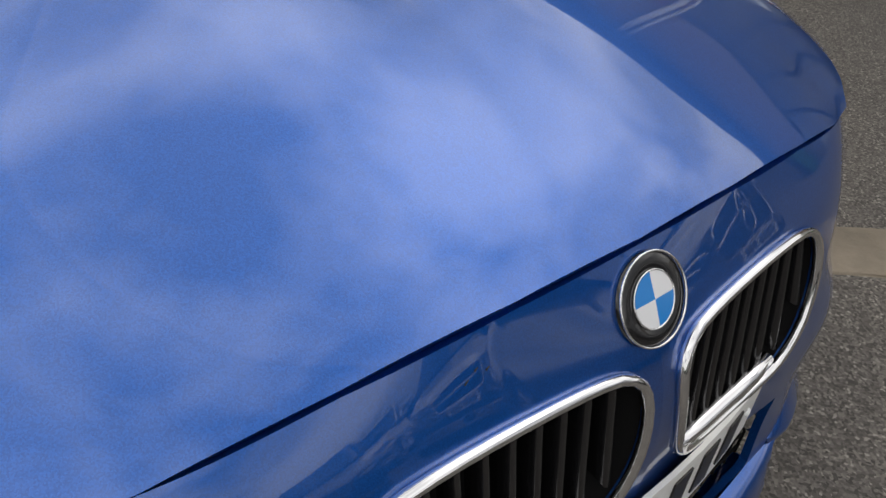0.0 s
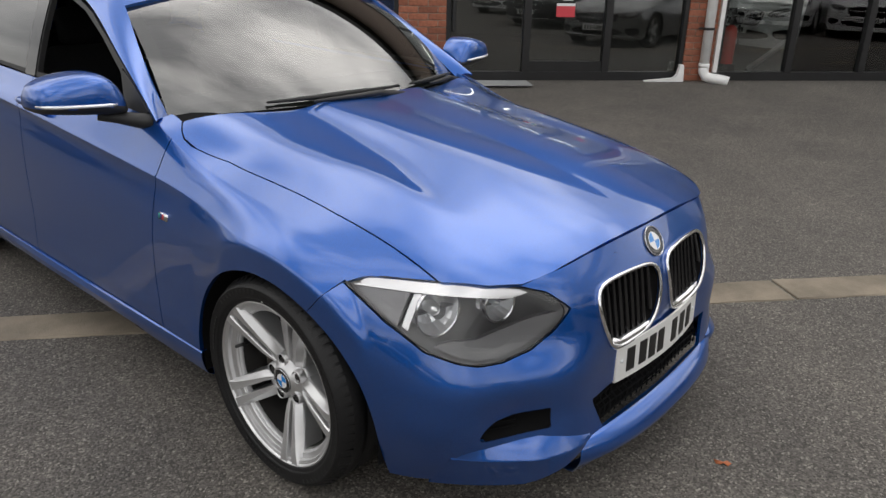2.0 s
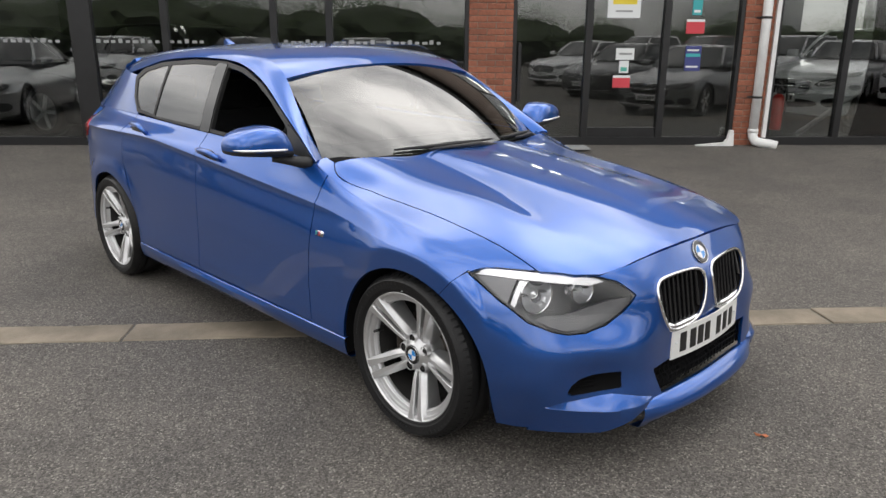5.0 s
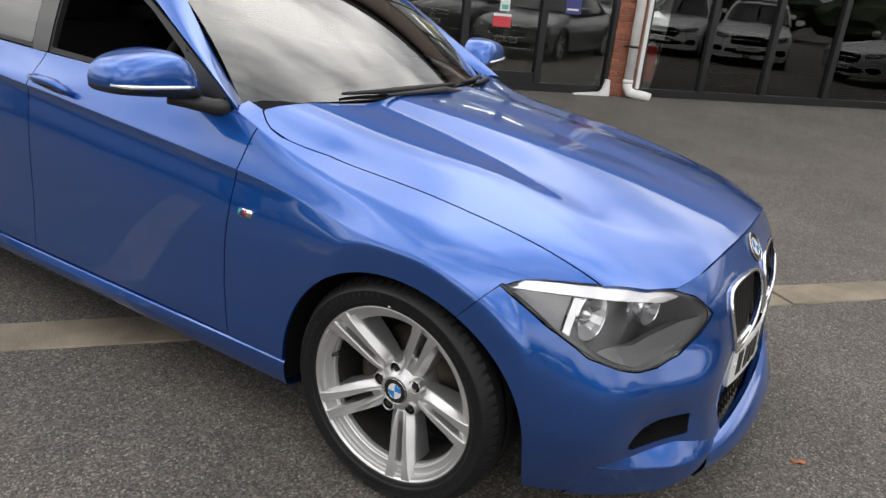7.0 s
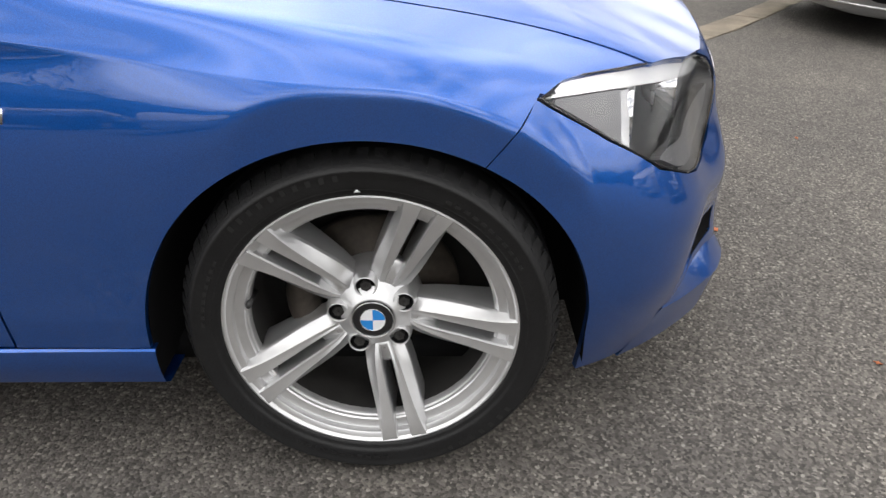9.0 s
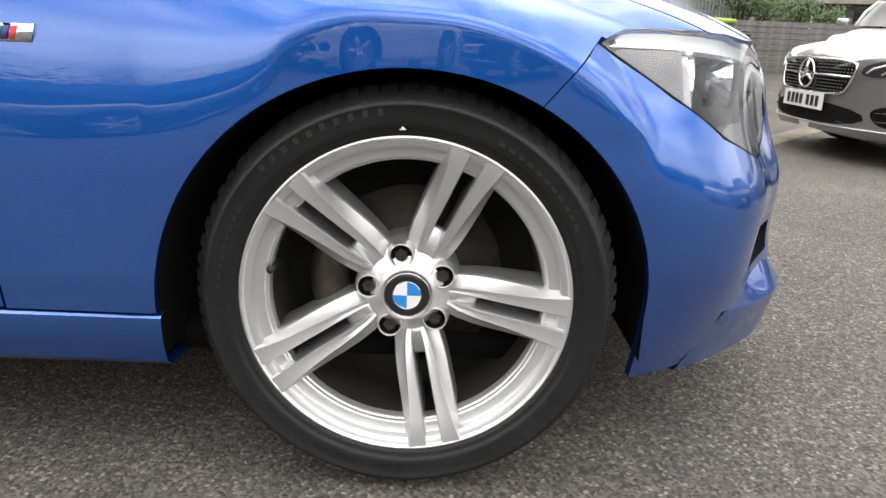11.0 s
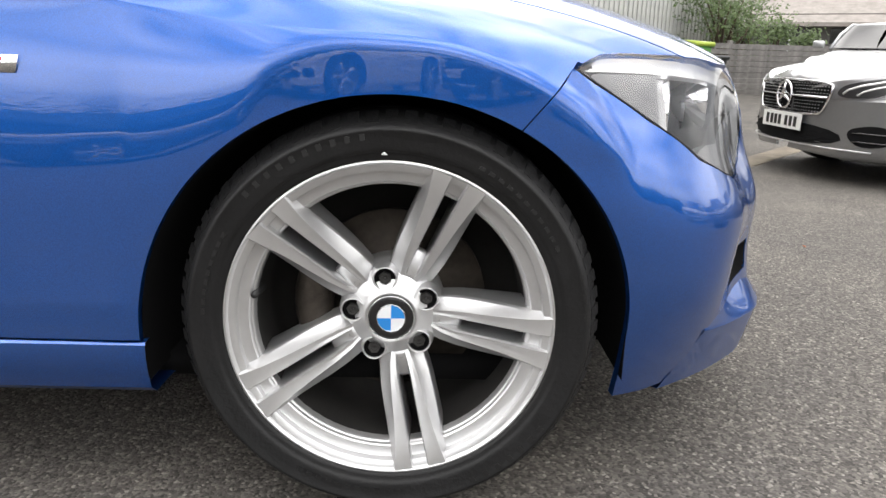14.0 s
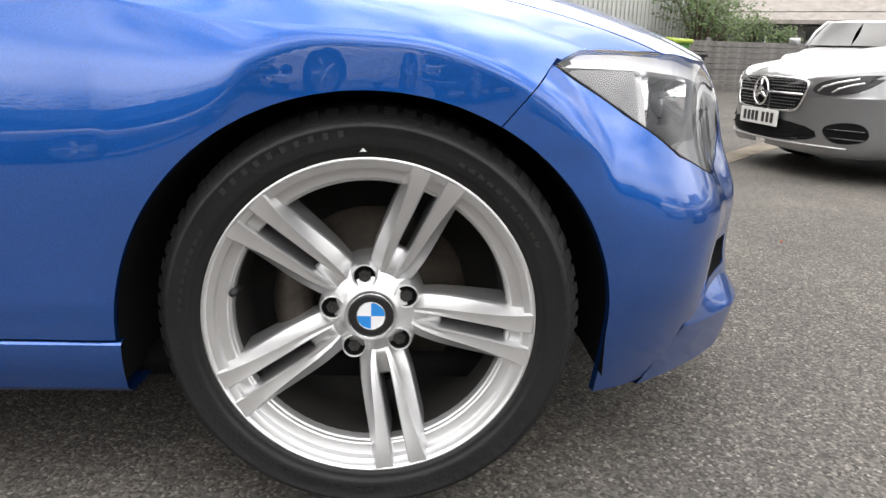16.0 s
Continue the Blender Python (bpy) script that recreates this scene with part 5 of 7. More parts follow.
# ---- wheels ----
def spoke_arm(sign):
    """One arm of a double spoke, along +x: a flat face that widens to the rim, a long outer bevel."""
    bm = bmesh.new()
    prev = None
    at = [0.058, 0.08, 0.105, 0.13, 0.155, 0.18, 0.20, 0.215, 0.228, 0.240]
    inner = pchip([0.058, 0.075, 0.10, 0.16, 0.24], [0.0040, 0.0072, 0.0090, 0.0098, 0.0115])
    face = pchip([0.058, 0.08, 0.10, 0.15, 0.20, 0.24], [0.0125, 0.0185, 0.0220, 0.0268, 0.0330, 0.0410])
    outer = pchip([0.058, 0.075, 0.10, 0.14, 0.20, 0.222, 0.24], [0.033, 0.0365, 0.0405, 0.0425, 0.0435, 0.0442, 0.0460])
    drop = pchip([0.058, 0.10, 0.17, 0.21, 0.24], [0.013, 0.017, 0.018, 0.015, 0.008])
    height = pchip([0.058, 0.072, 0.10, 0.17, 0.225, 0.24], [0.809, 0.8175, 0.828, 0.848, 0.863, 0.8655])
    for r in at:
        a, f_, o, d, y = (float(g(r)) for g in (inner, face, outer, drop, height))
        sec = [(o, 0.765), (o, y - d - 0.006), (o - 0.002, y - d), (f_ + (o - f_) * 0.45, y - d * 0.62), (f_ + 0.0012, y - 0.0022), (f_ - 0.0004, y), ((a + f_) / 2, y - 0.0012), (a + 0.0020, y - 0.0004), (a, y - 0.004), (a, 0.765)]
        row = [bm.verts.new((r, -yy, sign * zz)) for zz, yy in sec]
        if prev:
            for u in range(9):
                bm.faces.new((prev[u], prev[u + 1], row[u + 1], row[u]))
            bm.faces.new((prev[9], prev[0], row[0], row[9]))
        else:
            bm.faces.new(row)
        prev = row
    bm.faces.new(prev[::-1])
    bmesh.ops.recalc_face_normals(bm, faces=bm.faces)
    return bm


def sharp_smooth(ob, deg=28):
    ob.data.set_sharp_from_angle(angle=radians(deg))


def make_wheel():
    """A wheel in its own frame: axle through the origin's x-z, outer face towards -y at 0.86."""
    rim_prof = [(0.246, 0.852), (0.2478, 0.860), (0.2460, 0.8650), (0.2435, 0.8658), (0.2415, 0.8640), (0.2395, 0.8600), (0.2320, 0.8575), (0.2300, 0.8560), (0.2288, 0.8455), (0.2265, 0.8440), (0.2140, 0.8410), (0.2120, 0.8385), (0.2110, 0.8340), (0.2085, 0.8325), (0.2070, 0.8290), (0.2065, 0.8180)]
    wheel = part("wheel", lathe(rim_prof, 96), SATIN, None, "silver five-double-spoke alloy wheel with a low-profile tyre")
    sharp_smooth(wheel, 24)
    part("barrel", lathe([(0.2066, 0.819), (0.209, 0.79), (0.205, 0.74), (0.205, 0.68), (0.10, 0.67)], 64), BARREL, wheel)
    R = 0.3155
    prof = [(0.243, 0.852), (0.246, 0.864), (0.252, 0.8695), (0.256, 0.8685), (0.2585, 0.872), (0.262, 0.8745), (0.266, 0.8745), (0.275, 0.8775), (0.287, 0.8775), (0.289, 0.8790), (0.292, 0.8775), (0.2965, 0.872), (0.3000, 0.8655), (0.3015, 0.864), (0.306, 0.854), (0.3115, 0.838), (R, 0.815), (R, 0.80), (R - 0.006, 0.798), (R - 0.006, 0.790), (R, 0.788), (R, 0.75), (R, 0.69), (0.305, 0.662), (0.24, 0.665)]
    part("tyre", lathe(prof, 128), RUBBER, wheel)
    # tread blocks on the shoulder
    bm = bmesh.new()
    for k in range(72):
        a = 2 * math.pi * k / 72
        m = Matrix.Rotation(-a, 4, "Y") @ Matrix.Translation((0.3025, -0.8525, 0)) @ Matrix.Rotation(radians(-30), 4, "Z")
        box(bm, (0.0100, 0.030, 0.0175), (0, 0, 0), None)
        bmesh.ops.transform(bm, matrix=m, verts=bm.verts[-8:])
    tagged(part("tread_block", bm, RUBBER, wheel, smooth=False), kind="stuff")
    # raised marks on the sidewall
    bm = bmesh.new()
    for a0, a1, step, rr, h in ((98, 138, 4.2, 0.281, 0.0095), (-62, -30, 4.6, 0.281, 0.0095), (150, 176, 3.2, 0.272, 0.005), (28, 62, 3.4, 0.271, 0.005), (-120, -85, 3.3, 0.271, 0.005), (5, 20, 3, 0.29, 0.005)):
        a = a0
        while a < a1:
            m = Matrix.Rotation(-radians(a), 4, "Y") @ Matrix.Translation((rr, -0.8772, 0))
            box(bm, (h, 0.0022, h * 0.8 if h > 0.008 else 0.009))
            bmesh.ops.transform(bm, matrix=m, verts=bm.verts[-8:])
            a += step
    tagged(part("sidewall_mark", bm, RUBBER_MARK, wheel, smooth=False), kind="stuff")
    m = Matrix.Rotation(-radians(92), 4, "Y") @ Matrix.Translation((0.2565, -0.8725, 0))
    bm = prism([(0.003, 0.0), (-0.002, -0.005), (-0.002, 0.005)], 0.001, m)
    part("valve_dot", bm, PAPER_WHITE, wheel)
    # hub
    hub = lathe([(0.001, 0.828), (0.036, 0.828), (0.0385, 0.832), (0.041, 0.831), (0.047, 0.822), (0.060, 0.814), (0.072, 0.806), (0.080, 0.796), (0.083, 0.780), (0.083, 0.74)], 60)
    hub = part("hub", hub, SATIN, wheel)
    for k in range(5):
        a = radians(-78 + 72 * k)
        for s in (-1, 1):
            bm = spoke_arm(s)
            bm.transform(Matrix.Rotation(-a, 4, "Y"))
            sharp_smooth(part("spoke", bm, SATIN, wheel), 16)
        # web that joins the two arms near the rim and at the hub
        bm = boxed((0.03, 0.02, 0.05), (0.222, -0.828, 0), None, 0.004)
        bm.transform(Matrix.Rotation(-a, 4, "Y"))
        part("spoke_web", bm, SATIN, wheel)
        bm = boxed((0.05, 0.03, 0.03), (0.085, -0.795, 0), Matrix.Rotation(radians(10), 4, "Z"), 0.008)
        bm.transform(Matrix.Rotation(-a, 4, "Y"))
        part("slot_floor", bm, SATIN, wheel)
        bm = lathe([(0.0038, 0.8125), (0.0035, 0.8118), (0.001, 0.811)], 12)
        bm.transform(Matrix.Rotation(-a, 4, "Y") @ Matrix.Translation((0.072, 0, 0)))
        part("slot_hole", bm, DARK, wheel)
        b = radians(-44 + 72 * k)
        m = Matrix.Rotation(-b, 4, "Y") @ Matrix.Translation((0.060, 0, 0))
        bm = lathe([(0.0225, 0.8040), (0.0192, 0.8215), (0.0184, 0.8236), (0.0174, 0.8240), (0.0165, 0.8222), (0.0162, 0.8200)], 28)
        bm.transform(m)
        part("bolt_collar", bm, SATIN, wheel)
        bm = lathe([(0.0163, 0.8205), (0.0156, 0.8160), (0.001, 0.8155)], 24)
        bm.transform(m)
        part("bolt_well", bm, DARK, wheel)
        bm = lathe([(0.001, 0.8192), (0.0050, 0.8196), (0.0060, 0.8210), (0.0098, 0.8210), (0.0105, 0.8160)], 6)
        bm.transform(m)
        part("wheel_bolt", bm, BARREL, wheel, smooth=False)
    roundel(wheel, Matrix.Translation((0, -0.8315, 0)) @ Matrix.Rotation(radians(90), 4, "Y"), 0.036)
    m = Matrix.Rotation(-radians(170), 4, "Y")
    bm = tube([(0.205, -0.80, 0), (0.207, -0.845, 0)], [0.007, 0.005], 8)
    bm.transform(m)
    part("tyre_valve", bm, BLACK_TRIM, wheel)
    disc = lathe([(0.05, 0.755), (0.075, 0.757), (0.078, 0.742), (0.15, 0.742), (0.15, 0.72), (0.05, 0.72)], 64)
    part("brake_disc", disc, ROTOR, wheel)
    bm = tube([(0.128 * math.cos(radians(a)), -0.755, 0.128 * math.sin(radians(a))) for a in range(148, 218, 8)], 0.032, 10)
    part("brake_caliper", bm, ROTOR, wheel)
    return wheel


wheel = make_wheel()
wheel.parent = blue_car
wheel.matrix_basis = Matrix.Translation((0, 0.006, 0.3155))
for x, turn, spin in ((-2.69, 0, 12), (0.0, 180, 20), (-2.69, 180, 40)):
    w = copy_thing(wheel, Matrix.Translation((x, 0, 0.3155)) @ Matrix.Rotation(radians(turn), 4, "Z") @ Matrix.Rotation(radians(spin), 4, "Y"))


# ---- shopfront ----
def front_box(name, s0, s1, z0, z1, out0, out1, mat, parent=None, bevel=0.0, label=""):
    """A box on the shopfront from s0 to s1, z0 to z1, out0 to out1 (out: towards the yard)."""
    bm = boxed((s1 - s0, out1 - out0, z1 - z0), ((s0 + s1) / 2, -(out0 + out1) / 2, (z0 + z1) / 2), None, bevel)
    bm.transform(FRONT)
    return part(name, bm, mat, parent, label, smooth=False)


TOP = 3.0
# unseen wall top, its height set by the dark reflection on the bonnet
WALL_TOP = 4.4
upper = front_box("wall_front_upper", -11, 6.3, TOP, WALL_TOP, -0.25, 0.0, MORTAR)
tagged(upper, "plain mortar-coloured wall above the shopfront glazing, out of view", "wall", kind="structure")
canopy = front_box("trim_eaves", -11.3, 6.6, WALL_TOP, WALL_TOP + 0.25, -6.3, 0.45, FRAME)
tagged(canopy, "dark eaves board and flat roof of the showroom", "roof", kind="structure")
# wall pieces round an unglazed gap, added to brighten the showroom with sky
back_wall = tagged(new("wall_back"), "plain showroom back wall with an opening added to let in sky light", "wall", kind="structure")
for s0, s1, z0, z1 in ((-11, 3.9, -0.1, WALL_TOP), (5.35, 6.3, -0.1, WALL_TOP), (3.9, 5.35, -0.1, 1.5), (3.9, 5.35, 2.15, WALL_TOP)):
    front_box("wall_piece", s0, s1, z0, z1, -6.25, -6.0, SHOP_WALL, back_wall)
for i, (name, s0, s1, d0, d1) in enumerate((("wall_end_a", -11.25, -11, -6.25, 0), ("wall_end_b", 6.3, 6.55, -6.25, 0.0))):
    tagged(front_box(name, s0, s1, -0.1, WALL_TOP, d0, d1, SHEET_METAL), "plain showroom wall", "wall", kind="structure")
tagged(front_box("floor", -11, 6.3, -0.1, 0.012, -6.0, -0.05, SHOP_FLOOR), "grey polished showroom floor", "floor", kind="structure")
tagged(front_box("ceiling", -11, 6.3, TOP + 0.05, TOP + 0.12, -6.0, -0.26, PAPER_WHITE), "white showroom ceiling", "ceiling", kind="structure")

# piers of laid brick
brick_me = {}


def brick_mesh(w):
    if w not in brick_me:
        bm = boxed((w, 0.10, 0.065), (0, 0, 0), None, 0.004)
        me = bpy.data.meshes.new("brick")
        bm.to_mesh(me)
        bm.free()
        me.materials.append(BRICK)
        brick_me[w] = me
    return brick_me[w]


PIERS = [(-3.39, -2.85), (0.03, 0.40), (-11.0, -10.5)]
piers = []
for k, (s0, s1) in enumerate(PIERS):
    piers.append(tagged(front_box(f"wall_pier_{k + 1}", s0 + 0.004, s1 - 0.004, -0.1, TOP, -0.25, -0.006, MORTAR), "red brick pier between the shop windows", "wall", kind="structure"))

# glazing: bays of black frames and panes
BAYS = [(-10.5, -3.39, [-9.4, -8.05, -7.06, -5.76, -5.09]), (-2.85, 0.03, [-1.90, -0.93]), (0.46, 6.28, [1.40, 2.37, 3.40, 4.64, 5.80])]
for k, (s0, s1, posts) in enumerate(BAYS):
    win = thing(f"window_{k + 1}", "black-framed full-height shop window", "window", kind="structure")
    front_box("sill_rail", s0, s1, 0.0, 0.10, -0.10, -0.02, FRAME, win)
    front_box("head_rail", s0, s1, TOP - 0.08, TOP, -0.10, -0.02, FRAME, win)
    cuts = [s0] + posts + [s1]
    for j, s in enumerate(cuts):
        w = 0.05 if j in (0, len(cuts) - 1) else 0.042
        if s in (-8.05,):
            w = 0.13
        a = s if j == 0 else s - w
        b = s if j == len(cuts) - 1 else s + w
        front_box("post", a, b, 0.10, TOP - 0.08, -0.11, -0.012, FRAME, win, 0.004)
    for a, b in zip(cuts, cuts[1:]):
        pane = front_box("pane", a + 0.03, b - 0.03, 0.09, TOP - 0.07, -0.066, -0.060, SHOP_GLASS, win)
        pane.visible_shadow = False
# low rail of the door pair
door = thing("door_1", "black-framed glass entrance door, shut", "door", kind="structure")
front_box("kick_rail", -1.86, -0.97, 0.10, 0.22, -0.085, -0.03, FRAME, door)
front_box("pull_handle", -2.78, -2.74, 0.55, 1.25, -0.03, 0.02, FRAME, door, 0.006)

# downpipe and white corner post
pipe = thing("downpipe", "white plastic downpipe with black clips and a curved shoe", "downpipe")
f = lambda s, z, o: FRONT @ Vector((s, -o, z))
part("pipe", tube([f(0.265, z, 0.07) for z in (0.16, 1.5, WALL_TOP)], 0.057, 16), WHITE_PVC, pipe)
part("shoe", tube([f(0.265, 0.20, 0.07), f(0.265, 0.12, 0.08), f(0.29, 0.065, 0.10), f(0.36, 0.045, 0.13), f(0.45, 0.035, 0.17), f(0.53, 0.015, 0.21)], 0.060, 16), WHITE_PVC, pipe)
part("joint_ring", tube([f(0.265, 0.17, 0.07), f(0.265, 0.215, 0.07)], 0.066, 16), WHITE_PVC, pipe)
for z in (0.60, 1.56, 2.5):
    part("clip", tube([f(0.265, z, 0.07), f(0.265, z + 0.028, 0.07)], 0.064, 16), BLACK_TRIM, pipe)
    part("clip_lug", boxed((0.2, 0.02, 0.022), f(0.265, z + 0.014, 0.012), Matrix.Rotation(FA, 4, "Z"), 0.002), BLACK_TRIM, pipe)
post = front_box("corner_post", 0.405, 0.462, 0.10, WALL_TOP, -0.06, 0.03, WHITE_PVC, None, 0.004)
tagged(post, "white plastic corner post beside the downpipe", "post")
foot = thing("door_stop", "white plastic foot plate at the shop door", "door stop")
bm = prism([(-0.42, 0.0), (0.06, 0.0), (0.06, 0.015), (0.045, 0.20), (0.0, 0.20), (-0.02, 0.09), (-0.06, 0.045), (-0.42, 0.012)], 0.06)
bm.transform(FRONT @ Matrix.Translation((-0.04, -0.10, 0.0)))
part("plate", bm, WHITE_PVC, foot, smooth=False)
mat_bm = boxed((1.0, 0.36, 0.012), (-2.40, -0.24, 0.006), None, 0.003)
mat_bm.transform(FRONT)
doormat = tagged(part("doormat", mat_bm, PALE_INK, None, smooth=False), "pale patterned doormat at the shop door", "doormat")
# fire extinguisher behind the glass
ext = thing("fire_extinguisher", "red fire extinguisher standing behind the shop glass", "fire extinguisher")
part("stand", boxed((0.16, 0.16, 0.17), on_front(0.665, 0.097, -0.17), Matrix.Rotation(FA, 4, "Z"), 0.004), BLACK_TRIM, ext, smooth=False)
c = on_front(0.665, 0.182, -0.17)
for nm, prof, mt in (("cylinder", [(0.001, 0), (0.07, 0.0), (0.075, 0.02), (0.075, 0.40), (0.055, 0.44), (0.03, 0.46)], RED), ("valve_head", [(0.03, 0.455), (0.028, 0.50), (0.001, 0.51)], BLACK_TRIM)):
    bm = lathe(prof, 24, "Z")
    bm.transform(Matrix.Translation(c))
    part(nm, bm, mt, ext)
bm = tube([c + Vector((0, 0, 0.48)), c + Vector((0.09, 0.02, 0.46)), c + Vector((0.10, 0.02, 0.2))], 0.012, 8)
part("hose", bm, BLACK_TRIM, ext)


# papers and stickers on the inside of the glass
def sticker(label, s0, s1, z0, z1, mat, lines=(), out=-0.0575):
    st = front_box("window_sticker", s0, s1, z0, z1, out, out + 0.002, mat)
    tagged(st, label, "sticker")
    for a0, a1, b0, b1, m2 in lines:
        front_box("printed_bar", a0, a1, b0, b1, out + 0.002, out + 0.003, m2, st)
    return st


sticker("yellow and white notice on the shop glass", -1.68, -1.27, 1.56, 1.92, PAPER_WHITE, [(-1.62, -1.32, 1.72, 1.90, PAPER_YELLOW), (-1.58, -1.37, 1.63, 1.65, PALE_INK)])
sticker("white rounded notice on the shop glass", -1.54, -1.31, 1.06, 1.20, PAPER_WHITE, [(-1.50, -1.34, 1.12, 1.145, PALE_INK)])
sticker("pale green leaflet on the shop glass", -1.49, -1.37, 0.90, 1.05, PAPER_WHITE, [(-1.47, -1.39, 0.92, 0.97, GREEN_METAL)])
sticker("red and white notice on the shop glass", -1.56, -1.34, 0.72, 0.87, PAPER_RED, [(-1.56, -1.34, 0.84, 0.87, PAPER_WHITE)])
sticker("red and white notice on the shop glass", -0.68, -0.45, 1.38, 1.55, PAPER_RED, [(-0.68, -0.45, 1.52, 1.55, PAPER_WHITE)])
sticker("small blue leaflet on the shop glass", -0.62, -0.50, 1.60, 1.78, TEAL, [(-0.60, -0.52, 1.63, 1.66, PAPER_WHITE)])
sticker("dark blue and teal notice on the shop glass", -0.66, -0.46, 0.93, 1.23, PAPER_BLUE, [(-0.65, -0.47, 1.10, 1.14, TEAL), (-0.64, -0.49, 0.97, 0.99, PAPER_WHITE), (-0.64, -0.49, 1.17, 1.19, PAPER_WHITE)])
for s0, s1 in ((-9.35, -8.28), (-7.90, -6.55), (-5.65, -4.45), (-4.40, -3.62)):
    row = front_box("window_lettering", s0, s0 + 0.05, 1.23, 1.275, -0.056, -0.055, PALE_INK)
    tagged(row, "row of pale vinyl letter bars on the shop glass", "lettering")
    n_ = int((s1 - s0) / 0.088)
    for i in range(1, n_):
        front_box("letter_bar", s0 + i * 0.088, s0 + i * 0.088 + 0.048 + 0.014 * (i % 4 == 1), 1.23, 1.262 + 0.02 * (i % 3 == 0), -0.056, -0.055, PALE_INK, row)
# ceiling lamps and a slanting rail inside
for s, d in ((-2.4, -2.0), (-0.6, -2.6), (1.6, -2.2), (3.2, -2.6), (-9.0, -2.4), (-6.0, -3.0)):
    lampo = thing("ceiling_lamp", "white tubular lamp on the showroom ceiling", "lamp", group="showroom lamps")
    front_box("lamp_body", s, s + 1.3, 2.98, TOP + 0.05, d - 0.09, d + 0.09, PAPER_WHITE, lampo)
    front_box("tube", s + 0.03, s + 1.27, 2.955, 2.98, d - 0.05, d + 0.05, lamp_on, lampo)
bm = tube([on_front(1.15, 0.08, -0.5), on_front(3.9, 1.9, -0.9)], 0.035, 8)
tagged(part("slanting_brace", bm, SATIN), "slanting silver metal brace inside the showroom", "brace")

# pale clad building at the end of the shopfront
shed = thing("clad_shed", "pale ribbed metal-clad shed at the end of the shopfront", "building")
bm = boxed((8.2, 5.0, 5.2), (10.6, 2.52, 2.6))
bm.transform(FRONT)
part("shed_wall", bm, SHEET_METAL, shed, smooth=False)
rib = boxed((0.10, 0.03, 5.2), (0, 0, 0), None, 0.008)
rib_me = bpy.data.meshes.new("rib")
rib.to_mesh(rib_me)
rib.free()
rib_me.materials.append(SHEET_METAL)
for k in range(40):
    o = new("rib", rib_me)
    o.parent = shed
    o.matrix_basis = FRONT @ Matrix.Translation((6.62 + 0.2 * k, -0.001, 2.6))

# concrete channel across the yard, slab by slab
channel = thing("drain_channel", "worn pale concrete channel set in the tarmac", "channel", kind="structure")
CA = radians(49.9)
CU = Vector((math.cos(CA), math.sin(CA), 0))
slab_me = {}
s = -6.0
k = 0
while s < 12:
    w = 0.915
    if k % 4 not in slab_me:
        bm = boxed((w - 0.012, 0.215, 0.06), (0, 0, -0.026), None, 0.006)
        bmesh.ops.subdivide_edges(bm, edges=[e for e in bm.edges if (e.verts[0].co - e.verts[1].co).length > 0.5], cuts=5)
        for v in bm.verts:
            if abs(v.co.y) > 0.09:
                v.co.y += random.uniform(-0.006, 0.006)
        me = bpy.data.meshes.new("slab")
        bm.to_mesh(me)
        bm.free()
        me.materials.append(CONCRETE)
        slab_me[k % 4] = me
    p = LINE0 + CU * (s + w / 2)
    o = new("slab", slab_me[k % 4])
    o.parent = channel
    pa, pb = p - CU * (w / 2), p + CU * (w / 2)
    za, zb = rise(pa.x, pa.y), rise(pb.x, pb.y)
    o.matrix_basis = Matrix.Translation((p.x, p.y, max((za + zb) / 2, rise(p.x, p.y)) + 0.002)) @ Matrix.Rotation(CA, 4, "Z") @ Matrix.Rotation(-math.atan2(zb - za, w), 4, "Y")
    s += w
    k += 1


bm = boxed((0.95, 0.22, 0.05), (0, 0, -0.018), None, 0.006)
bm.transform(Matrix.Translation((2.35, 7.85, rise(2.35, 7.85))) @ Matrix.Rotation(FA - 0.5, 4, "Z"))
tagged(part("drain_cover", bm, CONCRETE, None, smooth=False), "worn pale concrete drain cover set in the tarmac", "drain cover")


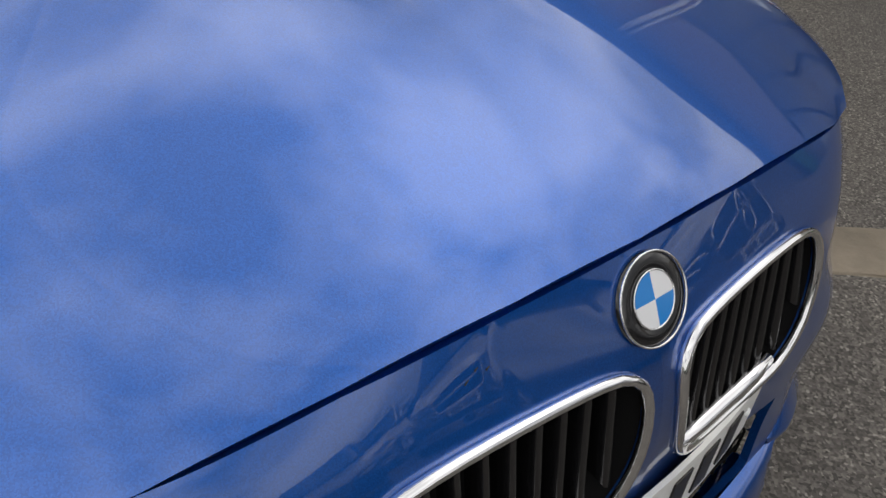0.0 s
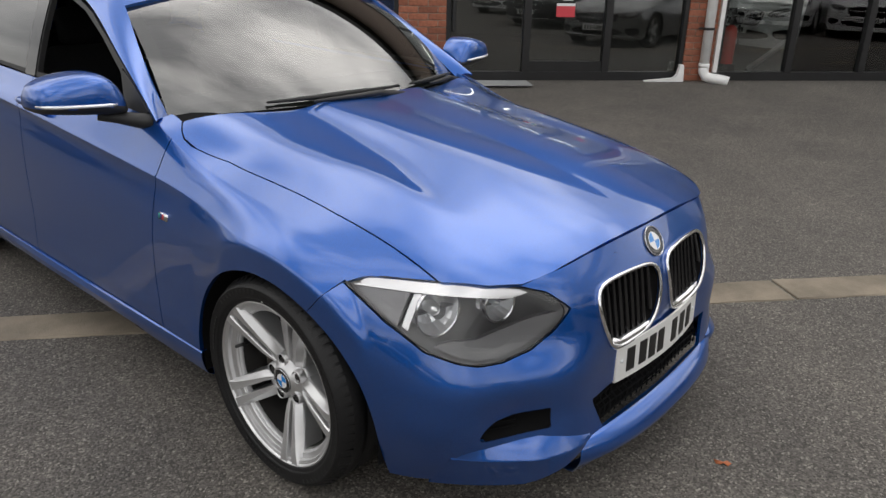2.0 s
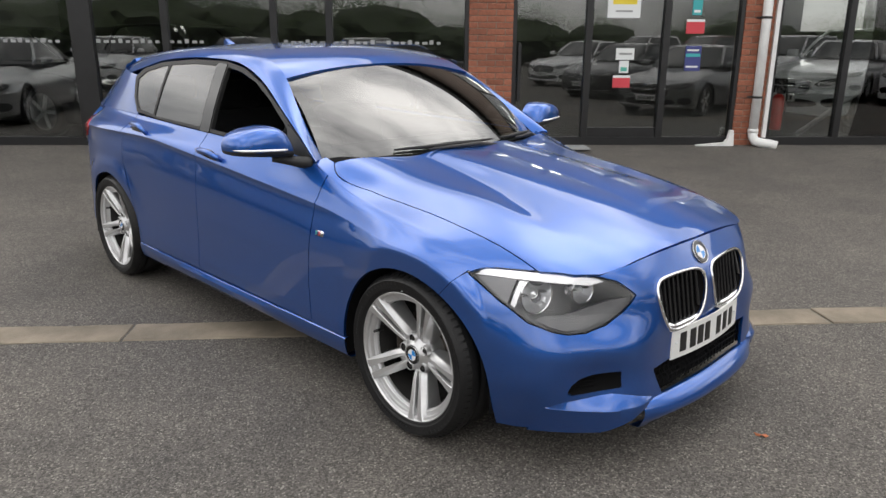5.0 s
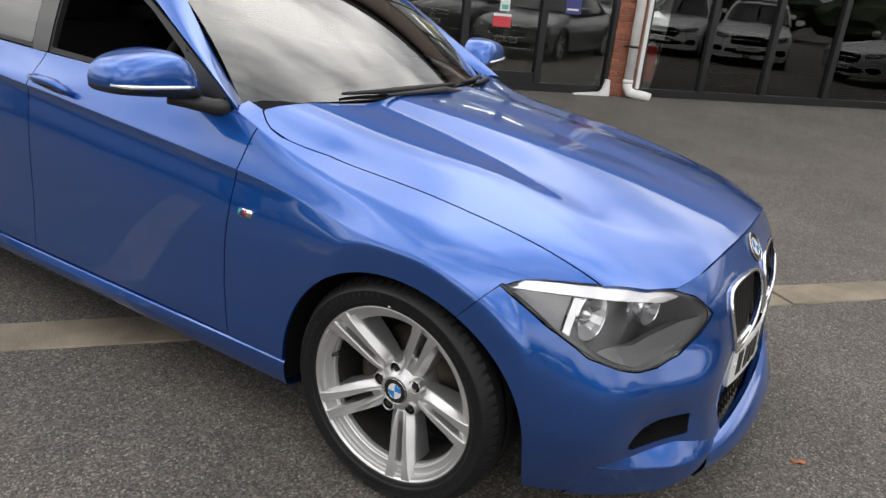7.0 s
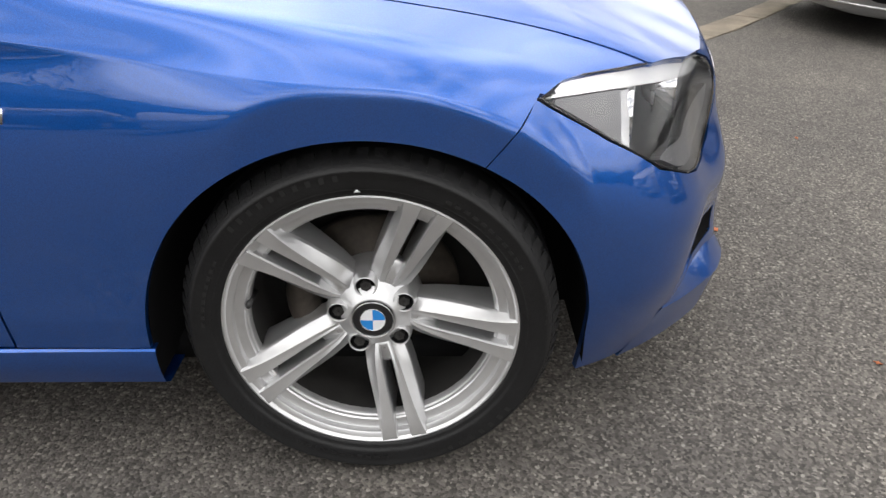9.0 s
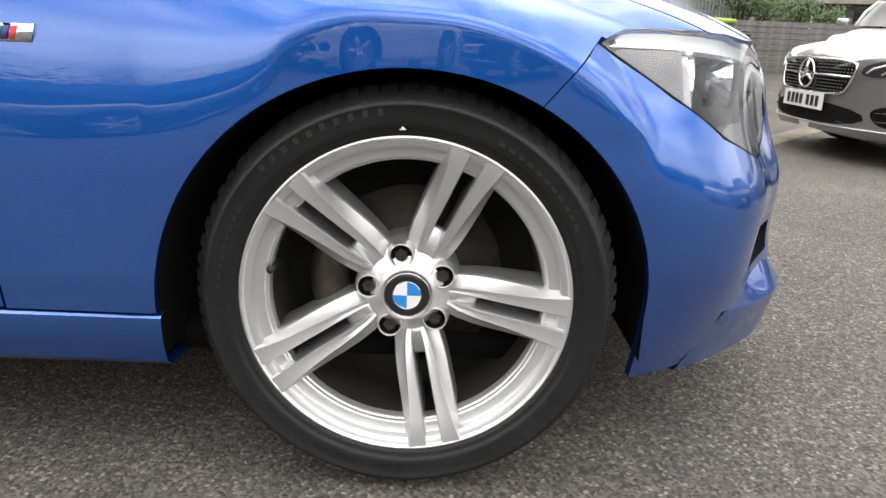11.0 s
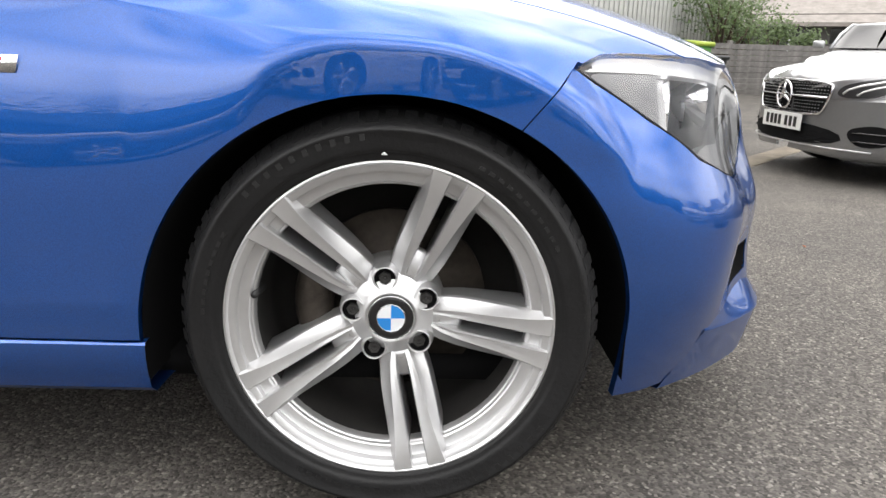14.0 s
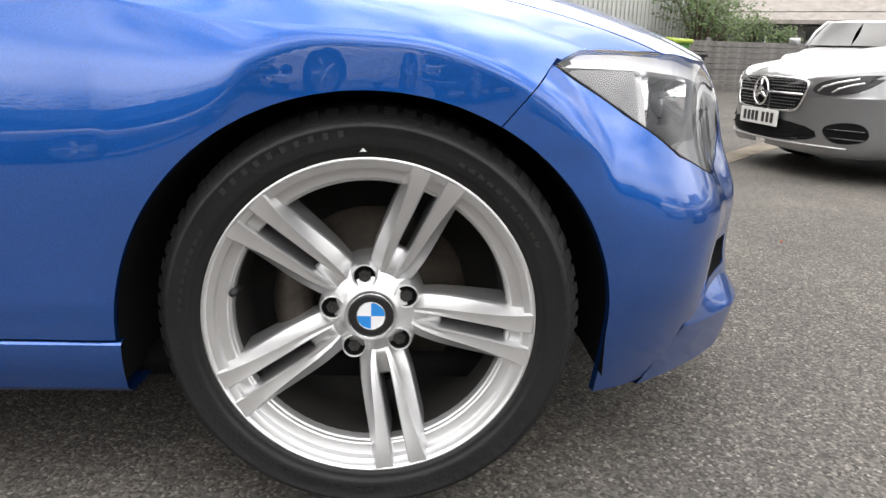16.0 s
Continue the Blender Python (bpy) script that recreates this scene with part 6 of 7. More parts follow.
# ---- other parked cars ----
def plain_car(label, paint, m, kind="saloon", face="", group="cars parked in the yard"):
    """A parked car facing +x, its front axle at the origin's x."""
    car = thing("parked_car", label, "car", m, group)
    tall = {"saloon": 0.0, "suv": 0.16, "hatch": 0.05}[kind]
    wb = {"saloon": 2.90, "suv": 2.65, "hatch": 2.6}[kind]
    tailx = -wb - (0.95 if kind == "saloon" else 0.75)
    R = 0.33 + tall * 0.12
    gx = np.concatenate([np.linspace(tailx, 0.62, 110), 0.62 + 0.222 * np.sin(np.linspace(0.04, 1, 40) * math.pi / 2)])
    zc = pchip([tailx, tailx + 0.3, -wb, -0.7, -0.3, 0.2, 0.55, 0.70, 0.775, 0.82, 0.842], np.array([0.92, 1.02, 1.03, 0.97, 0.925, 0.848, 0.782, 0.748, 0.716, 0.675, 0.62]) + tall)
    side_line = pchip([tailx, tailx + 0.12, tailx + 0.45, -wb, -0.6, 0.0, 0.35, 0.56, 0.84], [0.62, 0.76, 0.86, 0.92, 0.92, 0.915, 0.90, 0.868, 0.86])
    half = lambda x: min(float(side_line(x)), 0.865 * (max(0.0, 0.8425 - x) / 0.2825) ** 0.36 if x > 0.5 else 9)
    rows_ = []
    for x in gx:
        h, z = half(x), float(zc(x))
        sh = min(z - 0.06, 0.80 + tall * 0.8)
        lo = 0.20 + tall * 0.3 + 0.025 * max(0, (x - 0.66) / 0.18) ** 2
        ctl = np.array([(0, z), (h * 0.45, z - 0.012), (h * 0.78, z - 0.05), (h * 0.93, sh), (h * 0.985, sh - 0.12), (h, 0.55 + tall * 0.5), (h * 0.985, 0.38 + tall * 0.4), (h * 0.95, lo), (h * 0.80, lo - 0.03)])
        rows_.append(ctl)
    M = natural([0, 0.4, 0.75, 0.95, 1.1, 1.3, 1.5, 1.68, 1.85], np.linspace(0, 1.85, 60))
    P = np.stack([np.concatenate([np.full((60, 1), x), (M @ c) * (-1, 1)], 1) for x, c in zip(gx, rows_)])
    V, T = grid_sheet(P)
    if np.mean(V[:, 4]) > 0:
        T, V = T[:, ::-1], np.concatenate([V[:, :3], -V[:, 3:]], 1)
    for cx in (0.0, -wb):
        V, T = keep(V, T, -np.where(np.abs(V[:, 1]) > 0.5, arch(V[:, 0], V[:, 2], cx, R + 0.045, R), 1))
    mv = V.copy()
    mv[:, [1, 4]] *= -1
    panel("body", np.concatenate([V, mv]), np.concatenate([T, T[:, ::-1] + len(V)]), paint, car, lip=0.02)
    part("underbody", boxed((abs(tailx) + 0.55, 1.45, 0.25), (tailx / 2 + 0.1, 0, 0.33 + tall * 0.3)), DARK, car)
    # cabin: roof and glass
    x_a, x_b, x_c, x_d = (-0.55, -1.25, -2.35, -3.25) if kind == "saloon" else (-0.55, -1.15, -2.7, -3.15)
    zr, zb = 1.45 + tall * 1.3, 0.98 + tall
    ring_lo = [(x_a, 0.0), (x_a - 0.12, 0.5), (x_a - 0.30, 0.76), (x_d + 0.45, 0.76), (x_d + 0.1, 0.55), (x_d, 0.0)]
    ring_hi = [(x_b, 0.0), (x_b - 0.03, 0.4), (x_b - 0.12, 0.58), (x_c + 0.1, 0.58), (x_c - 0.05, 0.4), (x_c - 0.1, 0.0)]
    Mk = natural([0, 1, 2, 4, 5, 6], np.linspace(0, 6, 49))
    lo_, hi_ = Mk @ np.array(ring_lo), Mk @ np.array(ring_hi)
    tt_ = np.linspace(0, 1, 12)
    S = np.stack([np.stack([(1 - t) * lo_[:, 0] + t * hi_[:, 0], -((1 - t) * lo_[:, 1] + t * hi_[:, 1] + 0.03 * math.sin(t * math.pi)), np.full(49, zb + (zr - 0.06 - zb) * t)], 1) for t in tt_])
    V, T = grid_sheet(S)
    if np.mean(V[:, 4]) > 0:
        T, V = T[:, ::-1], np.concatenate([V[:, :3], -V[:, 3:]], 1)
    mv = V.copy()
    mv[:, [1, 4]] *= -1
    panel("glasshouse", np.concatenate([V, mv]), np.concatenate([T, T[:, ::-1] + len(V)]), GLOSS_BLACK, car, lip=0)
    S = np.stack([np.stack([hi_[:, 0] * (1 - t) + t * (x_b + x_c) / 2, -hi_[:, 1] * (1 - t), zr - 0.06 + 0.06 * (1 - (1 - t) ** 2.5) + 0 * hi_[:, 0]], 1) for t in tt_])
    V, T = grid_sheet(S)
    if np.mean(V[:, 5]) < 0:
        T, V = T[:, ::-1], np.concatenate([V[:, :3], -V[:, 3:]], 1)
    mv = V.copy()
    mv[:, [1, 4]] *= -1
    panel("roof", np.concatenate([V, mv]), np.concatenate([T, T[:, ::-1] + len(V)]), paint, car, lip=0)
    for sd in (-1, 1):
        part("front_pillar", tube([(x_a - 0.28, sd * 0.775, zb - 0.02), ((x_a + x_b) / 2 - 0.2, sd * 0.71, (zb + zr) / 2), (x_b - 0.12, sd * 0.60, zr - 0.055)], [0.035, 0.03, 0.03], 8), paint, car)
        part("roof_edge", tube([(x_b - 0.12, sd * 0.595, zr - 0.055), ((x_b + x_c) / 2, sd * 0.61, zr - 0.045), (x_c + 0.1, sd * 0.595, zr - 0.055), (x_d + 0.42, sd * 0.765, zb)], [0.03, 0.028, 0.03, 0.05], 8), paint, car)
        bm = boxed((0.09, 0.20, 0.13), (x_a - 0.32, sd * 0.99, zb + 0.06), None, 0.03)
        part("door_mirror", bm, paint, car)
        for cx in (0.0, -wb):
            wm = Matrix.Translation((cx, 0, R)) @ Matrix.Rotation(0 if sd < 0 else math.pi, 4, "Z")
            bm = lathe([(R * 0.70, 0.86), (R * 0.76, 0.885), (R * 0.9, 0.89), (R, 0.86), (R, 0.70), (R * 0.7, 0.68)], 40)
            bm.transform(wm)
            tyre = part("tyre", bm, RUBBER, car)
            bm = lathe([(R * 0.74, 0.875), (R * 0.70, 0.87), (R * 0.66, 0.84), (R * 0.64, 0.76), (0.06, 0.77), (0.001, 0.77)], 40)
            bm.transform(wm)
            part("rim", bm, HEAD_GREY, tyre)
            for k in range(5):
                bm = boxed((R * 0.60, 0.03, 0.05), (R * 0.36, -0.862, 0), None, 0.008)
                bm.transform(wm @ Matrix.Rotation(radians(72 * k), 4, "Y"))
                part("spoke", bm, SATIN, tyre)
    # face: lamps, grille, bumper, plate
    nose_rows = P[-75:]
    nose_z = np.linspace(0.2, 1.0, 81) + tall
    reach = []
    for z in nose_z:
        wide = []
        for row in nose_rows:
            k = int(np.argmax(row[:, 2]))
            wide.append(float(np.interp(-z, -row[k:, 2], -row[k:, 1])) if z < row[k, 2] else 0.0)
        wide = np.maximum.accumulate(np.array(wide)[::-1]) + np.arange(75) * 1e-7
        reach.append((wide, nose_rows[::-1, 0, 0]))

    def nx(y, z):
        """How far the nose reaches at y, z."""
        q = min(79.999, max(0.0, (z - nose_z[0]) / 0.01))
        i = int(q)
        return sum(float(np.interp(abs(y), *reach[j])) * f for j, f in ((i, i + 1 - q), (i + 1, q - i)))

    t = tall

    def patch(name, outline, mat, out, parent, lab=""):
        """A plate that follows the rounded nose."""
        bm = bmesh.new()
        o = rounded(outline, 2)
        cy, cz = o.mean(0)
        rings = [[bm.verts.new((nx(y, z) - 0.05, y, z)) for y, z in o]]
        for k in (1, 0.75, 0.5, 0.25):
            rings.append([bm.verts.new((nx(cy + (y - cy) * k, cz + (z - cz) * k) + out, cy + (y - cy) * k, cz + (z - cz) * k)) for y, z in o])
        c0 = bm.verts.new((nx(cy, cz) + out, cy, cz))
        for ra, rb in zip(rings, rings[1:]):
            for i in range(len(o)):
                j = (i + 1) % len(o)
                bm.faces.new((ra[i], ra[j], rb[j], rb[i]))
        for i in range(len(o)):
            bm.faces.new((rings[-1][i], rings[-1][(i + 1) % len(o)], c0))
        bmesh.ops.recalc_face_normals(bm, faces=bm.faces)
        return part(name, bm, mat, parent, lab, smooth=False)

    for sd in (-1, 1):
        hl = patch("headlamp", [(sd * 0.49, 0.575 + t), (sd * 0.50, 0.64 + t), (sd * 0.64, 0.685 + t), (sd * 0.80, 0.712 + t), (sd * 0.845, 0.70 + t), (sd * 0.80, 0.62 + t), (sd * 0.66, 0.570 + t)], HEAD_BLACK, 0.012, car)
        part("light_strip", tube([(nx(y, z + t) + 0.010, sd * y, z + t) for y, z in ((0.53, 0.595), (0.56, 0.625), (0.64, 0.655), (0.74, 0.682))], 0.008, 6), BROW, hl)
        part("light_strip", tube([(nx(y, z + t) + 0.010, sd * y, z + t) for y, z in ((0.62, 0.590), (0.65, 0.615), (0.71, 0.640), (0.77, 0.658))], 0.007, 6), BROW, hl)
        patch("side_intake", [(sd * 0.57, 0.36 + t), (sd * 0.70, 0.41 + t), (sd * 0.82, 0.40 + t), (sd * 0.84, 0.29 + t), (sd * 0.66, 0.255 + t)], DARK, 0.006, car)
        for zz in (0.30, 0.355):
            part("intake_slat", tube([(nx(y, zz + t) + 0.010, sd * y, zz + t) for y in (0.63, 0.69, 0.75, 0.82)], 0.007, 6), GLOSS_BLACK, car)
    patch("lower_intake", [(-0.52, 0.385 + t), (0.52, 0.385 + t), (0.58, 0.245 + t), (-0.58, 0.245 + t)], DARK, 0.006, car)
    part("splitter", tube([(nx(y, 0.24 + t) + 0.012, y, 0.238 + t) for y in np.linspace(-0.74, 0.74, 15)], 0.006, 6), SATIN, car)
    gr = patch("grille", [(-0.44, 0.662 + t), (0.44, 0.662 + t), (0.445, 0.60 + t), (0.40, 0.475 + t), (0.33, 0.452 + t), (-0.33, 0.452 + t), (-0.40, 0.475 + t), (-0.445, 0.60 + t)], DARK, 0.008, car)
    rim_pts = [Vector((nx(y, z) + 0.012, y, z)) for y, z in rounded([(-0.45, 0.670 + t), (0.45, 0.670 + t), (0.455, 0.60 + t), (0.41, 0.470 + t), (0.335, 0.442 + t), (-0.335, 0.442 + t), (-0.41, 0.470 + t), (-0.455, 0.60 + t)], 2)]
    part("grille_frame", tube(rim_pts, 0.010, 6, closed=True), CHROME, gr)
    part("grille_bar", tube([(nx(y, 0.57 + t) + 0.018, y, 0.565 + t) for y in (-0.43, -0.2, 0.2, 0.43)], 0.009, 6), CHROME, gr)
    ring_ = [Vector((nx(0, 0.56 + t) + 0.035, 0.094 * math.cos(a), 0.565 + t + 0.094 * math.sin(a))) for a in [2 * math.pi * i / 28 for i in range(28)]]
    if face == "star":
        em = part("emblem", tube(ring_, 0.009, 8, closed=True), CHROME, gr, "round chrome emblem")
        for a in (90, 210, 330):
            part("emblem_arm", tube([(nx(0, 0.56 + t) + 0.038, 0, 0.565 + t), (nx(0, 0.56 + t) + 0.035, 0.092 * math.cos(radians(a)), 0.565 + t + 0.092 * math.sin(radians(a)))], [0.022, 0.006], 6), CHROME, em)
        for zz in (0.468, 0.490, 0.512, 0.534, 0.590, 0.612, 0.634, 0.652):
            for y in np.linspace(-0.42, 0.42, 31):
                if abs(y) > 0.425 - max(0.0, 0.60 - zz) * 0.4 or math.hypot(y, zz - 0.565) < 0.09:
                    continue
                part("grille_pin", boxed((0.006, 0.0045, 0.0045), (nx(y, zz + t) + 0.010, y, zz + t), Matrix.Rotation(0.785, 4, "X")), SATIN, gr, smooth=False)
    pl_ = part("number_plate", boxed((0.008, 0.52, 0.111), (nx(0, 0.4 + t) + 0.03, 0, 0.385 + t), None, 0.002), PLATE, car, smooth=False)
    for y in (-0.19, -0.13, -0.075, -0.02, 0.07, 0.13, 0.19):
        part("plate_bar", boxed((0.004, 0.036, 0.07), (nx(0, 0.4 + t) + 0.035, y, 0.385 + t)), INK, pl_, smooth=False)
    return car


def far_xy(bearing, dist):
    b = radians(bearing)
    return Vector((0.055 + dist * math.sin(b), -1.855 + dist * math.cos(b), 0))


PAINT_GREY = car_paint("grey_silver_paint", (0.25, 0.253, 0.26), 0.8, 0.36)
PAINT_BLACK = car_paint("black_paint", (0.012, 0.012, 0.014), 0.2, 0.3)
PAINT_SILVER = car_paint("silver_paint", (0.42, 0.43, 0.44), 0.7, 0.3)
PAINT_RED = car_paint("dark_red_paint", (0.10, 0.008, 0.010), 0.5, 0.3)
PAINT_WHITE = material("white_car_paint", (0.72, 0.73, 0.74), 0.3, coat=1.0, vary=0.02, scale=3)
GREY_AT = Matrix.Translation((3.47, 3.48, rise(3.47, 3.48))) @ Matrix.Rotation(radians(183), 4, "Z")
plain_car("silver-grey saloon with a round chrome emblem in its black grille", PAINT_GREY, GREY_AT, "saloon", "star")
plain_car("silver saloon parked behind the grey one", PAINT_SILVER, Matrix.Translation(far_xy(30.3, 14.0)) @ Matrix.Rotation(radians(228), 4, "Z"), "saloon")
for lab, pt, x, y, ang, kd, fc in (
        ("black saloon with a round chrome emblem", PAINT_BLACK, 6.6, 0.2, 186, "saloon", "star"),
        ("white saloon with a round chrome emblem", PAINT_WHITE, 9.6, -2.9, 188, "saloon", "star"),
        ("silver people carrier behind the saloons", PAINT_SILVER, 9.6, 3.4, 200, "suv", ""),
        ("white off-roader in the back row", PAINT_WHITE, 13.0, 2.2, 205, "suv", ""),
        ("dark red off-roader in the back row", PAINT_RED, 14.2, -0.8, 205, "suv", ""),
        ("white off-roader in the back row", PAINT_WHITE, 15.8, -4.0, 205, "suv", ""),
        ("white hatchback in the row by the fence", PAINT_WHITE, 8.4, 7.6, 178, "hatch", ""),
        ("white hatchback in the row by the fence", PAINT_WHITE, 8.9, 5.5, 182, "hatch", ""),
        ("white off-roader in the row by the fence", PAINT_WHITE, 13.0, 7.2, 180, "suv", ""),
        ("silver hatchback parked in the yard", PAINT_SILVER, 5.4, -8.8, 160, "hatch", ""),
        ("black hatchback parked in the yard", PAINT_BLACK, 1.9, -10.6, 150, "hatch", ""),
        ("white hatchback parked in the yard", PAINT_WHITE, -1.8, -11.4, 140, "hatch", ""),
        ("black estate parked in the yard", PAINT_BLACK, -5.6, -10.2, 135, "saloon", ""),
        ("silver saloon parked by the shop windows", PAINT_SILVER, -7.4, -4.2, 130, "saloon", "")):
    plain_car(lab, pt, Matrix.Translation((x, y, rise(x, y))) @ Matrix.Rotation(radians(ang), 4, "Z"), kd, fc)
for lab, pt, s, d, ang, kd in (("white compact hatchback in the showroom", PAINT_WHITE, 2.5, -2.7, -150, "hatch"), ("dark coupe in the showroom", PAINT_BLACK, 5.2, -1.6, -140, "saloon"), ("black saloon in the showroom", PAINT_BLACK, -8.6, -1.5, -25, "saloon"), ("black hatchback in the showroom", PAINT_BLACK, -6.2, -2.2, -30, "hatch")):
    plain_car(lab, pt, FRONT @ Matrix.Translation((s, -d, 0.012)) @ Matrix.Rotation(radians(ang), 4, "Z"), kd, group="cars in the showroom")

# ---- far side: fence, bin, bushes, house ----
def far_at(bearing, dist, z=0.0):
    """A place seen from beside the front wheel, by its bearing from +y towards +x."""
    b = radians(bearing)
    return Vector((0.055 + dist * math.sin(b), -1.855 + dist * math.cos(b), z))


fence = thing("fence", "weathered grey timber fence of flat boards", "fence")
fa, fb = far_at(14, 15.5), far_at(44, 24)
along = (fb - fa).normalized()
ang = math.atan2(along.y, along.x)
length = (fb - fa).length
board_bm = boxed((2.4, 0.025, 0.106), (0, 0, 0), None, 0.004)
board_me = bpy.data.meshes.new("board")
board_bm.to_mesh(board_me)
board_bm.free()
board_me.materials.append(WOOD_GREY)
for i in range(int(length / 2.4) + 1):
    p = fa + along * (2.4 * i)
    part("fence_post", boxed((0.09, 0.09, 1.12), p + Vector((0, 0, 0.56)), Matrix.Rotation(ang, 4, "Z"), 0.008), WOOD_GREY, fence, smooth=False)
    for k in range(9):
        o = new("board", board_me)
        o.parent = fence
        q = p + along * 1.2 + Vector((0, 0, 0.085 + 0.115 * k)) + Vector((along.y, -along.x, 0)) * (0.055 + random.uniform(-0.006, 0.006))
        o.matrix_basis = Matrix.Translation(q) @ Matrix.Rotation(ang + random.uniform(-0.004, 0.004), 4, "Z") @ Matrix.Rotation(random.uniform(-0.006, 0.006), 4, "Y")

def wheelie_bin(label, at, turn, body_mat, lid_mat, size):
    """A tall wheeled bin: tapered body with a rim, a lid with a front lip, two wheels."""
    bin_ = thing("wheelie_bin", label, "bin", Matrix.Translation(at) @ Matrix.Rotation(radians(turn), 4, "Z") @ Matrix.Scale(size, 4), "bins by the fence")
    bm = boxed((0.66, 0.68, 1.14), (0, 0, 0.62), None, 0.02)
    for v in bm.verts:
        k = 0.8 + 0.17 * v.co.z
        v.co.x, v.co.y = v.co.x * k, v.co.y * k
    part("bin_body", bm, body_mat, bin_)
    part("bin_rim", boxed((0.74, 0.76, 0.05), (0, 0, 1.19), None, 0.012), body_mat, bin_)
    part("bin_lid", boxed((0.74, 0.80, 0.10), (0, -0.02, 1.26), Matrix.Rotation(radians(4), 4, "X"), 0.04), lid_mat, bin_)
    for sx in (-0.26, 0.26):
        bm = lathe([(0.001, 0.03), (0.10, 0.03), (0.10, -0.03), (0.001, -0.03)], 20)
        bm.transform(Matrix.Translation((sx, 0.28, 0.10)) @ Matrix.Rotation(radians(90), 4, "Z"))
        part("bin_wheel", bm, BLACK_TRIM, bin_)


BIN_GREEN = material("green_bin_plastic", (0.07, 0.26, 0.03), 0.5, vary=0.1, scale=6)
wheelie_bin("green wheeled bin with a lime green lid", far_at(19.0, 15.4), 30, BIN_GREEN, LIME, 0.82)
wheelie_bin("black wheeled bin beside the green one", far_at(20.5, 15.6), 25, BIN_BLACK, BIN_BLACK, 0.62)


def leafy(name, label, category, at, height, radius, trunk_h, seed, n=2600):
    """Trunk, limbs and a crown of many small leaves in uneven clumps."""
    rnd = random.Random(seed)
    tree = thing(name, label, category, Matrix.Translation(at))
    limbs = bmesh.new()
    tips = []
    for k in range(9):
        a, tilt = rnd.uniform(0, 6.28), rnd.uniform(0.15, 0.75)
        l = (height - trunk_h) * rnd.uniform(0.5, 0.95)
        base = Vector((0, 0, trunk_h * rnd.uniform(0.6, 1.0)))
        tip = base + Vector((math.cos(a) * math.sin(tilt) * radius * 1.3, math.sin(a) * math.sin(tilt) * radius * 1.3, l * math.cos(tilt)))
        mid_ = (base + tip) / 2 + Vector((rnd.uniform(-0.1, 0.1), rnd.uniform(-0.1, 0.1), 0.1))
        b2 = tube([base, mid_, tip], [0.05 * radius, 0.03 * radius, 0.01 * radius], 6)
        me = bpy.data.meshes.new("tmp")
        b2.to_mesh(me)
        b2.free()
        limbs.from_mesh(me)
        bpy.data.meshes.remove(me)
        tips += [tip, mid_ * 0.4 + tip * 0.6]
    b2 = tube([(0, 0, 0), (0.03, 0, trunk_h * 0.6), (0, 0.02, trunk_h * 1.1)], [0.10 * radius, 0.08 * radius, 0.06 * radius], 8)
    me = bpy.data.meshes.new("tmp")
    b2.to_mesh(me)
    b2.free()
    limbs.from_mesh(me)
    bpy.data.meshes.remove(me)
    part("trunk", limbs, BARK, tree)
    verts, faces = [], []
    for k in range(n):
        c = tips[rnd.randrange(len(tips))]
        s_ = radius * 0.42
        p = c + Vector((rnd.gauss(0, s_), rnd.gauss(0, s_), rnd.gauss(0, s_ * 0.8)))
        if p.z < 0.15:
            continue
        l = rnd.uniform(0.05, 0.11) * max(1.0, radius * 0.65)
        d = Vector((rnd.gauss(0, 1), rnd.gauss(0, 1), rnd.gauss(0, 0.6))).normalized()
        e = d.orthogonal().normalized()
        i = len(verts)
        verts += [p, p + d * l * 0.5 + e * l * 0.3, p + d * l, p + d * l * 0.5 - e * l * 0.3]
        faces.append((i, i + 1, i + 2, i + 3))
    # solid core, its dark green painting the shade between the leaves
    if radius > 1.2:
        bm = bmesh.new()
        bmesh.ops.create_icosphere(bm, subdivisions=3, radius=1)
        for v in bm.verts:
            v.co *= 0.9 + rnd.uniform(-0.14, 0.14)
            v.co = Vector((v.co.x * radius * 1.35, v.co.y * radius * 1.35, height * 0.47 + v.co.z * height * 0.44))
        part("inner_foliage", bm, LEAF_SHADED, tree, smooth=False)
    me = bpy.data.meshes.new("crown")
    me.from_pydata([tuple(v) for v in verts], [], faces)
    me.materials.append(LEAF)
    crown = new("crown", me)
    crown.parent = tree
    tagged(crown, kind="stuff")
    return tree


leafy("bush", "dense green bush behind the fence", "bush", far_at(21.0, 18.5), 3.0, 0.9, 0.8, 3)
leafy("bush", "dense green bush behind the fence", "bush", far_at(21.9, 19.8), 2.6, 0.7, 0.6, 5)
leafy("shrub", "light green shrub over the fence top", "bush", far_at(24.5, 17.6), 1.75, 0.35, 0.9, 8, 900)
leafy("shrub", "light green shrub over the fence top", "bush", far_at(26.5, 18.0), 1.6, 0.3, 0.9, 9, 600)
for k in range(22):
    h = 2.3 + 0.9 * ((k * 7) % 5) / 5 + (1.2 if k >= 9 else 0)
    leafy("tree", "low green tree in the hedge round the yard", "tree", far_at(58 + 8.5 * k, 29 + (k * 3) % 4), h, h * 0.75, h * 0.2, 20 + k, 4200)

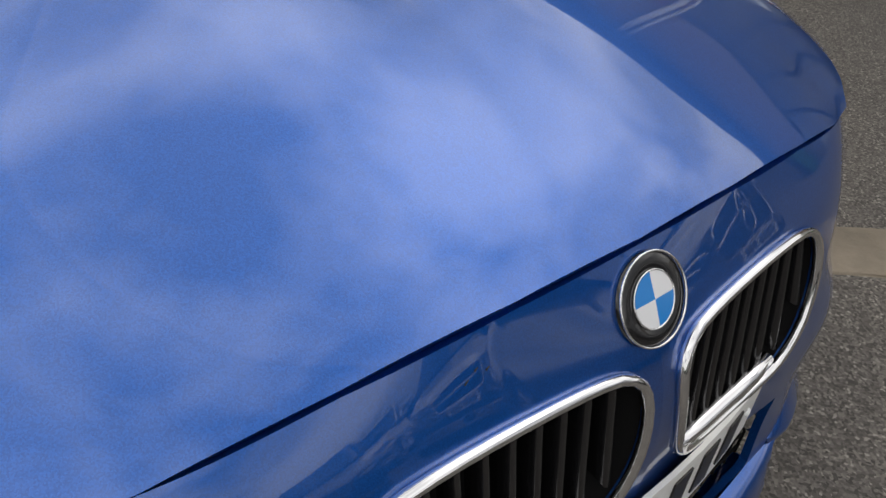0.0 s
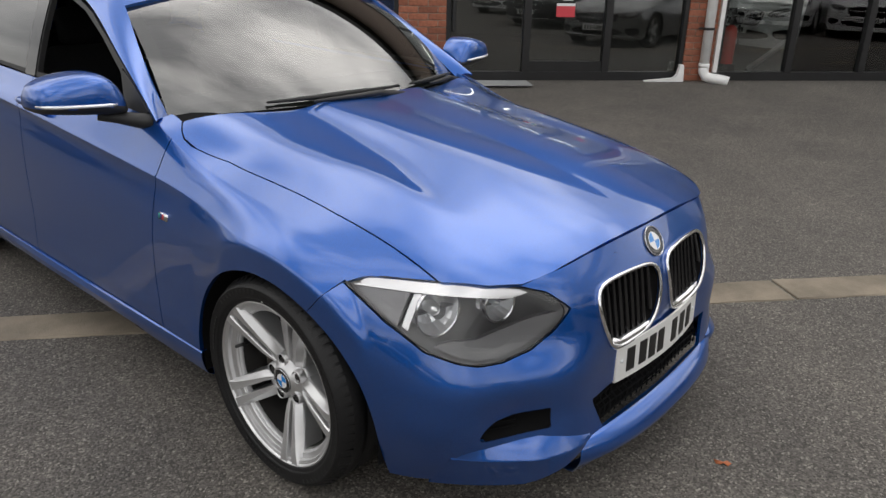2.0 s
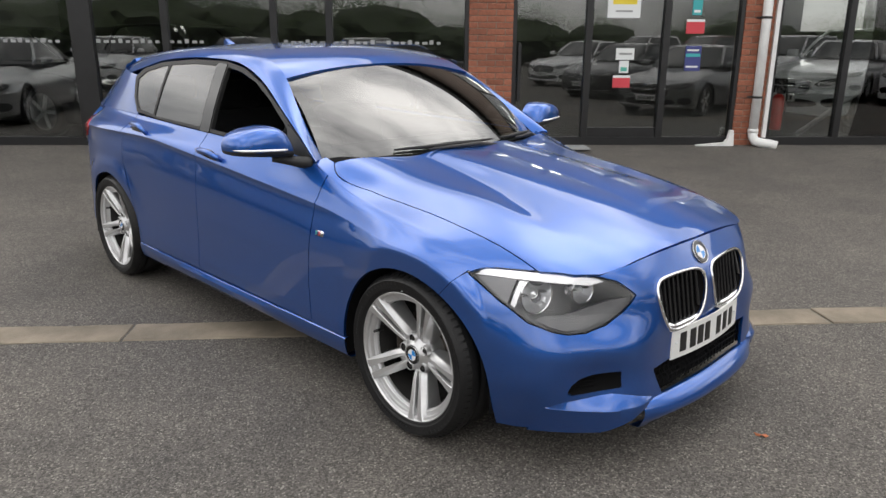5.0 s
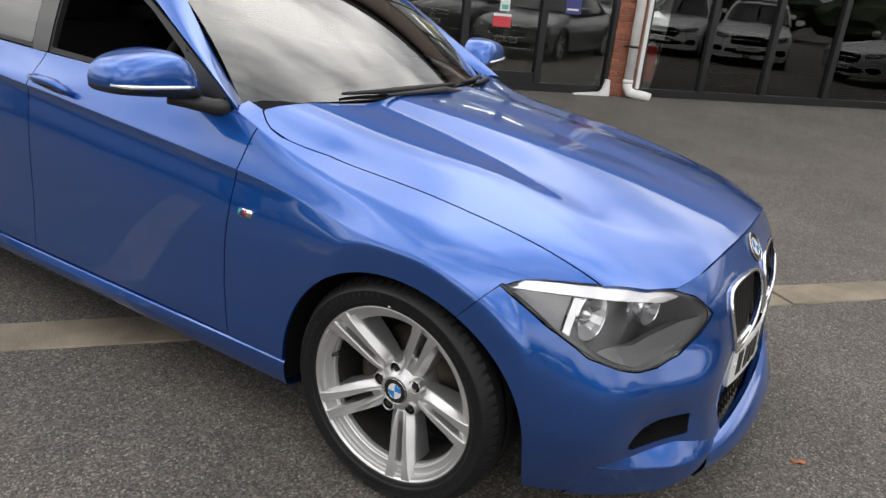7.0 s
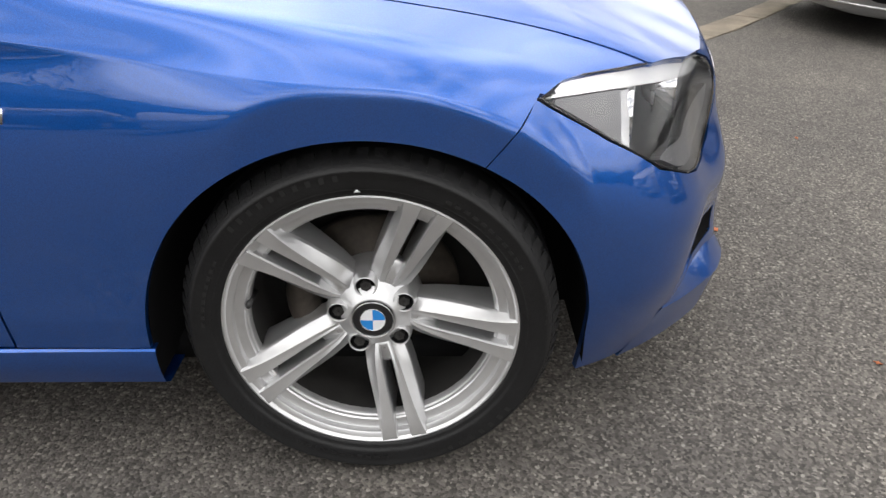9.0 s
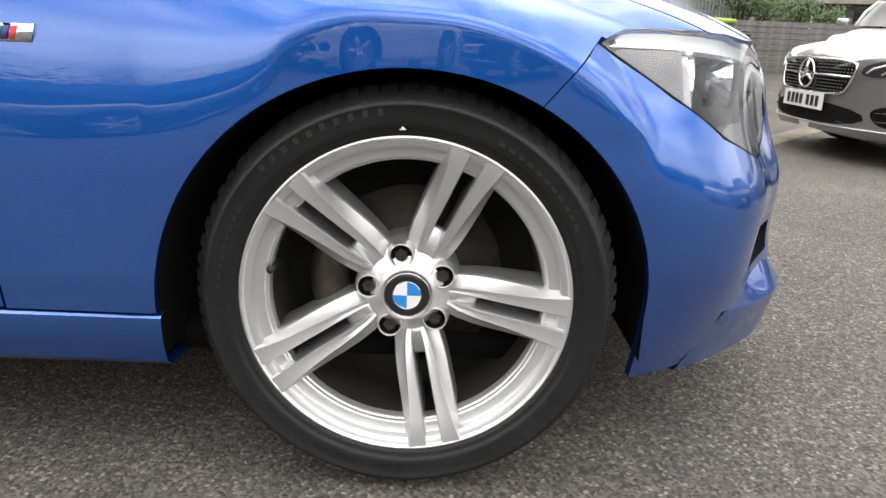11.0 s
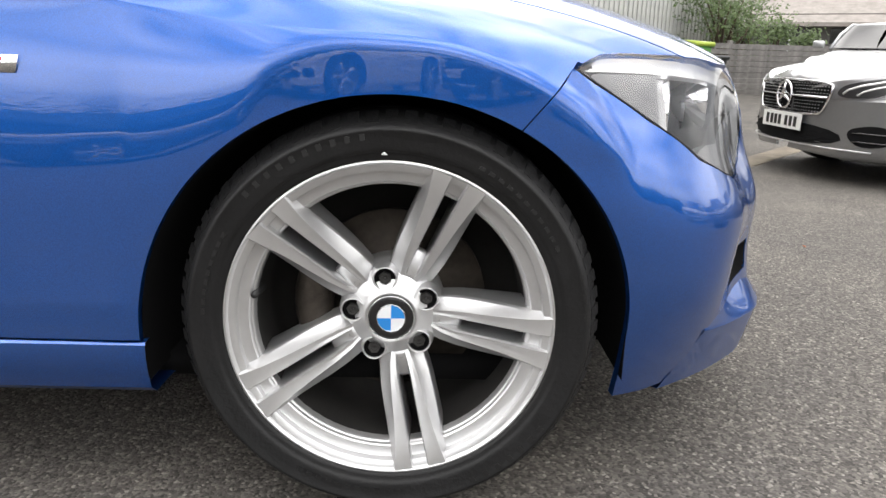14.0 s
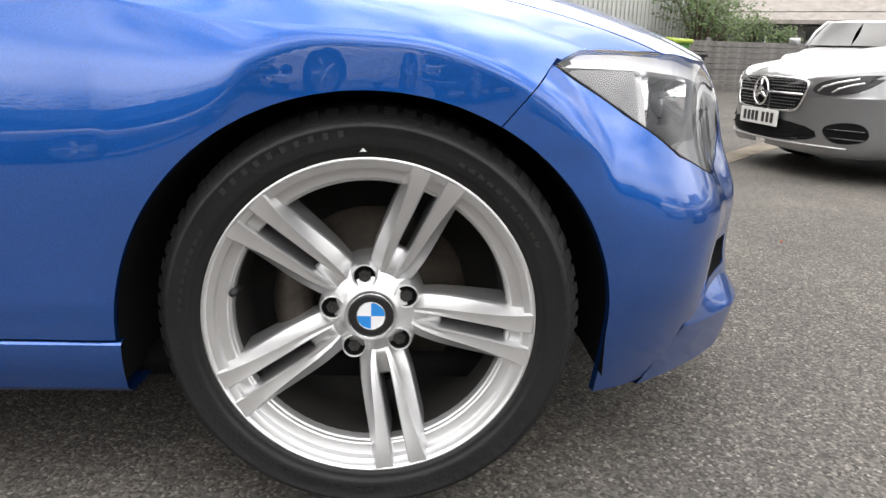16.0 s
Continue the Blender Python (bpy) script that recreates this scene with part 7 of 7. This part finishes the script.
DARK_RENDER = material("dark_house_render", (0.11, 0.105, 0.10), 0.85, vary=0.2, scale=2)
house = thing("house", "low building with a grey slate roof and dark windows", "building", Matrix.Translation(far_at(33, 33)) @ Matrix.Rotation(radians(-33), 4, "Z"))
part("wall", boxed((26, 7, 2.6), (0, 3.5, 1.3)), DARK_RENDER, house, smooth=False)
bm = prism([(-0.6, 2.25), (3.5, 4.4), (7.6, 2.25), (7.6, 2.1), (-0.6, 2.1)], 27, Matrix.Translation((13.5, 0, 0)) @ Matrix.Rotation(radians(90), 4, "Z"))
part("roof", bm, SLATE, house, smooth=False)
for k in range(11):
    w = part("window", boxed((1.5, 0.08, 0.95), (-11 + 2.2 * k, -0.02, 1.55), None, 0.01), GLOSS_BLACK, house, smooth=False)
    part("window_frame", boxed((0.06, 0.04, 0.95), (-11 + 2.2 * k, -0.075, 1.55)), PAPER_WHITE, w, smooth=False)

# small things on the tarmac
SLATE_DARK = material("dark_tar", (0.02, 0.019, 0.018), 0.8, vary=0.3, scale=30)


def flat_leaf(at, size, rz, name="fallen_leaf", mat=LEAF_DRY, label="small orange fallen leaf on the tarmac"):
    bm = bmesh.new()
    n_ = 9
    c = bm.verts.new((0, 0, 0.004))
    ring_ = []
    for i in range(n_):
        a = 2 * math.pi * i / n_
        r = size * (0.5 + 0.25 * math.cos(2 * a) + 0.1 * math.sin(5 * a))
        ring_.append(bm.verts.new((r * math.cos(a), r * 0.7 * math.sin(a), 0.003 + 0.004 * math.sin(3 * a))))
    for i in range(n_):
        bm.faces.new((c, ring_[i], ring_[(i + 1) % n_]))
    bm.transform(Matrix.Translation((at[0], at[1], 0.002)) @ Matrix.Rotation(rz, 4, "Z"))
    ob = part(name, bm, mat)
    sol = ob.modifiers.new("thickness", "SOLIDIFY")
    sol.thickness = 0.0015
    return tagged(ob, label, "leaf")


flat_leaf((0.943, 0.099), 0.035, 0.5)
flat_leaf((1.55, 0.9), 0.016, 1.5)
flat_leaf((-5.14, -0.49), 0.13, 0.9, "tar_spot", SLATE_DARK, "small dark tar spot on the tarmac")
flat_leaf((1.10, -0.55), 0.014, 2.4)
flat_leaf((1.75, 0.25), 0.016, 0.2)

# bricks of the piers, last
for k, ((s0, s1), pier) in enumerate(zip(PIERS[:2], piers[:2])):
    z, course = 0.035, 0
    while z < TOP - 0.03:
        full, s = 0.215, s0
        first = True
        while s < s1 - 0.02:
            w = 0.102 if first and course % 2 else full
            w = min(w, s1 - s)
            first = False
            if w > 0.03:
                o = new("brick", brick_mesh(round(w, 3)))
                o.parent = pier
                o.matrix_basis = FRONT @ Matrix.Translation((s + w / 2, 0.046 + random.uniform(-0.001, 0.001), z))
            s += w + 0.010
        z += 0.075
        course += 1
